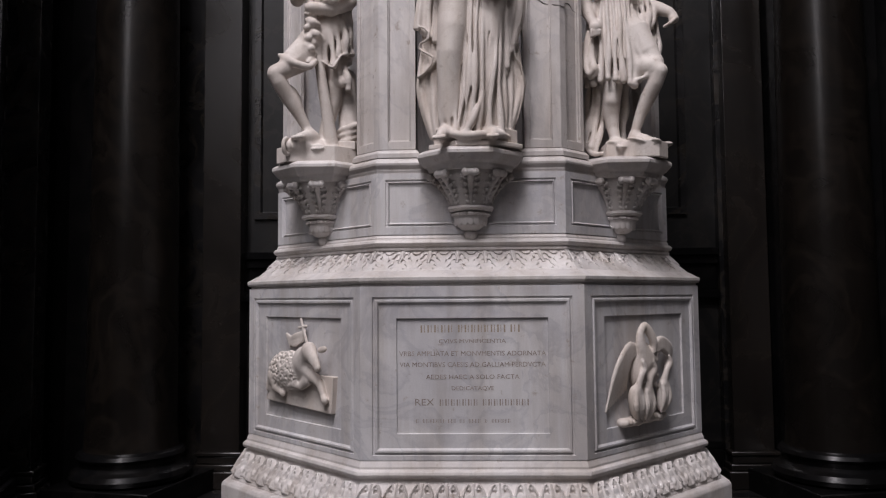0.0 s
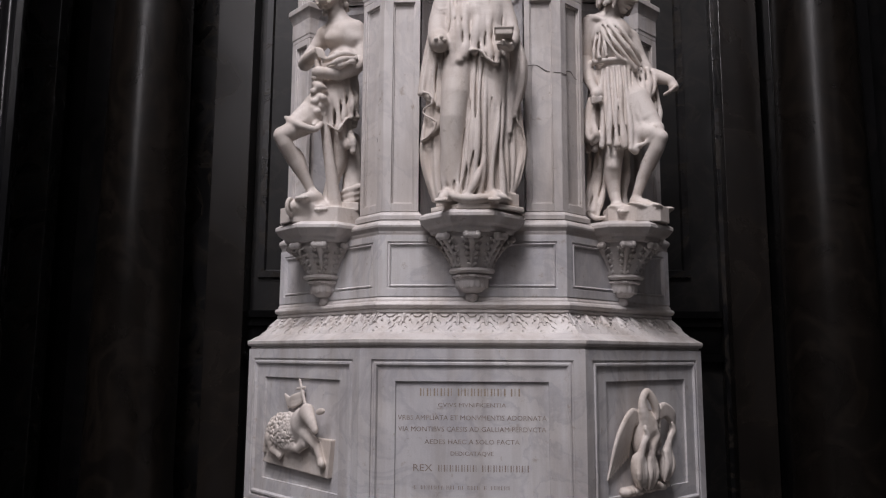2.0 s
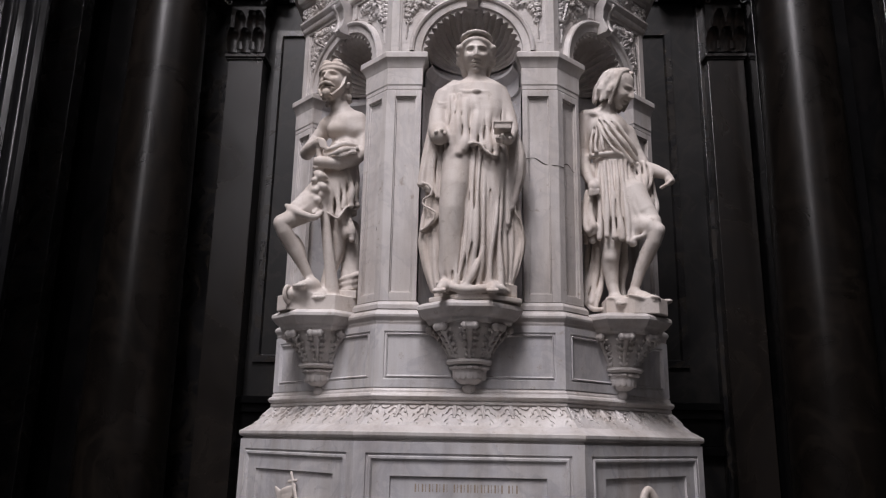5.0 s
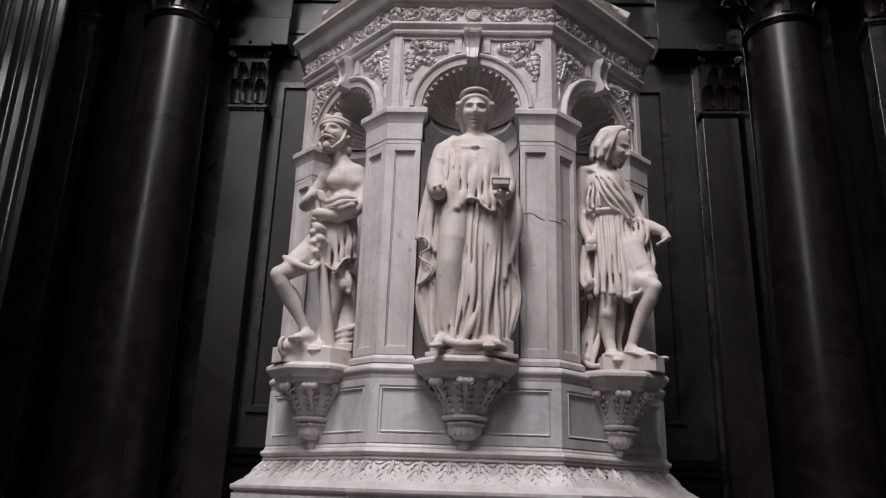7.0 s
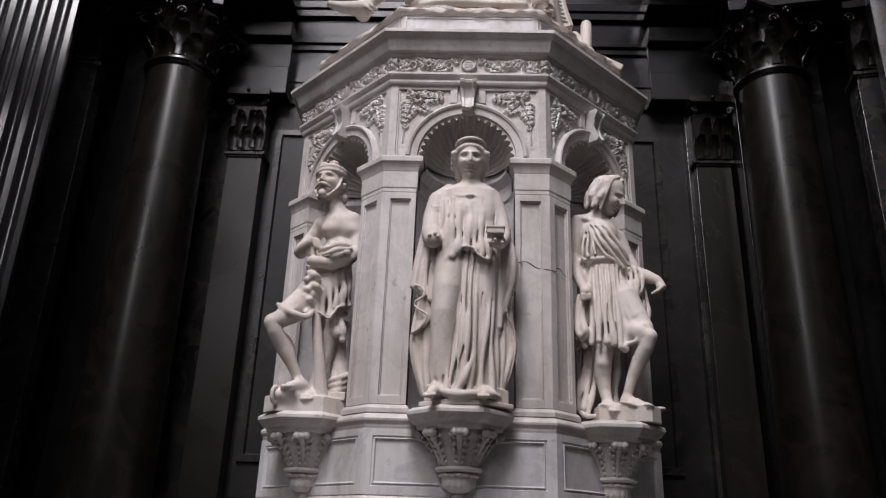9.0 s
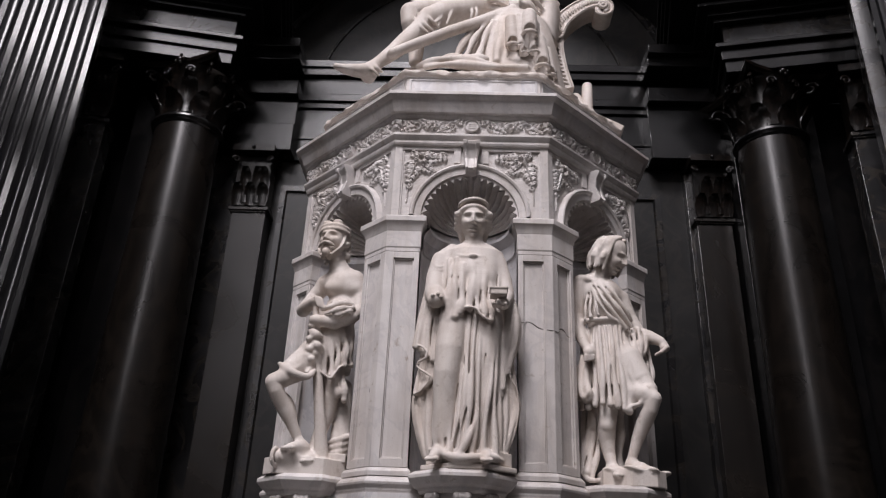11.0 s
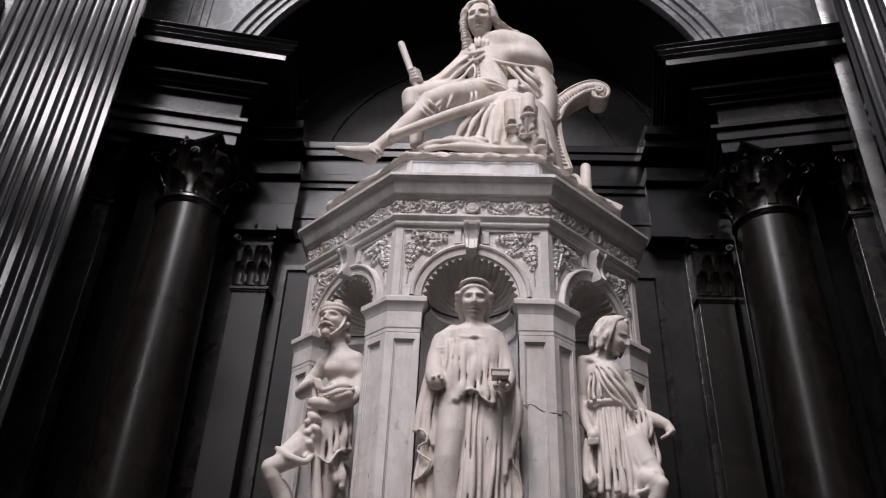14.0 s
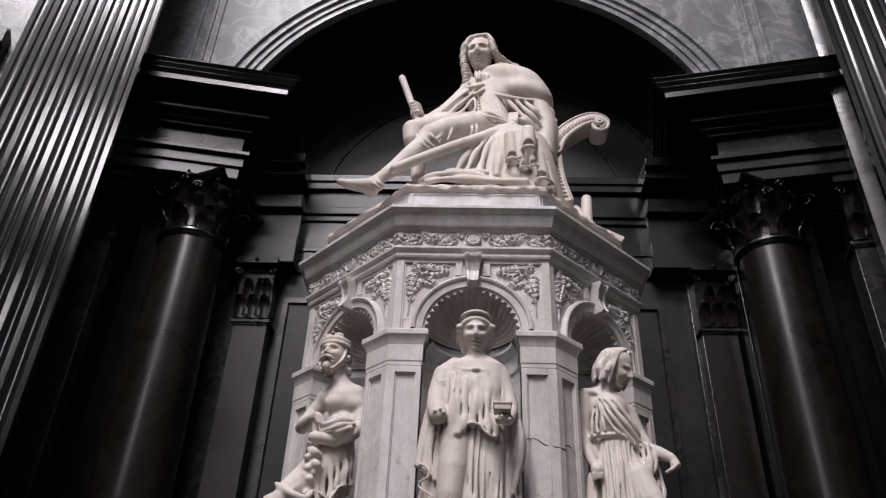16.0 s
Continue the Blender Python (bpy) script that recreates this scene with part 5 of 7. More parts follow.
def lamb():
    c = Clay((-0.44, 0.82, -0.01), (0.44, 1.43, 0.16), 0.004)
    rng = random.Random(2)
    c.prism([(-0.37, 0.885), (0.335, 0.862), (0.36, 1.07), (0.2, 1.07), (-0.33, 0.985)], -0.01, 0.045, 0.004)
    c.ball((-0.09, 1.08, 0.05), (0.225, 0.115, 0.07), Matrix.Rotation(0.14, 3, "Z"))
    c.ball((0.08, 1.13, 0.06), (0.1, 0.1, 0.065))
    for _ in range(420):   # curling fleece
        a, r = rng.uniform(0, 6.28), rng.random() ** 0.5
        x, z = 0.215 * r * math.cos(a), 0.108 * r * math.sin(a)
        if x > 0.1:
            z *= 1.1
        c.ball((-0.09 + x - 0.14 * z, 1.085 + z + 0.14 * x, 0.05 + 0.072 * math.sqrt(max(0.05, 1 - r * r))), (0.0125, 0.009, 0.011), Matrix.Rotation(rng.uniform(0, 3), 3, "Z"), 0.0025)
    c.limb([((0.09, 1.14, 0.08), 0.06), ((0.17, 1.2, 0.1), 0.052)])
    c.limb([((0.19, 1.21, 0.11), 0.05), ((0.245, 1.165, 0.12), 0.036), ((0.282, 1.122, 0.12), 0.025)])
    c.ball((0.3, 1.222, 0.09), (0.045, 0.018, 0.014), Matrix.Rotation(0.15, 3, "Z"))
    c.ball((0.17, 1.235, 0.08), (0.03, 0.02, 0.02))
    c.limb([((0.15, 1.09, 0.08), 0.042), ((0.255, 1.03, 0.075), 0.026), ((0.285, 0.965, 0.07), 0.021), ((0.305, 0.94, 0.075), 0.024)])
    c.limb([((0.14, 1.04, 0.08), 0.034), ((0.08, 1.0, 0.085), 0.024), ((-0.01, 1.005, 0.085), 0.02), ((-0.04, 1.0, 0.085), 0.022)])
    c.limb([((-0.24, 1.03, 0.07), 0.05), ((-0.21, 0.975, 0.08), 0.028), ((-0.15, 0.955, 0.08), 0.021), ((-0.13, 0.945, 0.08), 0.023)])
    c.limb([((-0.29, 1.03, 0.05), 0.03), ((-0.325, 0.985, 0.055), 0.018), ((-0.335, 0.955, 0.055), 0.015)])
    c.limb([((0.09, 1.22, 0.03), 0.012), ((0.012, 1.385, 0.03), 0.01)])
    c.limb([((-0.01, 1.335, 0.03), 0.009), ((0.07, 1.345, 0.03), 0.009)])
    for j in range(5):   # the fluttering banner
        c.tube([(0.05 - 0.006 * j, 1.315 - 0.014 * j, 0.025, 0.01), (-0.03, 1.29 - 0.012 * j + 0.01 * math.sin(j), 0.045, 0.013), (-0.09, 1.275 - 0.01 * j, 0.03, 0.012), (-0.145 + 0.01 * j, 1.295 - 0.018 * j, 0.03, 0.009)], 10)
    relief("lamb_relief", c, -1, "marble relief of a lying lamb with banner")


def pelican():
    c = Clay((-0.48, 0.74, -0.01), (0.34, 1.39, 0.17), 0.004)
    rng = random.Random(6)
    c.ball((-0.06, 1.09, 0.04), (0.125, 0.15, 0.075))
    c.tube([(-0.07, 1.14, 0.08, 0.055), (-0.125, 1.22, 0.085, 0.038), (-0.132, 1.29, 0.085, 0.027), (-0.095, 1.332, 0.09, 0.025), (-0.055, 1.3, 0.1, 0.028), (-0.02, 1.24, 0.11, 0.026), (-0.02, 1.19, 0.115, 0.012)], 22)
    for j in range(9):   # long quills of the spread wing
        f = j / 8
        c.tube([(-0.13, 1.2 - 0.03 * f, 0.05, 0.02), (-0.2 - 0.02 * (1 - f), 1.225 - 0.06 * f, 0.055, 0.02), (-0.345 + 0.11 * f, 1.09 - 0.03 * f, 0.05 - 0.01 * f, 0.016), (-0.41 + 0.19 * f, 0.88 + 0.1 * f, 0.02, 0.007)], 12, 0.003)
    for j in range(6):
        f = j / 5
        c.tube([(0.03, 1.19 - 0.03 * f, 0.05, 0.02), (0.11 + 0.01 * f, 1.25 - 0.05 * f, 0.055, 0.021), (0.21 + 0.02 * (1 - f), 1.2 - 0.06 * f, 0.045, 0.018), (0.245 - 0.05 * f, 1.1 - 0.03 * f, 0.025, 0.012)], 12, 0.003)
    for j in range(26):   # breast feathers
        c.ball((-0.15 + 0.2 * rng.random(), 1.0 + 0.17 * rng.random(), 0.1), (0.016, 0.022, 0.016), Matrix.Rotation(rng.uniform(-0.4, 0.4), 3, "Z"), 0.004)
    for x, z, lean, r in ((-0.19, 0.91, -0.25, 0.052), (-0.085, 0.905, 0.1, 0.056), (0.085, 0.93, 0.2, 0.046)):   # the young
        rot = Matrix.Rotation(-lean, 3, "Z")
        c.ball((x, z, 0.085), (r, 0.1, 0.05), rot)
        for e in (-1, 1):
            c.tube([(x + e * 0.024, z + 0.06, 0.11, 0.016), (x + e * 0.03 + 0.02 * lean, z - 0.02, 0.12, 0.02), (x + e * 0.016 - 0.1 * lean, z - 0.095, 0.1, 0.007)], 8, 0.003)
        c.tube([(x, z + 0.07, 0.1, 0.028), (x + 0.02, z + 0.14, 0.115, 0.021), (x + 0.05, z + 0.185, 0.125, 0.02), (x + 0.03, z + 0.225, 0.13, 0.008)], 12)
    for j in range(13):
        c.ball((-0.27 + 0.032 * j, 0.795 + rng.uniform(-0.008, 0.008) + 0.001 * j, 0.035), (0.03, 0.026, 0.055), None, 0.006)
    relief("pelican_relief", c, 1, "marble relief of a pelican feeding young")


def robed_woman():
    bm = Clay((-0.36, -0.36, 2.29), (0.42, 0.2, 4.06), 0.0044)
    bm.octo_base([(0.255, 0.8, 2.308), (0.255, 0.8, 2.335), (0.228, 0.8, 2.34), (0.224, 0.8, 2.41)], 0.03, 0.02)
    # long gown over a firm core
    bm.drape([(3.34, 0.05, 0.0, 0.15, 0.1), (3.1, 0.045, -0.01, 0.175, 0.115), (2.8, 0.04, -0.01, 0.185, 0.12), (2.55, 0.035, -0.01, 0.18, 0.125), (2.4, 0.03, -0.01, 0.185, 0.13)], 8, 0.0, 2)
    # advanced leg pressing through the cloth
    bm.limb([((-0.078, -0.080, 3.142), 0.085), ((-0.091, -0.115, 2.960), 0.082), ((-0.103, -0.130, 2.822), 0.07), ((-0.105, -0.110, 2.666), 0.066), ((-0.100, -0.090, 2.481), 0.07)])
    bm.limb([((0.114, -0.050, 3.158), 0.08), ((0.117, -0.075, 2.911), 0.066), ((0.114, -0.060, 2.685), 0.06)])
    # pleats between and beside the legs
    pleat(bm, [[(0.015, -0.110, 3.202, 0.012), (0.007, -0.140, 2.954, 0.018), (0.006, -0.165, 2.687, 0.021), (-0.029, -0.165, 2.382, 0.02)],
                [(0.050, -0.110, 3.203, 0.011), (0.038, -0.145, 2.953, 0.015), (0.034, -0.170, 2.686, 0.018), (0.010, -0.175, 2.497, 0.02), (-0.029, -0.180, 2.367, 0.016)],
                [(0.083, -0.100, 3.190, 0.01), (0.076, -0.130, 2.992, 0.013), (0.067, -0.150, 2.724, 0.017), (0.058, -0.160, 2.532, 0.02), (0.043, -0.165, 2.384, 0.02)],
                [(-0.016, -0.100, 3.153, 0.009), (-0.023, -0.140, 2.887, 0.014), (-0.029, -0.140, 2.629, 0.016), (-0.066, -0.150, 2.408, 0.018)],
                [(0.153, -0.100, 3.038, 0.008), (0.141, -0.135, 2.827, 0.013), (0.118, -0.150, 2.599, 0.018), (0.100, -0.155, 2.381, 0.022)],
                [(0.169, -0.080, 3.096, 0.008), (0.164, -0.115, 2.801, 0.013), (0.162, -0.125, 2.606, 0.016), (0.164, -0.135, 2.381, 0.021)],
                [(0.186, -0.050, 3.090, 0.01), (0.188, -0.075, 2.748, 0.014), (0.190, -0.090, 2.390, 0.02)],
                [(0.069, -0.150, 2.597, 0.012), (0.040, -0.185, 2.496, 0.018), (-0.012, -0.190, 2.396, 0.02), (-0.046, -0.185, 2.360, 0.014)],
                [(-0.156, -0.060, 3.044, 0.01), (-0.166, -0.090, 2.800, 0.014), (-0.158, -0.100, 2.572, 0.018), (-0.133, -0.120, 2.406, 0.022)],
                [(-0.127, -0.100, 2.765, 0.008), (-0.123, -0.130, 2.566, 0.014), (-0.102, -0.150, 2.392, 0.02)],
                [(-0.075, -0.120, 2.729, 0.008), (-0.071, -0.140, 2.565, 0.012), (-0.081, -0.160, 2.400, 0.02)]])
    # hem breaking on the ground
    bm.tube([(-0.171, -0.100, 2.409, 0.014), (-0.110, -0.170, 2.379, 0.02), (-0.029, -0.190, 2.359, 0.022), (0.070, -0.190, 2.365, 0.022), (0.151, -0.170, 2.368, 0.022), (0.202, -0.100, 2.364, 0.014)], 20)
    foot(bm, (-0.132, -0.140, 2.390), (-0.158, -0.230, 2.348), 1.0)
    foot(bm, (0.122, -0.120, 2.388), (0.120, -0.215, 2.353), 0.9)
    # short over-tunic; its hem rises in the middle and falls on both sides
    bm.drape([(3.665, 0.035, 0.02, 0.10, 0.07), (3.61, 0.035, 0.01, 0.175, 0.1), (3.5, 0.035, 0.0, 0.172, 0.12), (3.38, 0.04, -0.005, 0.168, 0.125), (3.31, 0.045, -0.01, 0.168, 0.13)], 7, 0.0, 11)
    pleat(bm, [[(-0.115, -0.070, 3.530, 0.013), (-0.102, -0.130, 3.331, 0.026), (-0.099, -0.150, 3.123, 0.027)], [(-0.075, -0.090, 3.529, 0.011), (-0.072, -0.145, 3.325, 0.022), (-0.070, -0.165, 3.138, 0.023)], [(-0.030, -0.110, 3.484, 0.012), (-0.036, -0.140, 3.311, 0.024), (-0.036, -0.160, 3.168, 0.025)], [(0.022, -0.105, 3.487, 0.015), (0.031, -0.125, 3.389, 0.030), (0.015, -0.150, 3.200, 0.032)], [(0.062, -0.100, 3.490, 0.010), (0.057, -0.135, 3.332, 0.020), (0.059, -0.155, 3.186, 0.021)], [(0.095, -0.090, 3.496, 0.011), (0.093, -0.130, 3.318, 0.022), (0.095, -0.155, 3.152, 0.023)], [(0.129, -0.070, 3.469, 0.013), (0.130, -0.110, 3.309, 0.026), (0.137, -0.140, 3.135, 0.027)]])
    bm.tube([(-0.129, -0.090, 3.137, 0.0056), (-0.095, -0.150, 3.123, 0.0074), (-0.061, -0.165, 3.145, 0.0074), (-0.027, -0.165, 3.187, 0.0074), (0.014, -0.175, 3.197, 0.0074), (0.056, -0.180, 3.183, 0.0074), (0.079, -0.180, 3.149, 0.0074), (0.130, -0.165, 3.122, 0.0074), (0.165, -0.090, 3.158, 0.0056)], 24)
    bm.ball((-0.046, -0.075, 3.434), (0.07, 0.05, 0.07))
    bm.ball((0.093, -0.070, 3.432), (0.066, 0.05, 0.068))
    # gathers at the neck, and the round clasp
    bm.tube([(-0.093, -0.030, 3.586, 0.012), (-0.049, -0.085, 3.550, 0.012), (0.028, -0.105, 3.538, 0.012), (0.102, -0.080, 3.548, 0.012), (0.164, -0.020, 3.585, 0.012)], 12)
    bm.ball((0.028, -0.112, 3.542), (0.024, 0.016, 0.015))
    # mantle shoulders and sleeves
    bm.limb([((-0.102, 0.020, 3.632), 0.04), ((-0.161, 0.000, 3.550), 0.062), ((-0.186, -0.030, 3.426), 0.062), ((-0.191, -0.080, 3.315), 0.06), ((-0.179, -0.150, 3.244), 0.05)])
    for j in range(4):
        bm.tube([(-0.205, -0.050, 3.508, 0.008), (-0.180, -0.075, 3.475, 0.011), (-0.144, -0.070, 3.485, 0.007)] if j == 0 else [(-0.215, -0.040, 3.487, 0.008), (-0.179, -0.075, 3.453, 0.011), (-0.143, -0.070, 3.467, 0.007)] if j == 1 else [(-0.135, -0.020, 3.616, 0.012), (-0.131, -0.085, 3.421, 0.014), (-0.143, -0.100, 3.272, 0.016), (-0.129, -0.100, 3.151, 0.016)] if j == 2 else [(-0.111, -0.020, 3.613, 0.01), (-0.168, -0.030, 3.577, 0.012), (-0.214, -0.020, 3.529, 0.01)], 10)
    for x, z in ((-0.02, 0.02), (0.012, 0.03), (0.03, 0.012)):
        bm.ball(Vector((-0.177, -0.200, 3.231)) + Vector((x, 0, z)), (0.012, 0.01, 0.012))
    bm.limb([((0.131, 0.020, 3.614), 0.04), ((0.178, 0.000, 3.539), 0.052), ((0.212, -0.020, 3.420), 0.05), ((0.227, -0.050, 3.318), 0.045), ((0.207, -0.140, 3.236), 0.036)])
    pleat(bm, [[(0.170, -0.030, 3.569, 0.01), (0.183, -0.060, 3.439, 0.013), (0.177, -0.080, 3.323, 0.015)], [(0.197, -0.030, 3.544, 0.01), (0.224, -0.050, 3.426, 0.013), (0.257, -0.050, 3.355, 0.012)], [(0.160, -0.030, 3.554, 0.01), (0.153, -0.080, 3.411, 0.014), (0.144, -0.090, 3.318, 0.012)]])
    # open palm with a small box
    bm.ball((0.194, -0.200, 3.212), (0.045, 0.05, 0.03))
    for x, y in ((874, 362), (881, 366), (888, 367), (895, 364)):
        bm.limb([((0.197, -0.220, 3.190), 0.014), ((0.176, -0.260, 3.188), 0.012), ((0.169, -0.275, 3.202), 0.01)] if x == 888 else [(Vector((0.194, -0.210, 3.194)) + Vector(((x - 888) * 0.003, 0, 0)), 0.014), (Vector((0.179, -0.265, 3.189)) + Vector(((x - 885) * 0.0033, 0, 0)), 0.011)])
    c = Vector((0.173, -0.250, 3.252))
    bm.block(c.x - 0.047, c.x + 0.047, c.y - 0.045, c.y + 0.045, c.z - 0.02, c.z + 0.02, 0.003)
    bm.block(c.x - 0.052, c.x + 0.052, c.y - 0.05, c.y + 0.05, c.z + 0.014, c.z + 0.026, 0.003)
    # mantle falling from the forearm, its edge turning back on itself
    bm.curtain([(-0.229, -0.030, 3.407), (-0.257, -0.030, 3.263), (-0.283, -0.040, 3.117), (-0.294, -0.050, 2.997)], [(-0.145, -0.030, 3.283), (-0.168, -0.050, 3.186), (-0.183, -0.060, 3.078), (-0.187, -0.060, 2.908)], 2.5, 0.014, 0.022, 3)
    bm.curtain([(-0.256, -0.020, 3.056), (-0.250, -0.020, 2.919), (-0.265, -0.030, 2.815), (-0.276, -0.040, 2.719)], [(-0.189, -0.050, 3.047), (-0.182, -0.060, 2.875), (-0.186, -0.060, 2.808), (-0.204, -0.060, 2.768)], 1.5, 0.012, 0.016, 5)
    for pts in ([(-0.296, -0.060, 2.990, 0.0050), (-0.256, -0.090, 2.988, 0.0068), (-0.219, -0.100, 2.951, 0.0074), (-0.227, -0.100, 2.908, 0.0068), (-0.262, -0.080, 2.900, 0.0062), (-0.271, -0.070, 2.869, 0.0056), (-0.237, -0.090, 2.841, 0.0068), (-0.195, -0.100, 2.809, 0.0068), (-0.227, -0.090, 2.746, 0.0062), (-0.278, -0.060, 2.717, 0.0050)],):
        bm.tube(pts)
    bm.curtain([(-0.276, -0.010, 2.754), (-0.282, -0.010, 2.655), (-0.256, -0.020, 2.524), (-0.210, -0.030, 2.384)], [(-0.188, -0.030, 2.817), (-0.185, -0.040, 2.650), (-0.182, -0.050, 2.488), (-0.165, -0.060, 2.380)], 1.6, 0.014, 0.018, 7)
    bm.curtain([(0.231, -0.050, 3.294), (0.228, -0.060, 3.122), (0.200, -0.060, 2.951), (0.189, -0.050, 2.689)], [(0.268, -0.030, 3.288), (0.304, -0.040, 3.166), (0.291, -0.040, 3.027), (0.252, -0.050, 2.922)], 2.2, 0.014, 0.02, 9)
    bm.curtain([(0.214, -0.020, 3.032), (0.202, -0.030, 2.826), (0.197, -0.040, 2.627), (0.204, -0.060, 2.377)], [(0.261, 0.000, 2.938), (0.280, -0.010, 2.768), (0.299, -0.010, 2.637), (0.211, -0.030, 2.377)], 2.0, 0.014, 0.02, 12)
    bm.tube([(0.303, -0.050, 3.145, 0.0050), (0.283, -0.060, 3.020, 0.0068), (0.247, -0.070, 2.922, 0.0062), (0.254, -0.060, 2.819, 0.0056), (0.284, -0.050, 2.770, 0.0056), (0.297, -0.040, 2.646, 0.0050), (0.266, -0.040, 2.495, 0.0050), (0.210, -0.050, 2.373, 0.0050)], 24)
    bm.drape([(3.55, 0.03, 0.08, 0.19, 0.05), (3.0, 0.03, 0.1, 0.22, 0.06), (2.6, 0.03, 0.1, 0.21, 0.06), (2.42, 0.03, 0.1, 0.19, 0.06)], 9, 0.06, 9)
    # neck, head with diadem and rolled hair
    bm.limb([((0.035, 0.000, 3.591), 0.075), ((0.031, -0.015, 3.648), 0.056), ((0.026, -0.030, 3.727), 0.053)])
    at = head(bm, (0.024, -0.045, 3.799), tilt=0.2, k=1.06)
    for i in range(30):
        a = math.pi * (i / 29) * 1.24 - 0.12 * math.pi
        bm.ball(at(0.079 * math.cos(a), -0.058 + 0.035 * (1 - math.sin(a)), 0.024 + 0.056 * math.sin(a) * (0.9 if i % 2 else 1.0)), (0.018, 0.02, 0.014))
    for s in (-1, 1):
        for j in range(12):
            bm.ball(at(s * (0.086 + 0.012 * math.sin(j * 2.1)), -0.04 + 0.006 * j, 0.035 - 0.0065 * j + 0.008 * math.sin(j * 1.7)), 0.017)
        bm.tube([(*at(s * 0.08, 0.0, 0.0), 0.02), (*at(s * 0.07, 0.03, -0.07), 0.02), (*at(s * 0.05, 0.05, -0.13), 0.016)], 8)
    bm.tube([(*at(0.082 * math.cos(a), 0.0 - 0.082 * math.sin(a) * 0.9, 0.088 + 0.03 * math.sin(a)), 0.011) for a in [math.pi * i / 12 for i in range(13)]], 18)
    bm.tube([(*at(0.078 * math.cos(a), 0.012 - 0.078 * math.sin(a) * 0.85, 0.098 + 0.026 * math.sin(a)), 0.011) for a in [math.pi * i / 12 for i in range(13)]], 18)
    bm.ball(at(0, 0.03, 0.085), (0.078, 0.088, 0.058))
    finish("robed_woman_statue", bm, stand(0), "standing marble figure in long robes holding a box")


def toward(x, y):
    """Base point of a figure on a slanting face."""
    return Matrix.Translation((x, y, 0))


def worker():
    bm = Clay((-0.36, -0.36, 2.29), (0.34, 0.2, 4.06), 0.0043)
    rng = random.Random(8)
    bm.prism([(-0.2, -0.13), (-0.12, -0.21), (0.16, -0.2), (0.27, -0.1), (0.29, 0.12), (-0.14, 0.14)], 2.305, 2.4)
    # bare chest and belly
    bm.ball((0.136, 0.000, 3.532), (0.125, 0.1, 0.115), Matrix.Rotation(0.1, 3, "Y"))
    bm.ball((0.145, 0.000, 3.366), (0.11, 0.09, 0.12))
    bm.ball((0.090, -0.065, 3.496), (0.062, 0.04, 0.045))
    bm.ball((0.197, -0.050, 3.496), (0.058, 0.04, 0.045))
    for j in range(2):
        for x in (0.0, 0.055):
            bm.ball(Vector((0.108, -0.078, 3.385)) + Vector((x, 0, -0.045 * j)), (0.03, 0.022, 0.024))
    bm.limb([((0.106, 0.000, 3.632), 0.07), ((0.080, -0.010, 3.700), 0.054), ((0.066, -0.020, 3.756), 0.052)])
    bm.limb([((0.095, 0.020, 3.640), 0.045), ((0.205, 0.010, 3.590), 0.058)])
    bm.limb([((0.095, 0.020, 3.640), 0.04), ((0.015, 0.020, 3.558), 0.055)])
    # arm bent across the body, hand closed on the shaft
    bm.limb([((0.215, 0.000, 3.570), 0.058), ((0.249, -0.010, 3.471), 0.055), ((0.260, -0.040, 3.357), 0.047), ((0.219, -0.100, 3.284), 0.045), ((0.138, -0.170, 3.226), 0.042), ((0.063, -0.200, 3.217), 0.033)])
    bm.ball((0.028, -0.205, 3.221), (0.045, 0.036, 0.036))
    for j in range(4):
        bm.limb([(Vector((0.008, -0.215, 3.239)) + Vector((0, 0.005, -0.018 * j)), 0.012), (Vector((-0.016, -0.200, 3.241)) + Vector((0.006, 0, -0.017 * j)), 0.011)])
    # other arm raised to the shaft's head
    bm.limb([((0.007, 0.030, 3.546), 0.054), ((-0.052, 0.040, 3.468), 0.048), ((-0.109, 0.000, 3.356), 0.044), ((-0.059, -0.100, 3.350), 0.04), ((-0.011, -0.170, 3.354), 0.03)])
    bm.ball((0.014, -0.190, 3.354), (0.038, 0.032, 0.032))
    for j in range(4):
        bm.limb([(Vector((0.017, -0.210, 3.361)) + Vector((0.012 * j - 0.01, -0.005, 0.006 - 0.004 * j)), 0.011), (Vector((0.040, -0.215, 3.315)) + Vector((0.012 * j - 0.012, 0, -0.004 * j)), 0.01)])
    # twisted cloth lying over the forearm
    pleat(bm, [[(0.050, -0.200, 3.291, 0.01), (0.104, -0.220, 3.307, 0.02), (0.170, -0.200, 3.335, 0.022), (0.225, -0.130, 3.360, 0.016)], [(0.075, -0.210, 3.265, 0.01), (0.134, -0.235, 3.272, 0.02), (0.191, -0.210, 3.305, 0.02), (0.234, -0.130, 3.337, 0.014)],
                [(0.095, -0.200, 3.255, 0.01), (0.162, -0.225, 3.254, 0.018), (0.205, -0.200, 3.287, 0.016), (0.234, -0.140, 3.310, 0.012)], [(0.084, -0.200, 3.307, 0.008), (0.119, -0.215, 3.332, 0.014), (0.149, -0.190, 3.350, 0.01)]])
    # shaft, broadening towards the ground
    bm.limb([((0.006, -0.180, 3.343), 0.02), ((0.038, -0.180, 3.090), 0.022)])
    bm.limb([((0.050, -0.160, 2.988), 0.026), ((0.083, -0.150, 2.742), 0.031), ((0.113, -0.130, 2.540), 0.036), ((0.132, -0.110, 2.381), 0.044)])
    for j in range(10):   # a bunch of grapes and leaves at the belt
        bm.ball(Vector((0.020, -0.200, 3.138)) + Vector((0.02 * math.sin(j * 2.4), -0.012 * (j % 3), -0.021 * j)), (0.022, 0.02, 0.02))
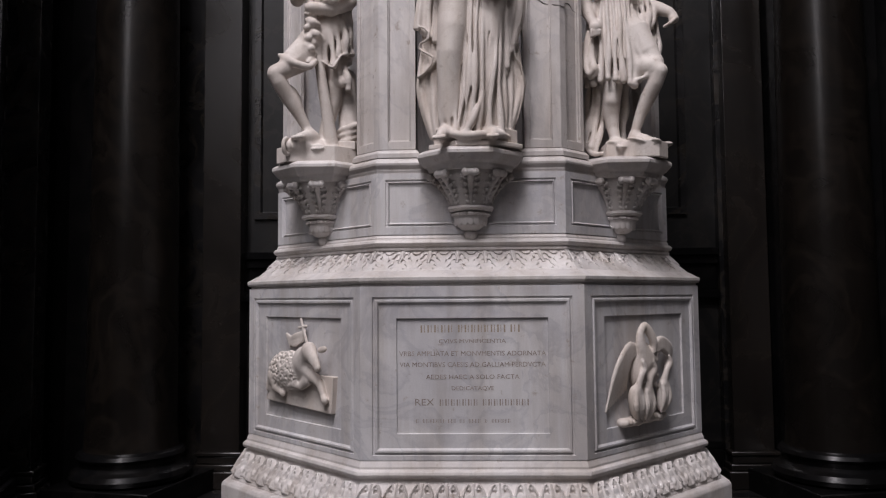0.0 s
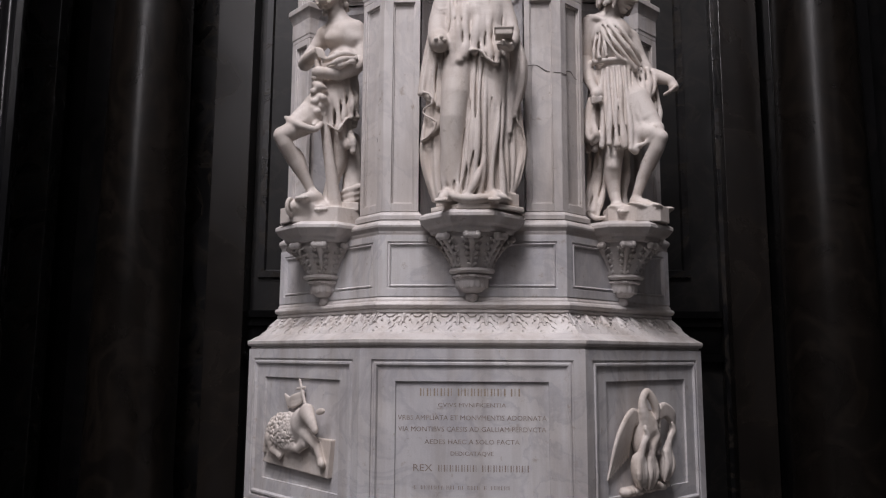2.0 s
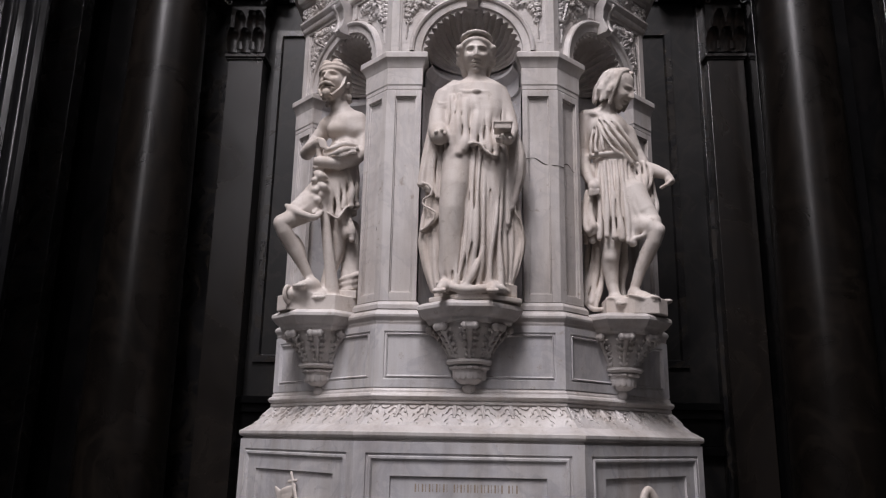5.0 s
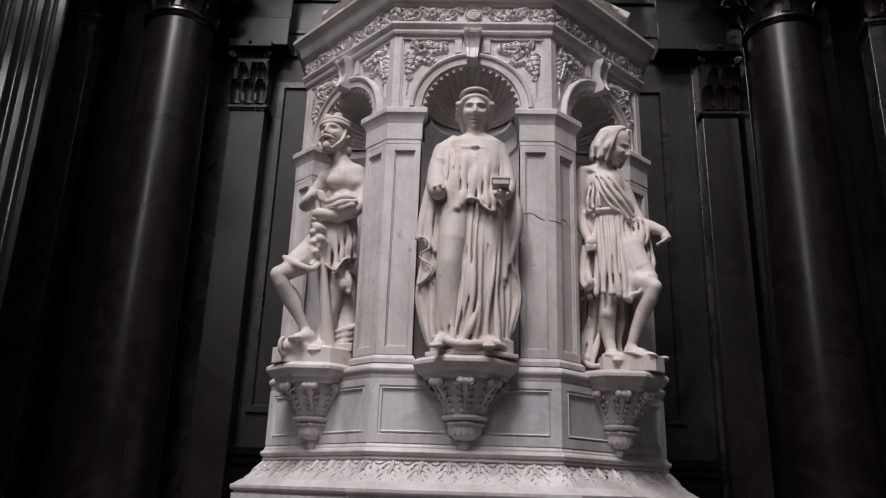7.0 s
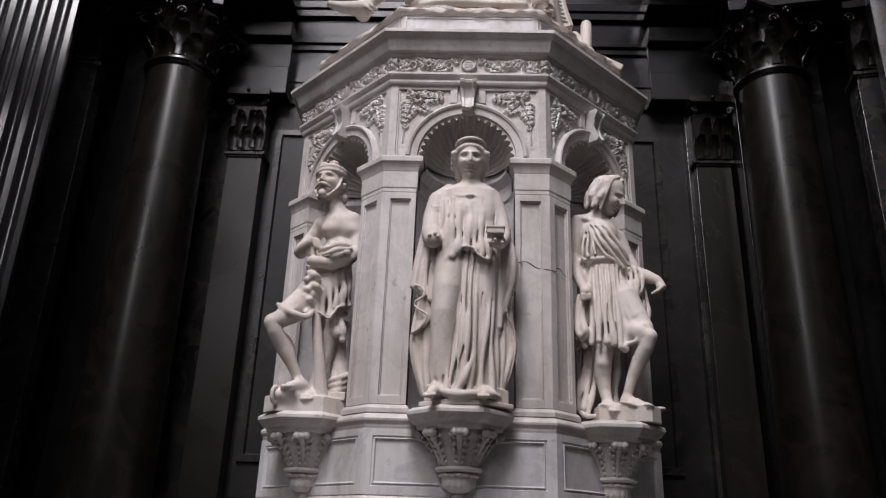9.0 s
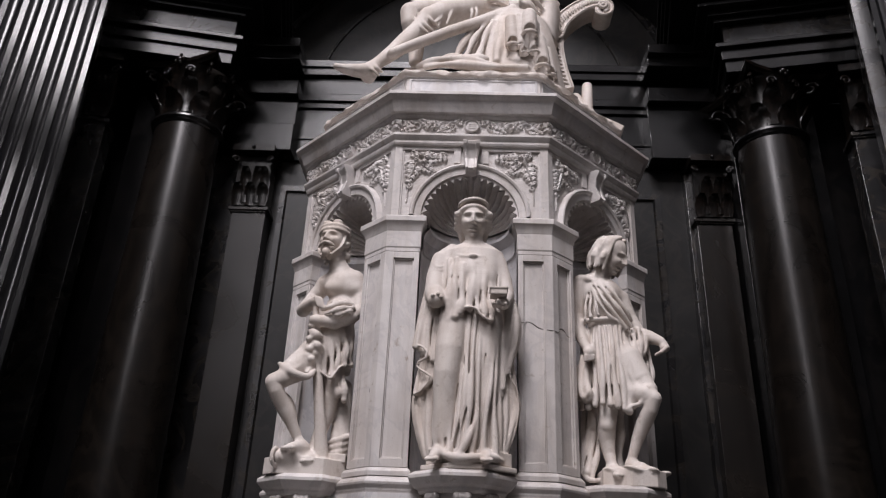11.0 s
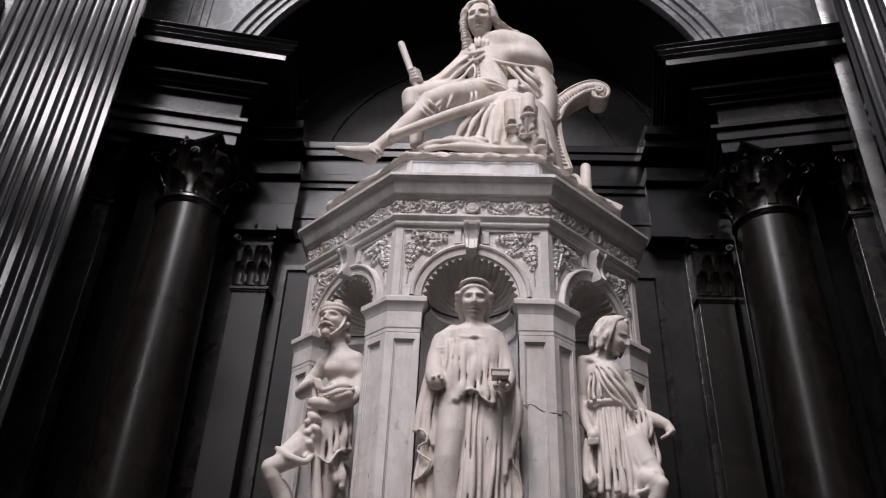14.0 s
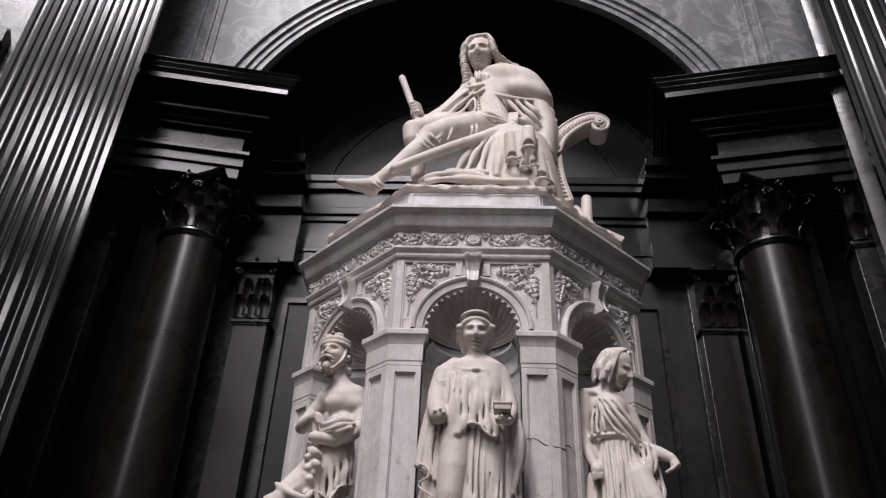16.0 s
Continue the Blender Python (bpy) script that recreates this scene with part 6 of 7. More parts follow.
    for pts in ([(-0.013, -0.180, 3.163, 0.01), (0.032, -0.220, 3.128, 0.026), (0.071, -0.200, 3.121, 0.01)], [(0.018, -0.200, 3.083, 0.01), (0.059, -0.220, 3.056, 0.022), (0.074, -0.180, 3.037, 0.01)], [(-0.008, -0.180, 3.104, 0.008), (-0.014, -0.200, 3.053, 0.02), (0.008, -0.190, 3.021, 0.01)]):
        bm.tube(pts)
    # apron falling in pleats with stepped hems
    bm.drape([(3.36, 0.105, 0.0, 0.112, 0.092), (3.2, 0.115, 0.0, 0.125, 0.1), (3.05, 0.12, 0.0, 0.12, 0.1), (2.95, 0.125, 0.01, 0.105, 0.09)], 7, 0.0, 5)
    pleat(bm, [[(0.055, -0.100, 3.230, 0.012), (0.082, -0.140, 3.068, 0.02), (0.097, -0.150, 2.909, 0.024)], [(0.097, -0.110, 3.220, 0.012), (0.128, -0.140, 3.069, 0.02), (0.143, -0.150, 2.892, 0.024)], [(0.139, -0.100, 3.214, 0.012), (0.164, -0.130, 3.073, 0.018), (0.171, -0.130, 2.935, 0.02)],
                [(0.177, -0.080, 3.233, 0.012), (0.205, -0.110, 3.099, 0.022), (0.214, -0.110, 2.971, 0.026)], [(0.207, -0.040, 3.237, 0.012), (0.227, -0.060, 3.098, 0.02), (0.234, -0.060, 2.987, 0.022)],
                [(0.143, -0.080, 3.015, 0.016), (0.165, -0.100, 2.864, 0.02), (0.181, -0.100, 2.786, 0.022)], [(0.189, -0.060, 3.023, 0.018), (0.207, -0.080, 2.871, 0.026), (0.222, -0.080, 2.764, 0.028)]])
    bm.tube([(0.061, -0.170, 2.920, 0.0050), (0.099, -0.180, 2.897, 0.0062), (0.143, -0.180, 2.870, 0.0062), (0.165, -0.165, 2.903, 0.0062), (0.192, -0.140, 2.954, 0.0062), (0.243, -0.070, 2.984, 0.0050)], 17)
    # cloth drawn over the raised thigh, rolled above the knee
    bm.limb([((0.090, -0.050, 3.136), 0.11), ((0.005, -0.120, 3.018), 0.095), ((-0.083, -0.190, 2.914), 0.07)])
    bm.tube([(-0.166, -0.200, 2.942, 0.012), (-0.119, -0.255, 2.905, 0.02), (-0.046, -0.280, 2.864, 0.022), (0.022, -0.260, 2.851, 0.02), (0.047, -0.200, 2.904, 0.014)], 15)
    pleat(bm, [[(0.041, -0.120, 3.141, 0.01), (-0.036, -0.190, 3.042, 0.014), (-0.122, -0.230, 2.948, 0.012)], [(0.061, -0.130, 3.089, 0.01), (0.000, -0.200, 2.974, 0.016), (-0.069, -0.260, 2.890, 0.012)], [(0.079, -0.130, 3.042, 0.01), (0.039, -0.180, 2.953, 0.014), (0.013, -0.230, 2.887, 0.01)]])
    # raised leg, foot on an overturned jar
    bm.limb([((-0.032, -0.160, 2.932), 0.07), ((-0.128, -0.235, 2.844), 0.056), ((-0.172, -0.250, 2.814), 0.05), ((-0.155, -0.245, 2.767), 0.046), ((-0.110, -0.200, 2.683), 0.045), ((-0.060, -0.175, 2.601), 0.036), ((-0.017, -0.150, 2.518), 0.028), ((0.003, -0.150, 2.485), 0.03)])
    bm.ball((-0.094, -0.165, 2.688), (0.045, 0.05, 0.095), Matrix.Rotation(radians(-24), 3, "Y"))
    bm.ball((-0.179, -0.255, 2.819), (0.036, 0.034, 0.042))
    foot(bm, (0.023, -0.140, 2.461), (-0.038, -0.240, 2.443), 1.1)
    bm.limb([((0.048, -0.120, 2.404), 0.045), ((-0.025, -0.160, 2.408), 0.062), ((-0.071, -0.190, 2.402), 0.05), ((-0.100, -0.210, 2.397), 0.036)])
    c = Vector((-0.116, -0.225, 2.394))
    bm.tube([(*(c + Vector((0.012 * math.cos(a), 0.03 * math.cos(a), 0.046 * math.sin(a)))), 0.012) for a in [2 * math.pi * i / 12 for i in range(13)]], 18)
    # standing leg
    bm.limb([((0.119, -0.030, 2.956), 0.078), ((0.127, -0.050, 2.805), 0.06), ((0.121, -0.040, 2.718), 0.058), ((0.098, -0.050, 2.591), 0.042), ((0.070, -0.070, 2.475), 0.032), ((0.070, -0.070, 2.441), 0.036)])
    foot(bm, (0.078, -0.070, 2.421), (0.063, -0.190, 2.385), 1.0)
    # stump with wrapped bands
    bm.limb([((0.193, 0.040, 2.867), 0.055), ((0.201, 0.030, 2.683), 0.056), ((0.213, 0.000, 2.430), 0.064)])
    for z in (612, 622, 632, 643):
        dz = (627 - z) * 0.0036
        bm.tube([tuple(Vector((0.146, -0.010, 2.475)) + Vector((0, 0, dz - 0.012))) + (0.014,), tuple(Vector((0.218, -0.075, 2.472)) + Vector((0, 0, dz))) + (0.021,), tuple(Vector((0.269, -0.010, 2.499)) + Vector((0, 0, dz + 0.008))) + (0.014,)], 8)
    bm.block(0.08, 0.27, -0.12, 0.12, 2.39, 2.44)
    at = head(bm, (0.046, -0.045, 3.822), tilt=-0.1, yaw=-0.3, k=1.08, beard=True)
    hair(bm, at, 1.0, rng, 80, lambda g: (g.uniform(-0.08, 0.08), g.uniform(0.02, 0.1), g.uniform(-0.09, 0.05)), 0.018)
    for r, z, th in ((0.086, 0.062, 0.015), (0.084, 0.088, 0.017)):
        bm.tube([(*at(r * math.cos(a), 0.01 - r * math.sin(a), z), th) for a in [2 * math.pi * i / 14 for i in range(15)]], 20)
    bm.ball(at(0, 0.015, 0.09), (0.08, 0.088, 0.05))
    for s in (-1, 1):
        bm.ball(at(s * 0.034, -0.04, 0.12), (0.034, 0.03, 0.022))
        bm.tube([(*at(s * 0.08, 0.0, 0.05), 0.008), (*at(s * 0.078, -0.025, -0.04), 0.009), (*at(s * 0.035, -0.06, -0.115), 0.01)], 8)
    finish("worker_statue", bm, toward(-0.936, -0.95), "bare-chested marble figure leaning on a staff, foot on jar")


def youth():
    bm = Clay((-0.34, -0.36, 2.29), (0.38, 0.2, 4.0), 0.0043)
    bm.prism([(-0.17, -0.14), (-0.02, -0.22), (0.12, -0.21), (0.19, -0.13), (0.17, 0.1), (-0.18, 0.12)], 2.305, 2.4)
    rng = random.Random(12)
    for j in range(18):
        bm.ball((rng.uniform(-0.13, 0.2), rng.uniform(-0.19, 0.0), 2.4), (rng.uniform(0.03, 0.07), 0.05, 0.016), Matrix.Rotation(rng.uniform(-0.3, 0.3), 3, "Y"))
    # bodice under a slanting mantle
    bm.ball((-0.098, 0.000, 3.521), (0.13, 0.1, 0.12), Matrix.Rotation(0.15, 3, "Y"))
    bm.ball((-0.088, 0.000, 3.384), (0.125, 0.1, 0.1))
    pleat(bm, [[(-0.152, -0.040, 3.617, 0.012), (-0.096, -0.105, 3.505, 0.018), (-0.023, -0.110, 3.397, 0.02), (0.058, -0.070, 3.293, 0.016)], [(-0.164, -0.060, 3.585, 0.01), (-0.120, -0.115, 3.469, 0.015), (-0.058, -0.125, 3.368, 0.016), (0.023, -0.100, 3.266, 0.014)],
                [(-0.166, -0.070, 3.565, 0.01), (-0.142, -0.115, 3.446, 0.014), (-0.098, -0.125, 3.352, 0.015), (-0.042, -0.120, 3.310, 0.012)], [(-0.167, -0.070, 3.549, 0.009), (-0.163, -0.110, 3.432, 0.013), (-0.146, -0.120, 3.345, 0.014)],
                [(-0.176, -0.060, 3.545, 0.008), (-0.189, -0.100, 3.428, 0.012), (-0.194, -0.110, 3.333, 0.013)], [(-0.121, -0.030, 3.630, 0.01), (-0.056, -0.090, 3.527, 0.016), (0.011, -0.090, 3.429, 0.018), (0.064, -0.050, 3.338, 0.014)],
                [(-0.192, -0.040, 3.522, 0.008), (-0.215, -0.080, 3.408, 0.012), (-0.225, -0.080, 3.328, 0.012)]])
    bm.tube([(-0.236, -0.010, 3.323, 0.012), (-0.216, -0.070, 3.317, 0.014), (-0.144, -0.105, 3.320, 0.015), (-0.061, -0.110, 3.317, 0.016), (0.004, -0.090, 3.284, 0.016), (0.055, -0.040, 3.243, 0.014)], 15)
    bm.tube([(-0.255, 0.000, 3.632, 0.012), (-0.212, -0.050, 3.620, 0.014), (-0.156, -0.060, 3.593, 0.012)], 8)
    # skirt in long pleats
    bm.drape([(3.33, -0.07, 0.0, 0.125, 0.1), (3.2, -0.07, -0.01, 0.135, 0.11), (3.05, -0.055, -0.02, 0.15, 0.12), (2.9, -0.04, -0.02, 0.165, 0.13)], 9, 0.0, 23)
    skirt = []
    for x0, x1, y1, d, w in ((1036, 1034, 546, 0.0, 0.022), (1044, 1044, 546, -0.05, 0.022), (1053, 1055, 545, -0.09, 0.02), (1062, 1066, 543, -0.12, 0.024), (1071, 1077, 546, -0.13, 0.02), (1080, 1088, 549, -0.14, 0.024), (1088, 1099, 553, -0.135, 0.022), (1096, 1108, 555, -0.12, 0.024), (1103, 1117, 546, -0.1, 0.022)):
        e0, e1 = Vector((-0.107, 0, 3.271)) + Vector(((x0 - 1071) * 0.0036, 0, 0)), Vector((-0.110, 0, 2.770)) + Vector(((x1 - 1077) * 0.0036, 0, (546 - y1) * 0.0036))
        mid = e0.lerp(e1, 0.5)
        skirt.append([(e0.x, d * 0.75 - 0.01, e0.z, w * 0.45), (mid.x + 0.006 * math.sin(x0), d * 0.95 - 0.02, mid.z, w * 0.8), (e1.x, d - 0.035, e1.z, w)])
    pleat(bm, skirt)
    bm.limb([((0.022, -0.060, 3.065), 0.1), ((0.081, -0.110, 2.942), 0.075), ((0.123, -0.150, 2.872), 0.05)])
    pleat(bm, [[(0.022, -0.090, 3.202, 0.01), (0.050, -0.140, 3.004, 0.016), (0.115, -0.180, 2.860, 0.014)], [(0.004, -0.100, 3.162, 0.01), (0.023, -0.150, 2.965, 0.016), (0.069, -0.170, 2.820, 0.016)], [(0.043, -0.060, 3.232, 0.01), (0.091, -0.090, 3.057, 0.014), (0.150, -0.150, 2.883, 0.012)]])
    bm.tube([(-0.022, -0.170, 2.735, 0.01), (0.013, -0.170, 2.763, 0.012), (0.051, -0.180, 2.775, 0.012), (0.104, -0.190, 2.812, 0.012), (0.157, -0.160, 2.863, 0.01)], 13)
    # bare arm hanging
    bm.limb([((-0.144, 0.010, 3.623), 0.05), ((-0.227, 0.000, 3.601), 0.056), ((-0.251, 0.000, 3.506), 0.052), ((-0.262, 0.000, 3.373), 0.043), ((-0.258, -0.030, 3.262), 0.042), ((-0.236, -0.080, 3.163), 0.03), ((-0.220, -0.100, 3.123), 0.027)])
    bm.ball((-0.217, -0.120, 3.095), (0.034, 0.034, 0.036))
    for j in range(4):
        bm.limb([(Vector((-0.240, -0.135, 3.071)) + Vector((0.016 * j, -0.004, 0)), 0.011), (Vector((-0.242, -0.140, 3.040)) + Vector((0.016 * j, 0.004, 0.004 * j)), 0.01)])
    # cloth bunched below that hand
    for pts in ([(-0.252, -0.080, 3.081, 0.012), (-0.269, -0.080, 2.961, 0.022), (-0.268, -0.100, 2.865, 0.026), (-0.252, -0.120, 2.811, 0.02)], [(-0.228, -0.100, 3.061, 0.01), (-0.239, -0.100, 2.937, 0.02), (-0.232, -0.130, 2.851, 0.024), (-0.219, -0.130, 2.830, 0.014)], [(-0.274, -0.030, 3.030, 0.012), (-0.285, -0.040, 2.917, 0.02), (-0.277, -0.060, 2.833, 0.02)]):
        bm.tube(pts)
    bm.tube([(-0.289, -0.050, 2.843, 0.01), (-0.275, -0.100, 2.865, 0.012), (-0.260, -0.130, 2.815, 0.013), (-0.227, -0.140, 2.848, 0.013), (-0.220, -0.130, 2.809, 0.01), (-0.251, -0.110, 2.793, 0.01)], 15)
    # cloaked arm held out, hand drooping
    bm.limb([((0.021, 0.020, 3.504), 0.06), ((0.068, 0.030, 3.380), 0.055), ((0.119, 0.020, 3.273), 0.05), ((0.186, -0.020, 3.238), 0.042), ((0.238, -0.060, 3.203), 0.03), ((0.255, -0.070, 3.178), 0.026)])
    bm.ball((0.258, -0.080, 3.152), (0.03, 0.03, 0.026))
    for j in range(4):
        bm.limb([(Vector((0.262, -0.090, 3.149)) + Vector((0, 0.018 * j - 0.02, 0)), 0.012), (Vector((0.223, -0.100, 3.115)) + Vector((-0.006 * j, 0.018 * j - 0.02, -0.002)), 0.01)])
    pleat(bm, [[(0.073, -0.030, 3.292, 0.012), (0.080, -0.070, 3.173, 0.02), (0.063, -0.090, 3.038, 0.02)], [(0.109, -0.030, 3.286, 0.014), (0.115, -0.070, 3.174, 0.022), (0.084, -0.090, 3.057, 0.018)], [(0.146, -0.020, 3.275, 0.014), (0.148, -0.050, 3.182, 0.02), (0.111, -0.070, 3.093, 0.014)], [(0.171, 0.000, 3.199, 0.012), (0.181, 0.000, 3.050, 0.02), (0.181, -0.030, 2.932, 0.016)], [(0.144, 0.000, 3.161, 0.014), (0.148, -0.020, 3.043, 0.022), (0.155, -0.050, 2.918, 0.016)]])
    # cloak hanging behind the legs
    pleat(bm, [[(-0.192, 0.050, 2.799, 0.02), (-0.221, 0.030, 2.615, 0.024), (-0.265, 0.000, 2.418, 0.026)], [(-0.164, 0.050, 2.800, 0.018), (-0.188, 0.020, 2.614, 0.022), (-0.243, -0.030, 2.397, 0.026)], [(-0.225, 0.060, 2.801, 0.02), (-0.245, 0.050, 2.619, 0.02), (-0.267, 0.030, 2.440, 0.02)], [(-0.135, 0.060, 2.767, 0.02), (-0.171, 0.010, 2.543, 0.02), (-0.212, -0.040, 2.369, 0.022)], [(-0.010, 0.050, 2.786, 0.03), (-0.024, 0.050, 2.625, 0.03), (-0.042, 0.030, 2.447, 0.03)]])
    bm.tube([(-0.274, -0.010, 2.399, 0.012), (-0.236, -0.060, 2.352, 0.014), (-0.182, -0.060, 2.353, 0.012)], 8)
    # legs
    bm.limb([((-0.099, -0.030, 2.853), 0.07), ((-0.113, -0.060, 2.721), 0.057), ((-0.119, -0.065, 2.660), 0.052), ((-0.120, -0.040, 2.596), 0.051), ((-0.110, -0.040, 2.507), 0.036), ((-0.101, -0.050, 2.451), 0.031), ((-0.098, -0.050, 2.431), 0.034)])
    bm.ball((-0.121, -0.095, 2.667), (0.034, 0.028, 0.036))
    foot(bm, (-0.099, -0.050, 2.414), (-0.085, -0.180, 2.370), 1.05)
    bm.limb([((0.023, -0.080, 2.871), 0.075), ((0.103, -0.170, 2.838), 0.056), ((0.133, -0.190, 2.806), 0.048), ((0.117, -0.175, 2.744), 0.045), ((0.083, -0.130, 2.671), 0.045), ((0.045, -0.100, 2.581), 0.034), ((0.015, -0.080, 2.483), 0.027), ((0.007, -0.080, 2.449), 0.031)])
    bm.ball((0.141, -0.200, 2.807), (0.034, 0.03, 0.036))
    foot(bm, (0.012, -0.070, 2.437), (0.099, -0.170, 2.390), 1.1)
    # bowed head, thick falling hair
    bm.limb([((-0.124, 0.000, 3.619), 0.066), ((-0.081, -0.020, 3.683), 0.054), ((-0.045, -0.030, 3.728), 0.05)])
    at = head(bm, (-0.024, -0.045, 3.766), tilt=0.42, yaw=0.95, k=1.02)
    bm.ball(at(0, 0.025, 0.05), (0.094, 0.104, 0.086))
    for i in range(25):
        a = math.pi * i / 24 * 1.3 - 0.15 * math.pi
        x, y = 0.1 * math.cos(a), 0.026 + 0.102 * math.sin(a)
        q = 0.62 + 0.3 * (i % 2)
        w = 0.01 * math.sin(i * 1.7)
        bm.tube([(*at(x * 0.3, y * 0.35 - 0.02, 0.137), 0.009), (*at(x * 0.9, y * 0.9, 0.098), 0.015 * q), (*at(x * 1.07 + w, y * 1.05, 0.03), 0.019 * q), (*at(x * 1.14 - w, y * 1.1, -0.03), 0.02 * q), (*at(x * 1.04 + w, y * 1.02, -0.085 + 0.018 * math.sin(i * 2)), 0.012)], 10)
    finish("youth_statue", bm, toward(0.98, -0.95), "young marble figure in a belted tunic, head bowed")


def seated_ruler():
    bm = Clay((-1.08, -1.3, 5.06), (0.82, 0.15, 7.36), 0.0068)
    # robe over the seat: broad and quiet in front, gathered at its near edge
    bm.drape([(6.1, 0.3, -0.5, 0.3, 0.25), (5.9, 0.3, -0.6, 0.33, 0.36), (5.6, 0.3, -0.68, 0.37, 0.39), (5.3, 0.29, -0.7, 0.42, 0.4), (5.12, 0.27, -0.7, 0.47, 0.42)], 0, 0.0, 31)
    bm.block(0.0, 0.62, -0.5, 0.1, 5.08, 5.95)
    pleat(bm, [[(0.042, -0.950, 5.772, 0.02), (-0.044, -1.000, 5.576, 0.032), (-0.143, -1.040, 5.341, 0.03)], [(0.087, -0.970, 5.743, 0.018), (0.000, -1.030, 5.529, 0.026), (-0.074, -1.060, 5.315, 0.026)], [(0.140, -0.980, 5.753, 0.02), (0.069, -1.040, 5.511, 0.028), (0.024, -1.080, 5.290, 0.03)], [(0.221, -0.980, 5.772, 0.024), (0.190, -1.050, 5.515, 0.034), (0.171, -1.090, 5.285, 0.036)], [(0.301, -0.980, 5.756, 0.02), (0.311, -1.050, 5.495, 0.03), (0.319, -1.080, 5.285, 0.034)]])
    pleat(bm, [[(-0.409, -1.080, 5.229, 0.014), (-0.291, -1.120, 5.247, 0.024), (-0.165, -1.130, 5.258, 0.026), (0.003, -1.130, 5.239, 0.024), (0.170, -1.120, 5.218, 0.018)], [(-0.352, -1.110, 5.196, 0.014), (-0.204, -1.150, 5.193, 0.022), (-0.038, -1.150, 5.186, 0.024), (0.169, -1.140, 5.187, 0.022), (0.379, -1.100, 5.217, 0.018)], [(-0.253, -1.060, 5.317, 0.016), (-0.103, -1.090, 5.307, 0.026), (0.087, -1.100, 5.286, 0.024)]], 1.25, 0.003)
    # hanging rolls of cloth, open at their lower ends
    for x0, y0, x1, y1, d, r in ((906, 232, 908, 272, -1.0, 0.055), (918, 228, 921, 280, -1.02, 0.03), (934, 228, 934, 254, -1.03, 0.062), (930, 255, 926, 288, -1.0, 0.036), (944, 236, 942, 282, -0.98, 0.04), (950, 260, 955, 300, -0.95, 0.06), (962, 270, 968, 306, -0.88, 0.055)):
        p, q = Vector((0.384, -1.12, 5.493)) + Vector(((x0 - 930) * 0.00465, d + 1.0, (260 - y0) * 0.0052)), Vector((0.384, -1.12, 5.493)) + Vector(((x1 - 930) * 0.00465, d + 1.0, (260 - y1) * 0.0052))
        bm.chain([(p.x, p.y + 0.06, p.z + 0.05, r * 0.6), (p.x, p.y, p.z, r * 0.9), (q.x, q.y, q.z, r)], 0.008)
        bm.ball((q.x, q.y - 0.02, q.z - r * 0.9), (r * 1.02, r * 0.9, r * 0.42), None, 0.006)
        bm.chain([(q.x, q.y - 0.01, q.z - r * 1.6, r * 0.62), (q.x, q.y - 0.03, q.z - r * 0.2, r * 0.62)], 0.005, True)
    # trunk in a buttoned coat, belt and sash
    bm.drape([(6.86, 0.1, -0.48, 0.12, 0.11), (6.75, 0.1, -0.48, 0.19, 0.15), (6.6, 0.1, -0.5, 0.19, 0.17), (6.42, 0.12, -0.53, 0.17, 0.16), (6.26, 0.14, -0.55, 0.19, 0.18), (6.08, 0.16, -0.56, 0.22, 0.2)], 0, 0.0, 33)
    for j in range(7):
        bm.ball(Vector((0.019, -0.660, 6.539)) + Vector((0.004 * j, -0.012 * j, -0.048 * j)), 0.012)
    bm.tube([(-0.065, -0.660, 6.276, 0.014), (0.031, -0.750, 6.232, 0.02), (0.137, -0.760, 6.205, 0.02), (0.260, -0.680, 6.204, 0.016)], 12)
    bm.tube([(-0.030, -0.700, 6.187, 0.012), (0.065, -0.780, 6.160, 0.018), (0.174, -0.780, 6.136, 0.018), (0.282, -0.700, 6.147, 0.014)], 12)
    for pts in ([(-0.020, -0.640, 6.544, 0.01), (0.001, -0.690, 6.374, 0.013), (-0.017, -0.700, 6.259, 0.01)], [(0.079, -0.660, 6.492, 0.01), (0.128, -0.700, 6.340, 0.014), (0.148, -0.710, 6.252, 0.01)], [(0.139, -0.640, 6.546, 0.01), (0.207, -0.680, 6.373, 0.014), (0.246, -0.670, 6.265, 0.01)]):
        bm.tube(pts)
    # fur cape over the shoulders, its edge thick and rough
    bm.ball((0.321, -0.460, 6.847), (0.25, 0.2, 0.165), Matrix.Rotation(0.35, 3, "Y"), 0.09)
    bm.ball((0.460, -0.400, 6.822), (0.2, 0.22, 0.145), Matrix.Rotation(0.45, 3, "Y"), 0.09)
    bm.ball((0.411, -0.480, 6.664), (0.21, 0.19, 0.12), Matrix.Rotation(0.2, 3, "Y"), 0.09)
    bm.ball((0.552, -0.380, 6.678), (0.16, 0.2, 0.14), None, 0.09)
    bm.ball((0.196, -0.480, 6.905), (0.16, 0.14, 0.1), None, 0.08)
    bm.tube([(0.129, -0.650, 6.564, 0.014), (0.262, -0.680, 6.488, 0.02), (0.412, -0.650, 6.479, 0.022), (0.571, -0.540, 6.567, 0.022), (0.690, -0.400, 6.675, 0.018)], 15)
    bm.limb([((-0.034, -0.520, 6.804), 0.06), ((-0.083, -0.580, 6.686), 0.055)])
    bm.tube([(-0.103, -0.620, 6.653, 0.014), (-0.022, -0.670, 6.611, 0.02), (0.063, -0.660, 6.650, 0.016)], 10)
    bm.tube([(-0.071, -0.620, 6.591, 0.012), (-0.001, -0.680, 6.519, 0.018), (0.068, -0.680, 6.574, 0.014)], 10)
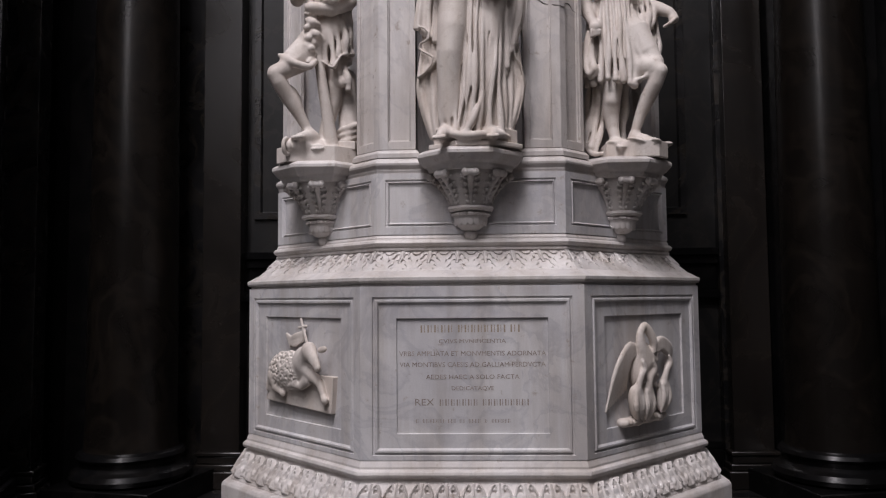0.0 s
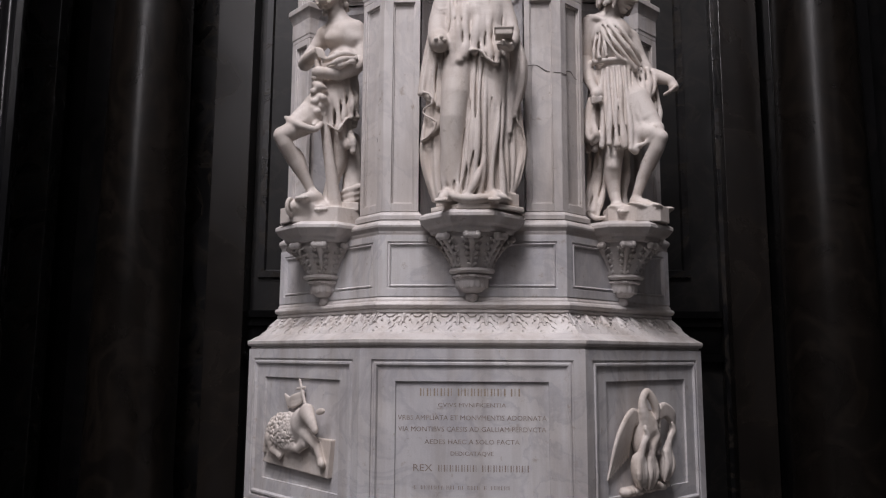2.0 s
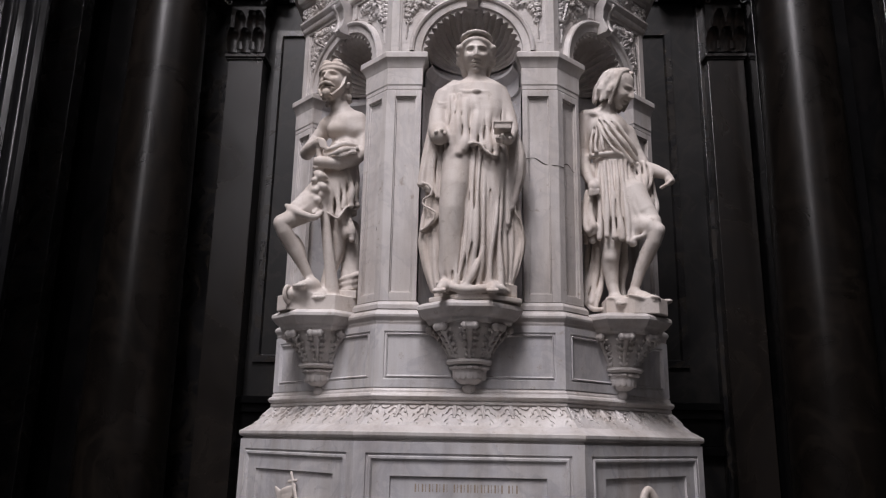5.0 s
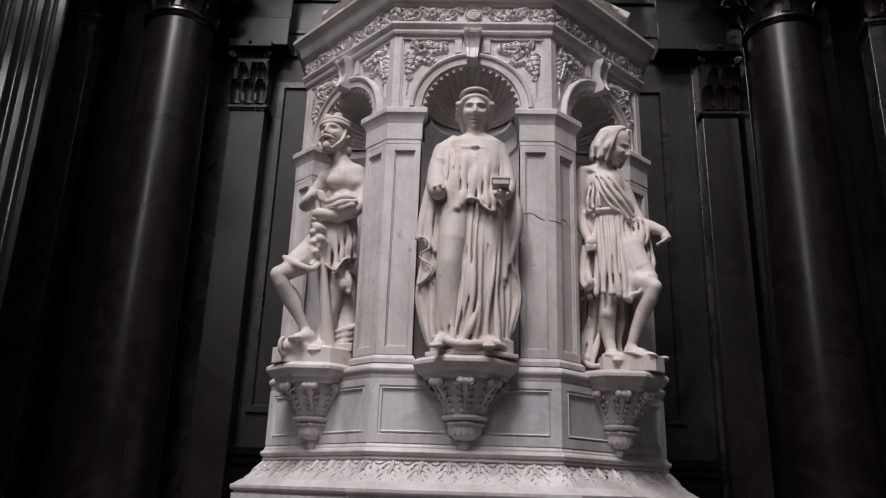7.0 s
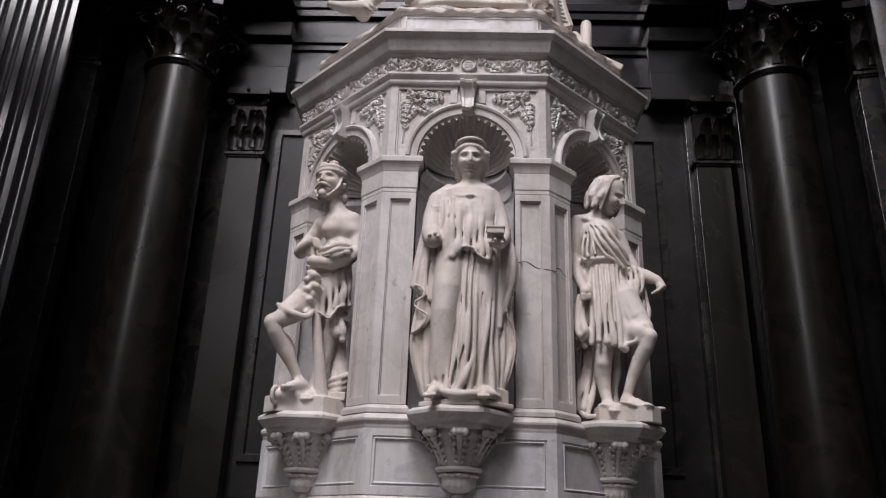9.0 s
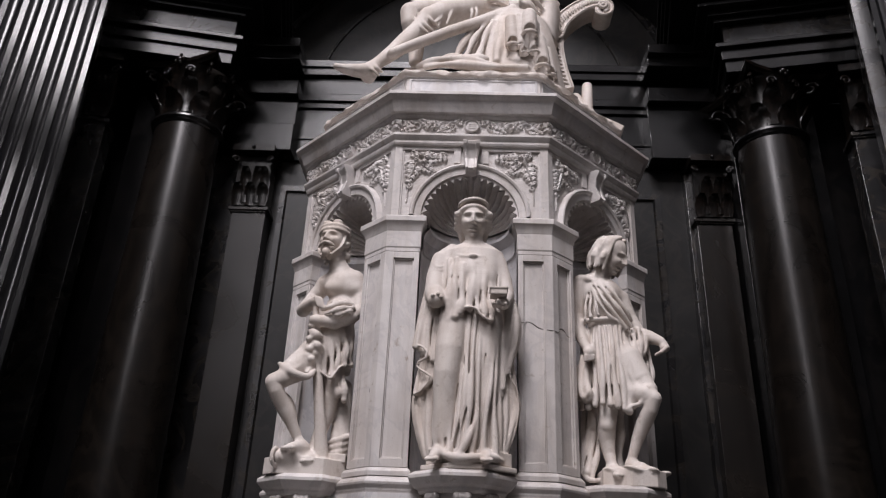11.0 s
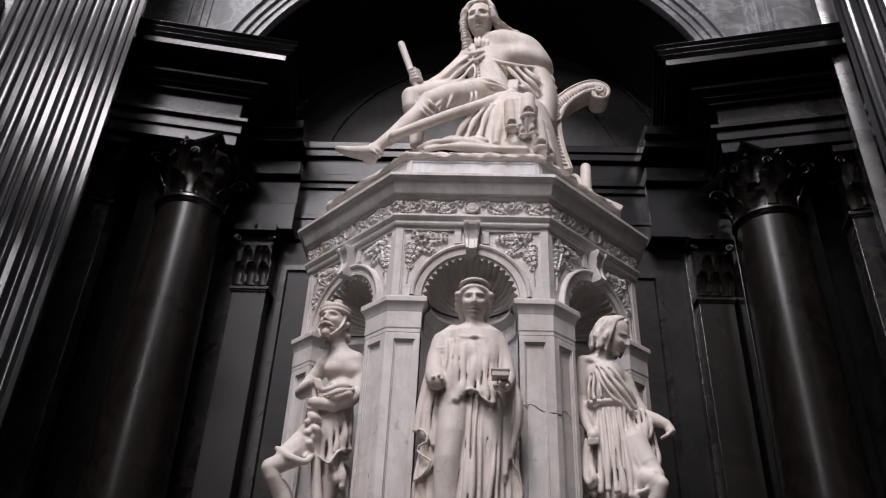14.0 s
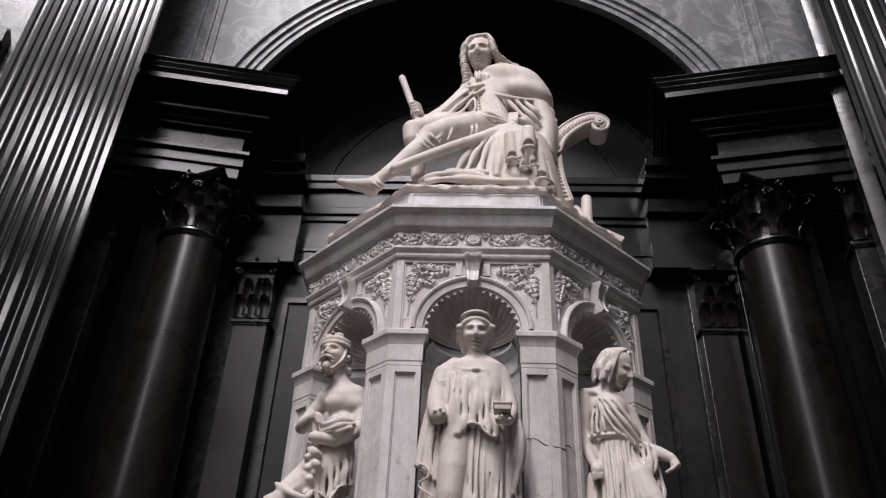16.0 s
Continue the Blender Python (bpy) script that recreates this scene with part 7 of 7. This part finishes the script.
    # sleeve and cloak folds falling from under the cape to the hip
    bm.drape([(6.52, 0.56, -0.38, 0.13, 0.24), (6.3, 0.6, -0.4, 0.14, 0.24), (6.1, 0.6, -0.44, 0.12, 0.22), (5.9, 0.58, -0.46, 0.12, 0.22)], 0, 0.0, 41)
    pleat(bm, [[(0.277, -0.660, 6.461, 0.018), (0.371, -0.700, 6.291, 0.024), (0.451, -0.700, 6.195, 0.022), (0.524, -0.660, 6.123, 0.016)], [(0.346, -0.660, 6.461, 0.02), (0.439, -0.700, 6.305, 0.026), (0.525, -0.680, 6.208, 0.024), (0.576, -0.620, 6.147, 0.016)], [(0.427, -0.640, 6.468, 0.022), (0.511, -0.660, 6.344, 0.028), (0.580, -0.620, 6.263, 0.024), (0.612, -0.560, 6.188, 0.018)], [(0.522, -0.580, 6.514, 0.024), (0.588, -0.580, 6.407, 0.03), (0.638, -0.540, 6.324, 0.024), (0.638, -0.500, 6.216, 0.02)], [(0.633, -0.480, 6.598, 0.024), (0.682, -0.460, 6.507, 0.03), (0.714, -0.420, 6.449, 0.022)]])
    bm.limb([((0.405, -0.660, 6.185), 0.05), ((0.336, -0.760, 6.131), 0.04)])
    bm.ball((0.315, -0.800, 6.107), (0.05, 0.04, 0.045))
    for j in range(4):
        bm.limb([(Vector((0.290, -0.830, 6.142)) + Vector((0.02 * j, 0, 0.002 * j)), 0.015), (Vector((0.278, -0.860, 6.039)) + Vector((0.02 * j, 0, 0)), 0.015), (Vector((0.293, -0.840, 5.995)) + Vector((0.018 * j, 0, 0)), 0.013)])
    # arm stretched to the baton, its sleeve in long folds
    bm.limb([((-0.053, -0.540, 6.712), 0.075), ((-0.169, -0.620, 6.479), 0.066), ((-0.275, -0.700, 6.282), 0.056), ((-0.396, -0.780, 6.121), 0.04)])
    pleat(bm, [[(-0.032, -0.620, 6.661, 0.014), (-0.149, -0.680, 6.483, 0.018), (-0.268, -0.750, 6.261, 0.016), (-0.377, -0.790, 6.131, 0.01)], [(-0.011, -0.640, 6.585, 0.014), (-0.117, -0.700, 6.396, 0.02), (-0.228, -0.760, 6.206, 0.016), (-0.356, -0.790, 6.094, 0.01)], [(0.000, -0.640, 6.531, 0.012), (-0.077, -0.690, 6.360, 0.018), (-0.161, -0.720, 6.219, 0.014)]])
    bm.limb([((-0.396, -0.780, 6.115), 0.036), ((-0.462, -0.800, 6.121), 0.034)])
    bm.ball((-0.497, -0.810, 6.162), (0.05, 0.045, 0.06))
    for j in range(4):
        bm.limb([(Vector((-0.547, -0.840, 6.243)) + Vector((0.012 * j, 0, -0.033 * j)), 0.018), (Vector((-0.511, -0.870, 6.227)) + Vector((0.012 * j, 0, -0.033 * j)), 0.018), (Vector((-0.475, -0.840, 6.231)) + Vector((0.01 * j, 0, -0.03 * j)), 0.015)])
    bm.limb([((-0.642, -0.820, 6.562), 0.03), ((-0.465, -0.820, 6.027), 0.028)])
    # near leg thrust forward: breeches, knee band, boot and shoe
    bm.limb([((0.151, -0.600, 6.223), 0.12), ((-0.052, -0.760, 6.062), 0.11), ((-0.233, -0.900, 5.896), 0.1), ((-0.351, -1.000, 5.745), 0.088)])
    bm.limb([((-0.351, -1.000, 5.745), 0.082), ((-0.431, -1.040, 5.593), 0.07), ((-0.509, -1.070, 5.465), 0.07), ((-0.593, -1.100, 5.339), 0.058), ((-0.684, -1.130, 5.222), 0.045), ((-0.728, -1.140, 5.166), 0.047)])
    for pts in ([(-0.444, -1.000, 5.803, 0.008), (-0.387, -1.090, 5.631, 0.016), (-0.315, -1.070, 5.569, 0.012)], [(-0.469, -1.000, 5.767, 0.008), (-0.415, -1.100, 5.593, 0.014), (-0.348, -1.080, 5.537, 0.01)], [(-0.411, -0.980, 5.846, 0.008), (-0.336, -1.090, 5.666, 0.014), (-0.274, -1.050, 5.627, 0.01)],
                [(-0.749, -1.140, 5.213, 0.01), (-0.695, -1.190, 5.127, 0.014), (-0.654, -1.170, 5.102, 0.01)], [(-0.764, -1.140, 5.186, 0.008), (-0.717, -1.200, 5.098, 0.012), (-0.674, -1.180, 5.063, 0.008)], [(-0.044, -0.800, 6.114, 0.01), (-0.023, -0.870, 5.939, 0.013), (-0.040, -0.850, 5.859, 0.01)], [(-0.006, -0.780, 6.133, 0.008), (0.014, -0.860, 5.948, 0.012), (-0.003, -0.830, 5.877, 0.008)]):
        bm.tube(pts)
    for pts in ([(-0.321, -0.988, 5.864, 0.01), (-0.262, -1.018, 5.754, 0.016), (-0.309, -1.068, 5.640, 0.01)], [(-0.233, -0.958, 5.917, 0.01), (-0.246, -0.988, 5.793, 0.014), (-0.282, -1.048, 5.623, 0.01)], [(-0.188, -0.938, 5.948, 0.008), (-0.184, -0.978, 5.827, 0.013), (-0.216, -0.988, 5.711, 0.01)], [(-0.446, -1.068, 5.580, 0.006), (-0.513, -1.118, 5.435, 0.012), (-0.589, -1.138, 5.324, 0.008)], [(-0.475, -1.038, 5.594, 0.006), (-0.550, -1.088, 5.449, 0.01), (-0.632, -1.130, 5.314, 0.006)]):
        bm.tube(pts)
    bm.limb([((-0.726, -1.140, 5.145), 0.052), ((-0.818, -1.180, 5.101), 0.05), ((-0.902, -1.220, 5.079), 0.04), ((-0.967, -1.250, 5.080), 0.024)])
    bm.limb([((-0.736, -1.130, 5.152), 0.05), ((-0.754, -1.130, 5.068), 0.045)])
    # far leg drawn back, its knee showing beyond the other
    bm.limb([((0.044, -0.500, 6.326), 0.12), ((-0.292, -0.720, 6.108), 0.1), ((-0.514, -0.860, 5.928), 0.082), ((-0.507, -0.860, 5.818), 0.075), ((-0.456, -0.800, 5.662), 0.066), ((-0.453, -0.820, 5.472), 0.05)])
    bm.block(-0.52, -0.36, -0.95, -0.7, 5.1, 5.32)
    # sheathed sword across the lap
    bm.limb([((-0.590, -1.180, 5.263), 0.036), ((-0.401, -1.160, 5.380), 0.04), ((-0.175, -1.080, 5.563), 0.042), ((0.042, -0.980, 5.746), 0.044), ((0.296, -0.860, 5.983), 0.036)])
    # neck and cravat, head in a long curled wig
    bm.limb([((0.101, -0.500, 6.898), 0.085), ((0.047, -0.530, 7.013), 0.07)])
    for j in range(4):
        bm.tube([tuple(Vector((-0.005, -0.600, 6.881)) + Vector((0.035 * j, 0.01 * abs(j - 1), 0))) + (0.012,), tuple(Vector((0.001, -0.640, 6.796)) + Vector((0.033 * j, 0.01 * abs(j - 1), 0))) + (0.018,), tuple(Vector((0.007, -0.640, 6.739)) + Vector((0.028 * j, 0.01 * abs(j - 1), 0))) + (0.012,)], 8)
    at = head(bm, (0.035, -0.580, 7.109), tilt=0.28, yaw=-0.22, k=1.5)
    bm.ball(at(0, 0.035, 0.045), (0.125, 0.14, 0.11))
    for i in range(16):
        a = math.pi * i / 15
        bm.tube([(*at(0.0, -0.045, 0.112), 0.013), (*at(0.055 * math.cos(a), -0.025 + 0.06 * math.sin(a), 0.122), 0.018), (*at(0.088 * math.cos(a), -0.03 + 0.11 * math.sin(a), 0.07), 0.02)], 8)
    for s, ends in ((-1, ((-0.083, -0.620, 6.660), (-0.064, -0.580, 6.729), (-0.091, -0.530, 6.822), (-0.044, -0.500, 6.838))), (1, ((0.366, -0.460, 7.068), (0.299, -0.520, 7.012), (0.234, -0.560, 6.969), (0.388, -0.380, 7.175)))):
        for i, e in enumerate(ends):
            p0, p1 = at(s * 0.083, -0.05 + 0.03 * i, 0.06), at(s * 0.1, -0.045 + 0.03 * i, -0.02)
            mid = p1.lerp(Vector(e), 0.5) + Vector((0, -0.01, 0.0 if s < 0 else -0.02))
            for j, p in enumerate(smooth_path([tuple(p0), tuple(p1), tuple(mid), e], 17)):   # tight curls one under the other
                bm.ball(Vector(p) + Vector((0.006 * math.sin(j * 2.2), 0, 0)), (0.034, 0.034, 0.0195), Matrix.Rotation(0.4 * s, 3, "Y"), 0.004)
    finish("seated_ruler_statue", bm, Matrix.Translation((0.014, 0, 0)), "seated marble ruler with long wig holding a baton")


def scroll_chair():
    e = thing("scrolled_armchair", "carved marble chair with scrolled arm and leaf edge", "chair")
    prof = smooth_path([(0.751, 5.501), (0.700, 5.712), (0.676, 5.938), (0.704, 6.135), (0.799, 6.280), (0.944, 6.395), (1.061, 6.430), (1.128, 6.391), (1.123, 6.331), (1.078, 6.324), (1.071, 6.363)], 60)
    bm = bmesh.new()
    rings = []
    for i, (x, z) in enumerate(prof):
        d = prof[min(i + 1, 59)] - prof[max(i - 1, 0)]
        nx, nz = -d[1] / np.hypot(*d), d[0] / np.hypot(*d)
        w = 0.062 * (1 - 0.5 * (i / 59) ** 2) + 0.012
        rings.append([(x + nx * o, y, z + nz * o) for o, y in ((-w * 0.8, -0.5), (-w * 0.7, -0.49), (w * 0.7, -0.49), (w * 0.8, -0.5), (w, -0.49), (w, -0.3), (-w, -0.3), (-w, -0.49))])
    loft(bm, rings)
    part("arm", bm, STATUE, e, sharp=40)
    bm = bmesh.new()
    for i in range(2, 50):
        x, z = prof[i]
        d = prof[i + 1] - prof[i - 1]
        ball(bm, (x, -0.49, z), (0.05 - 0.0005 * i, 0.016, 0.013), Matrix.Rotation(math.atan2(d[0], d[1]) + 0.5, 3, "Y"), 8)
    for c, r in (((0.699, -0.5, 6.050), 0.045), ((1.091, -0.5, 6.374), 0.03)):
        for k in range(14):
            a = 2 * math.pi * k / 14
            ball(bm, (c[0] + r * math.cos(a), c[1] - 0.005, c[2] + r * math.sin(a)), (0.015, 0.018, 0.015), None, 8)
        ball(bm, c, (0.025, 0.03, 0.025), None, 8)
    part("leaf_edge", bm, STATUE, e, "carved leaf border and rosettes", 60)
    bm = bmesh.new()
    box(bm, 0.55, 0.75, -0.3, 0.35, 5.1, 5.95)
    box(bm, 0.2, 0.72, 0.2, 0.36, 5.1, 6.2)
    part("seat_block", bm, STATUE, e, bevel=0.01)
    bm = bmesh.new()
    m = Matrix.Rotation(radians(28), 4, "Y")
    box(bm, -0.18, 0.2, -0.4, -0.05, 0, 0.13, Matrix.Translation((0.98, -0.05, 5.16)) @ m)
    limb(bm, [((0.85, -0.35, 5.5), 0.05), ((0.93, -0.4, 5.3), 0.05), ((0.95, -0.35, 5.62), 0.045)])
    part("foot_block", bm, STATUE, e, bevel=0.01)
    e.location = (0.014, 0, 0)


lamb()
pelican()
robed_woman()
worker()
youth()
seated_ruler()
scroll_chair()
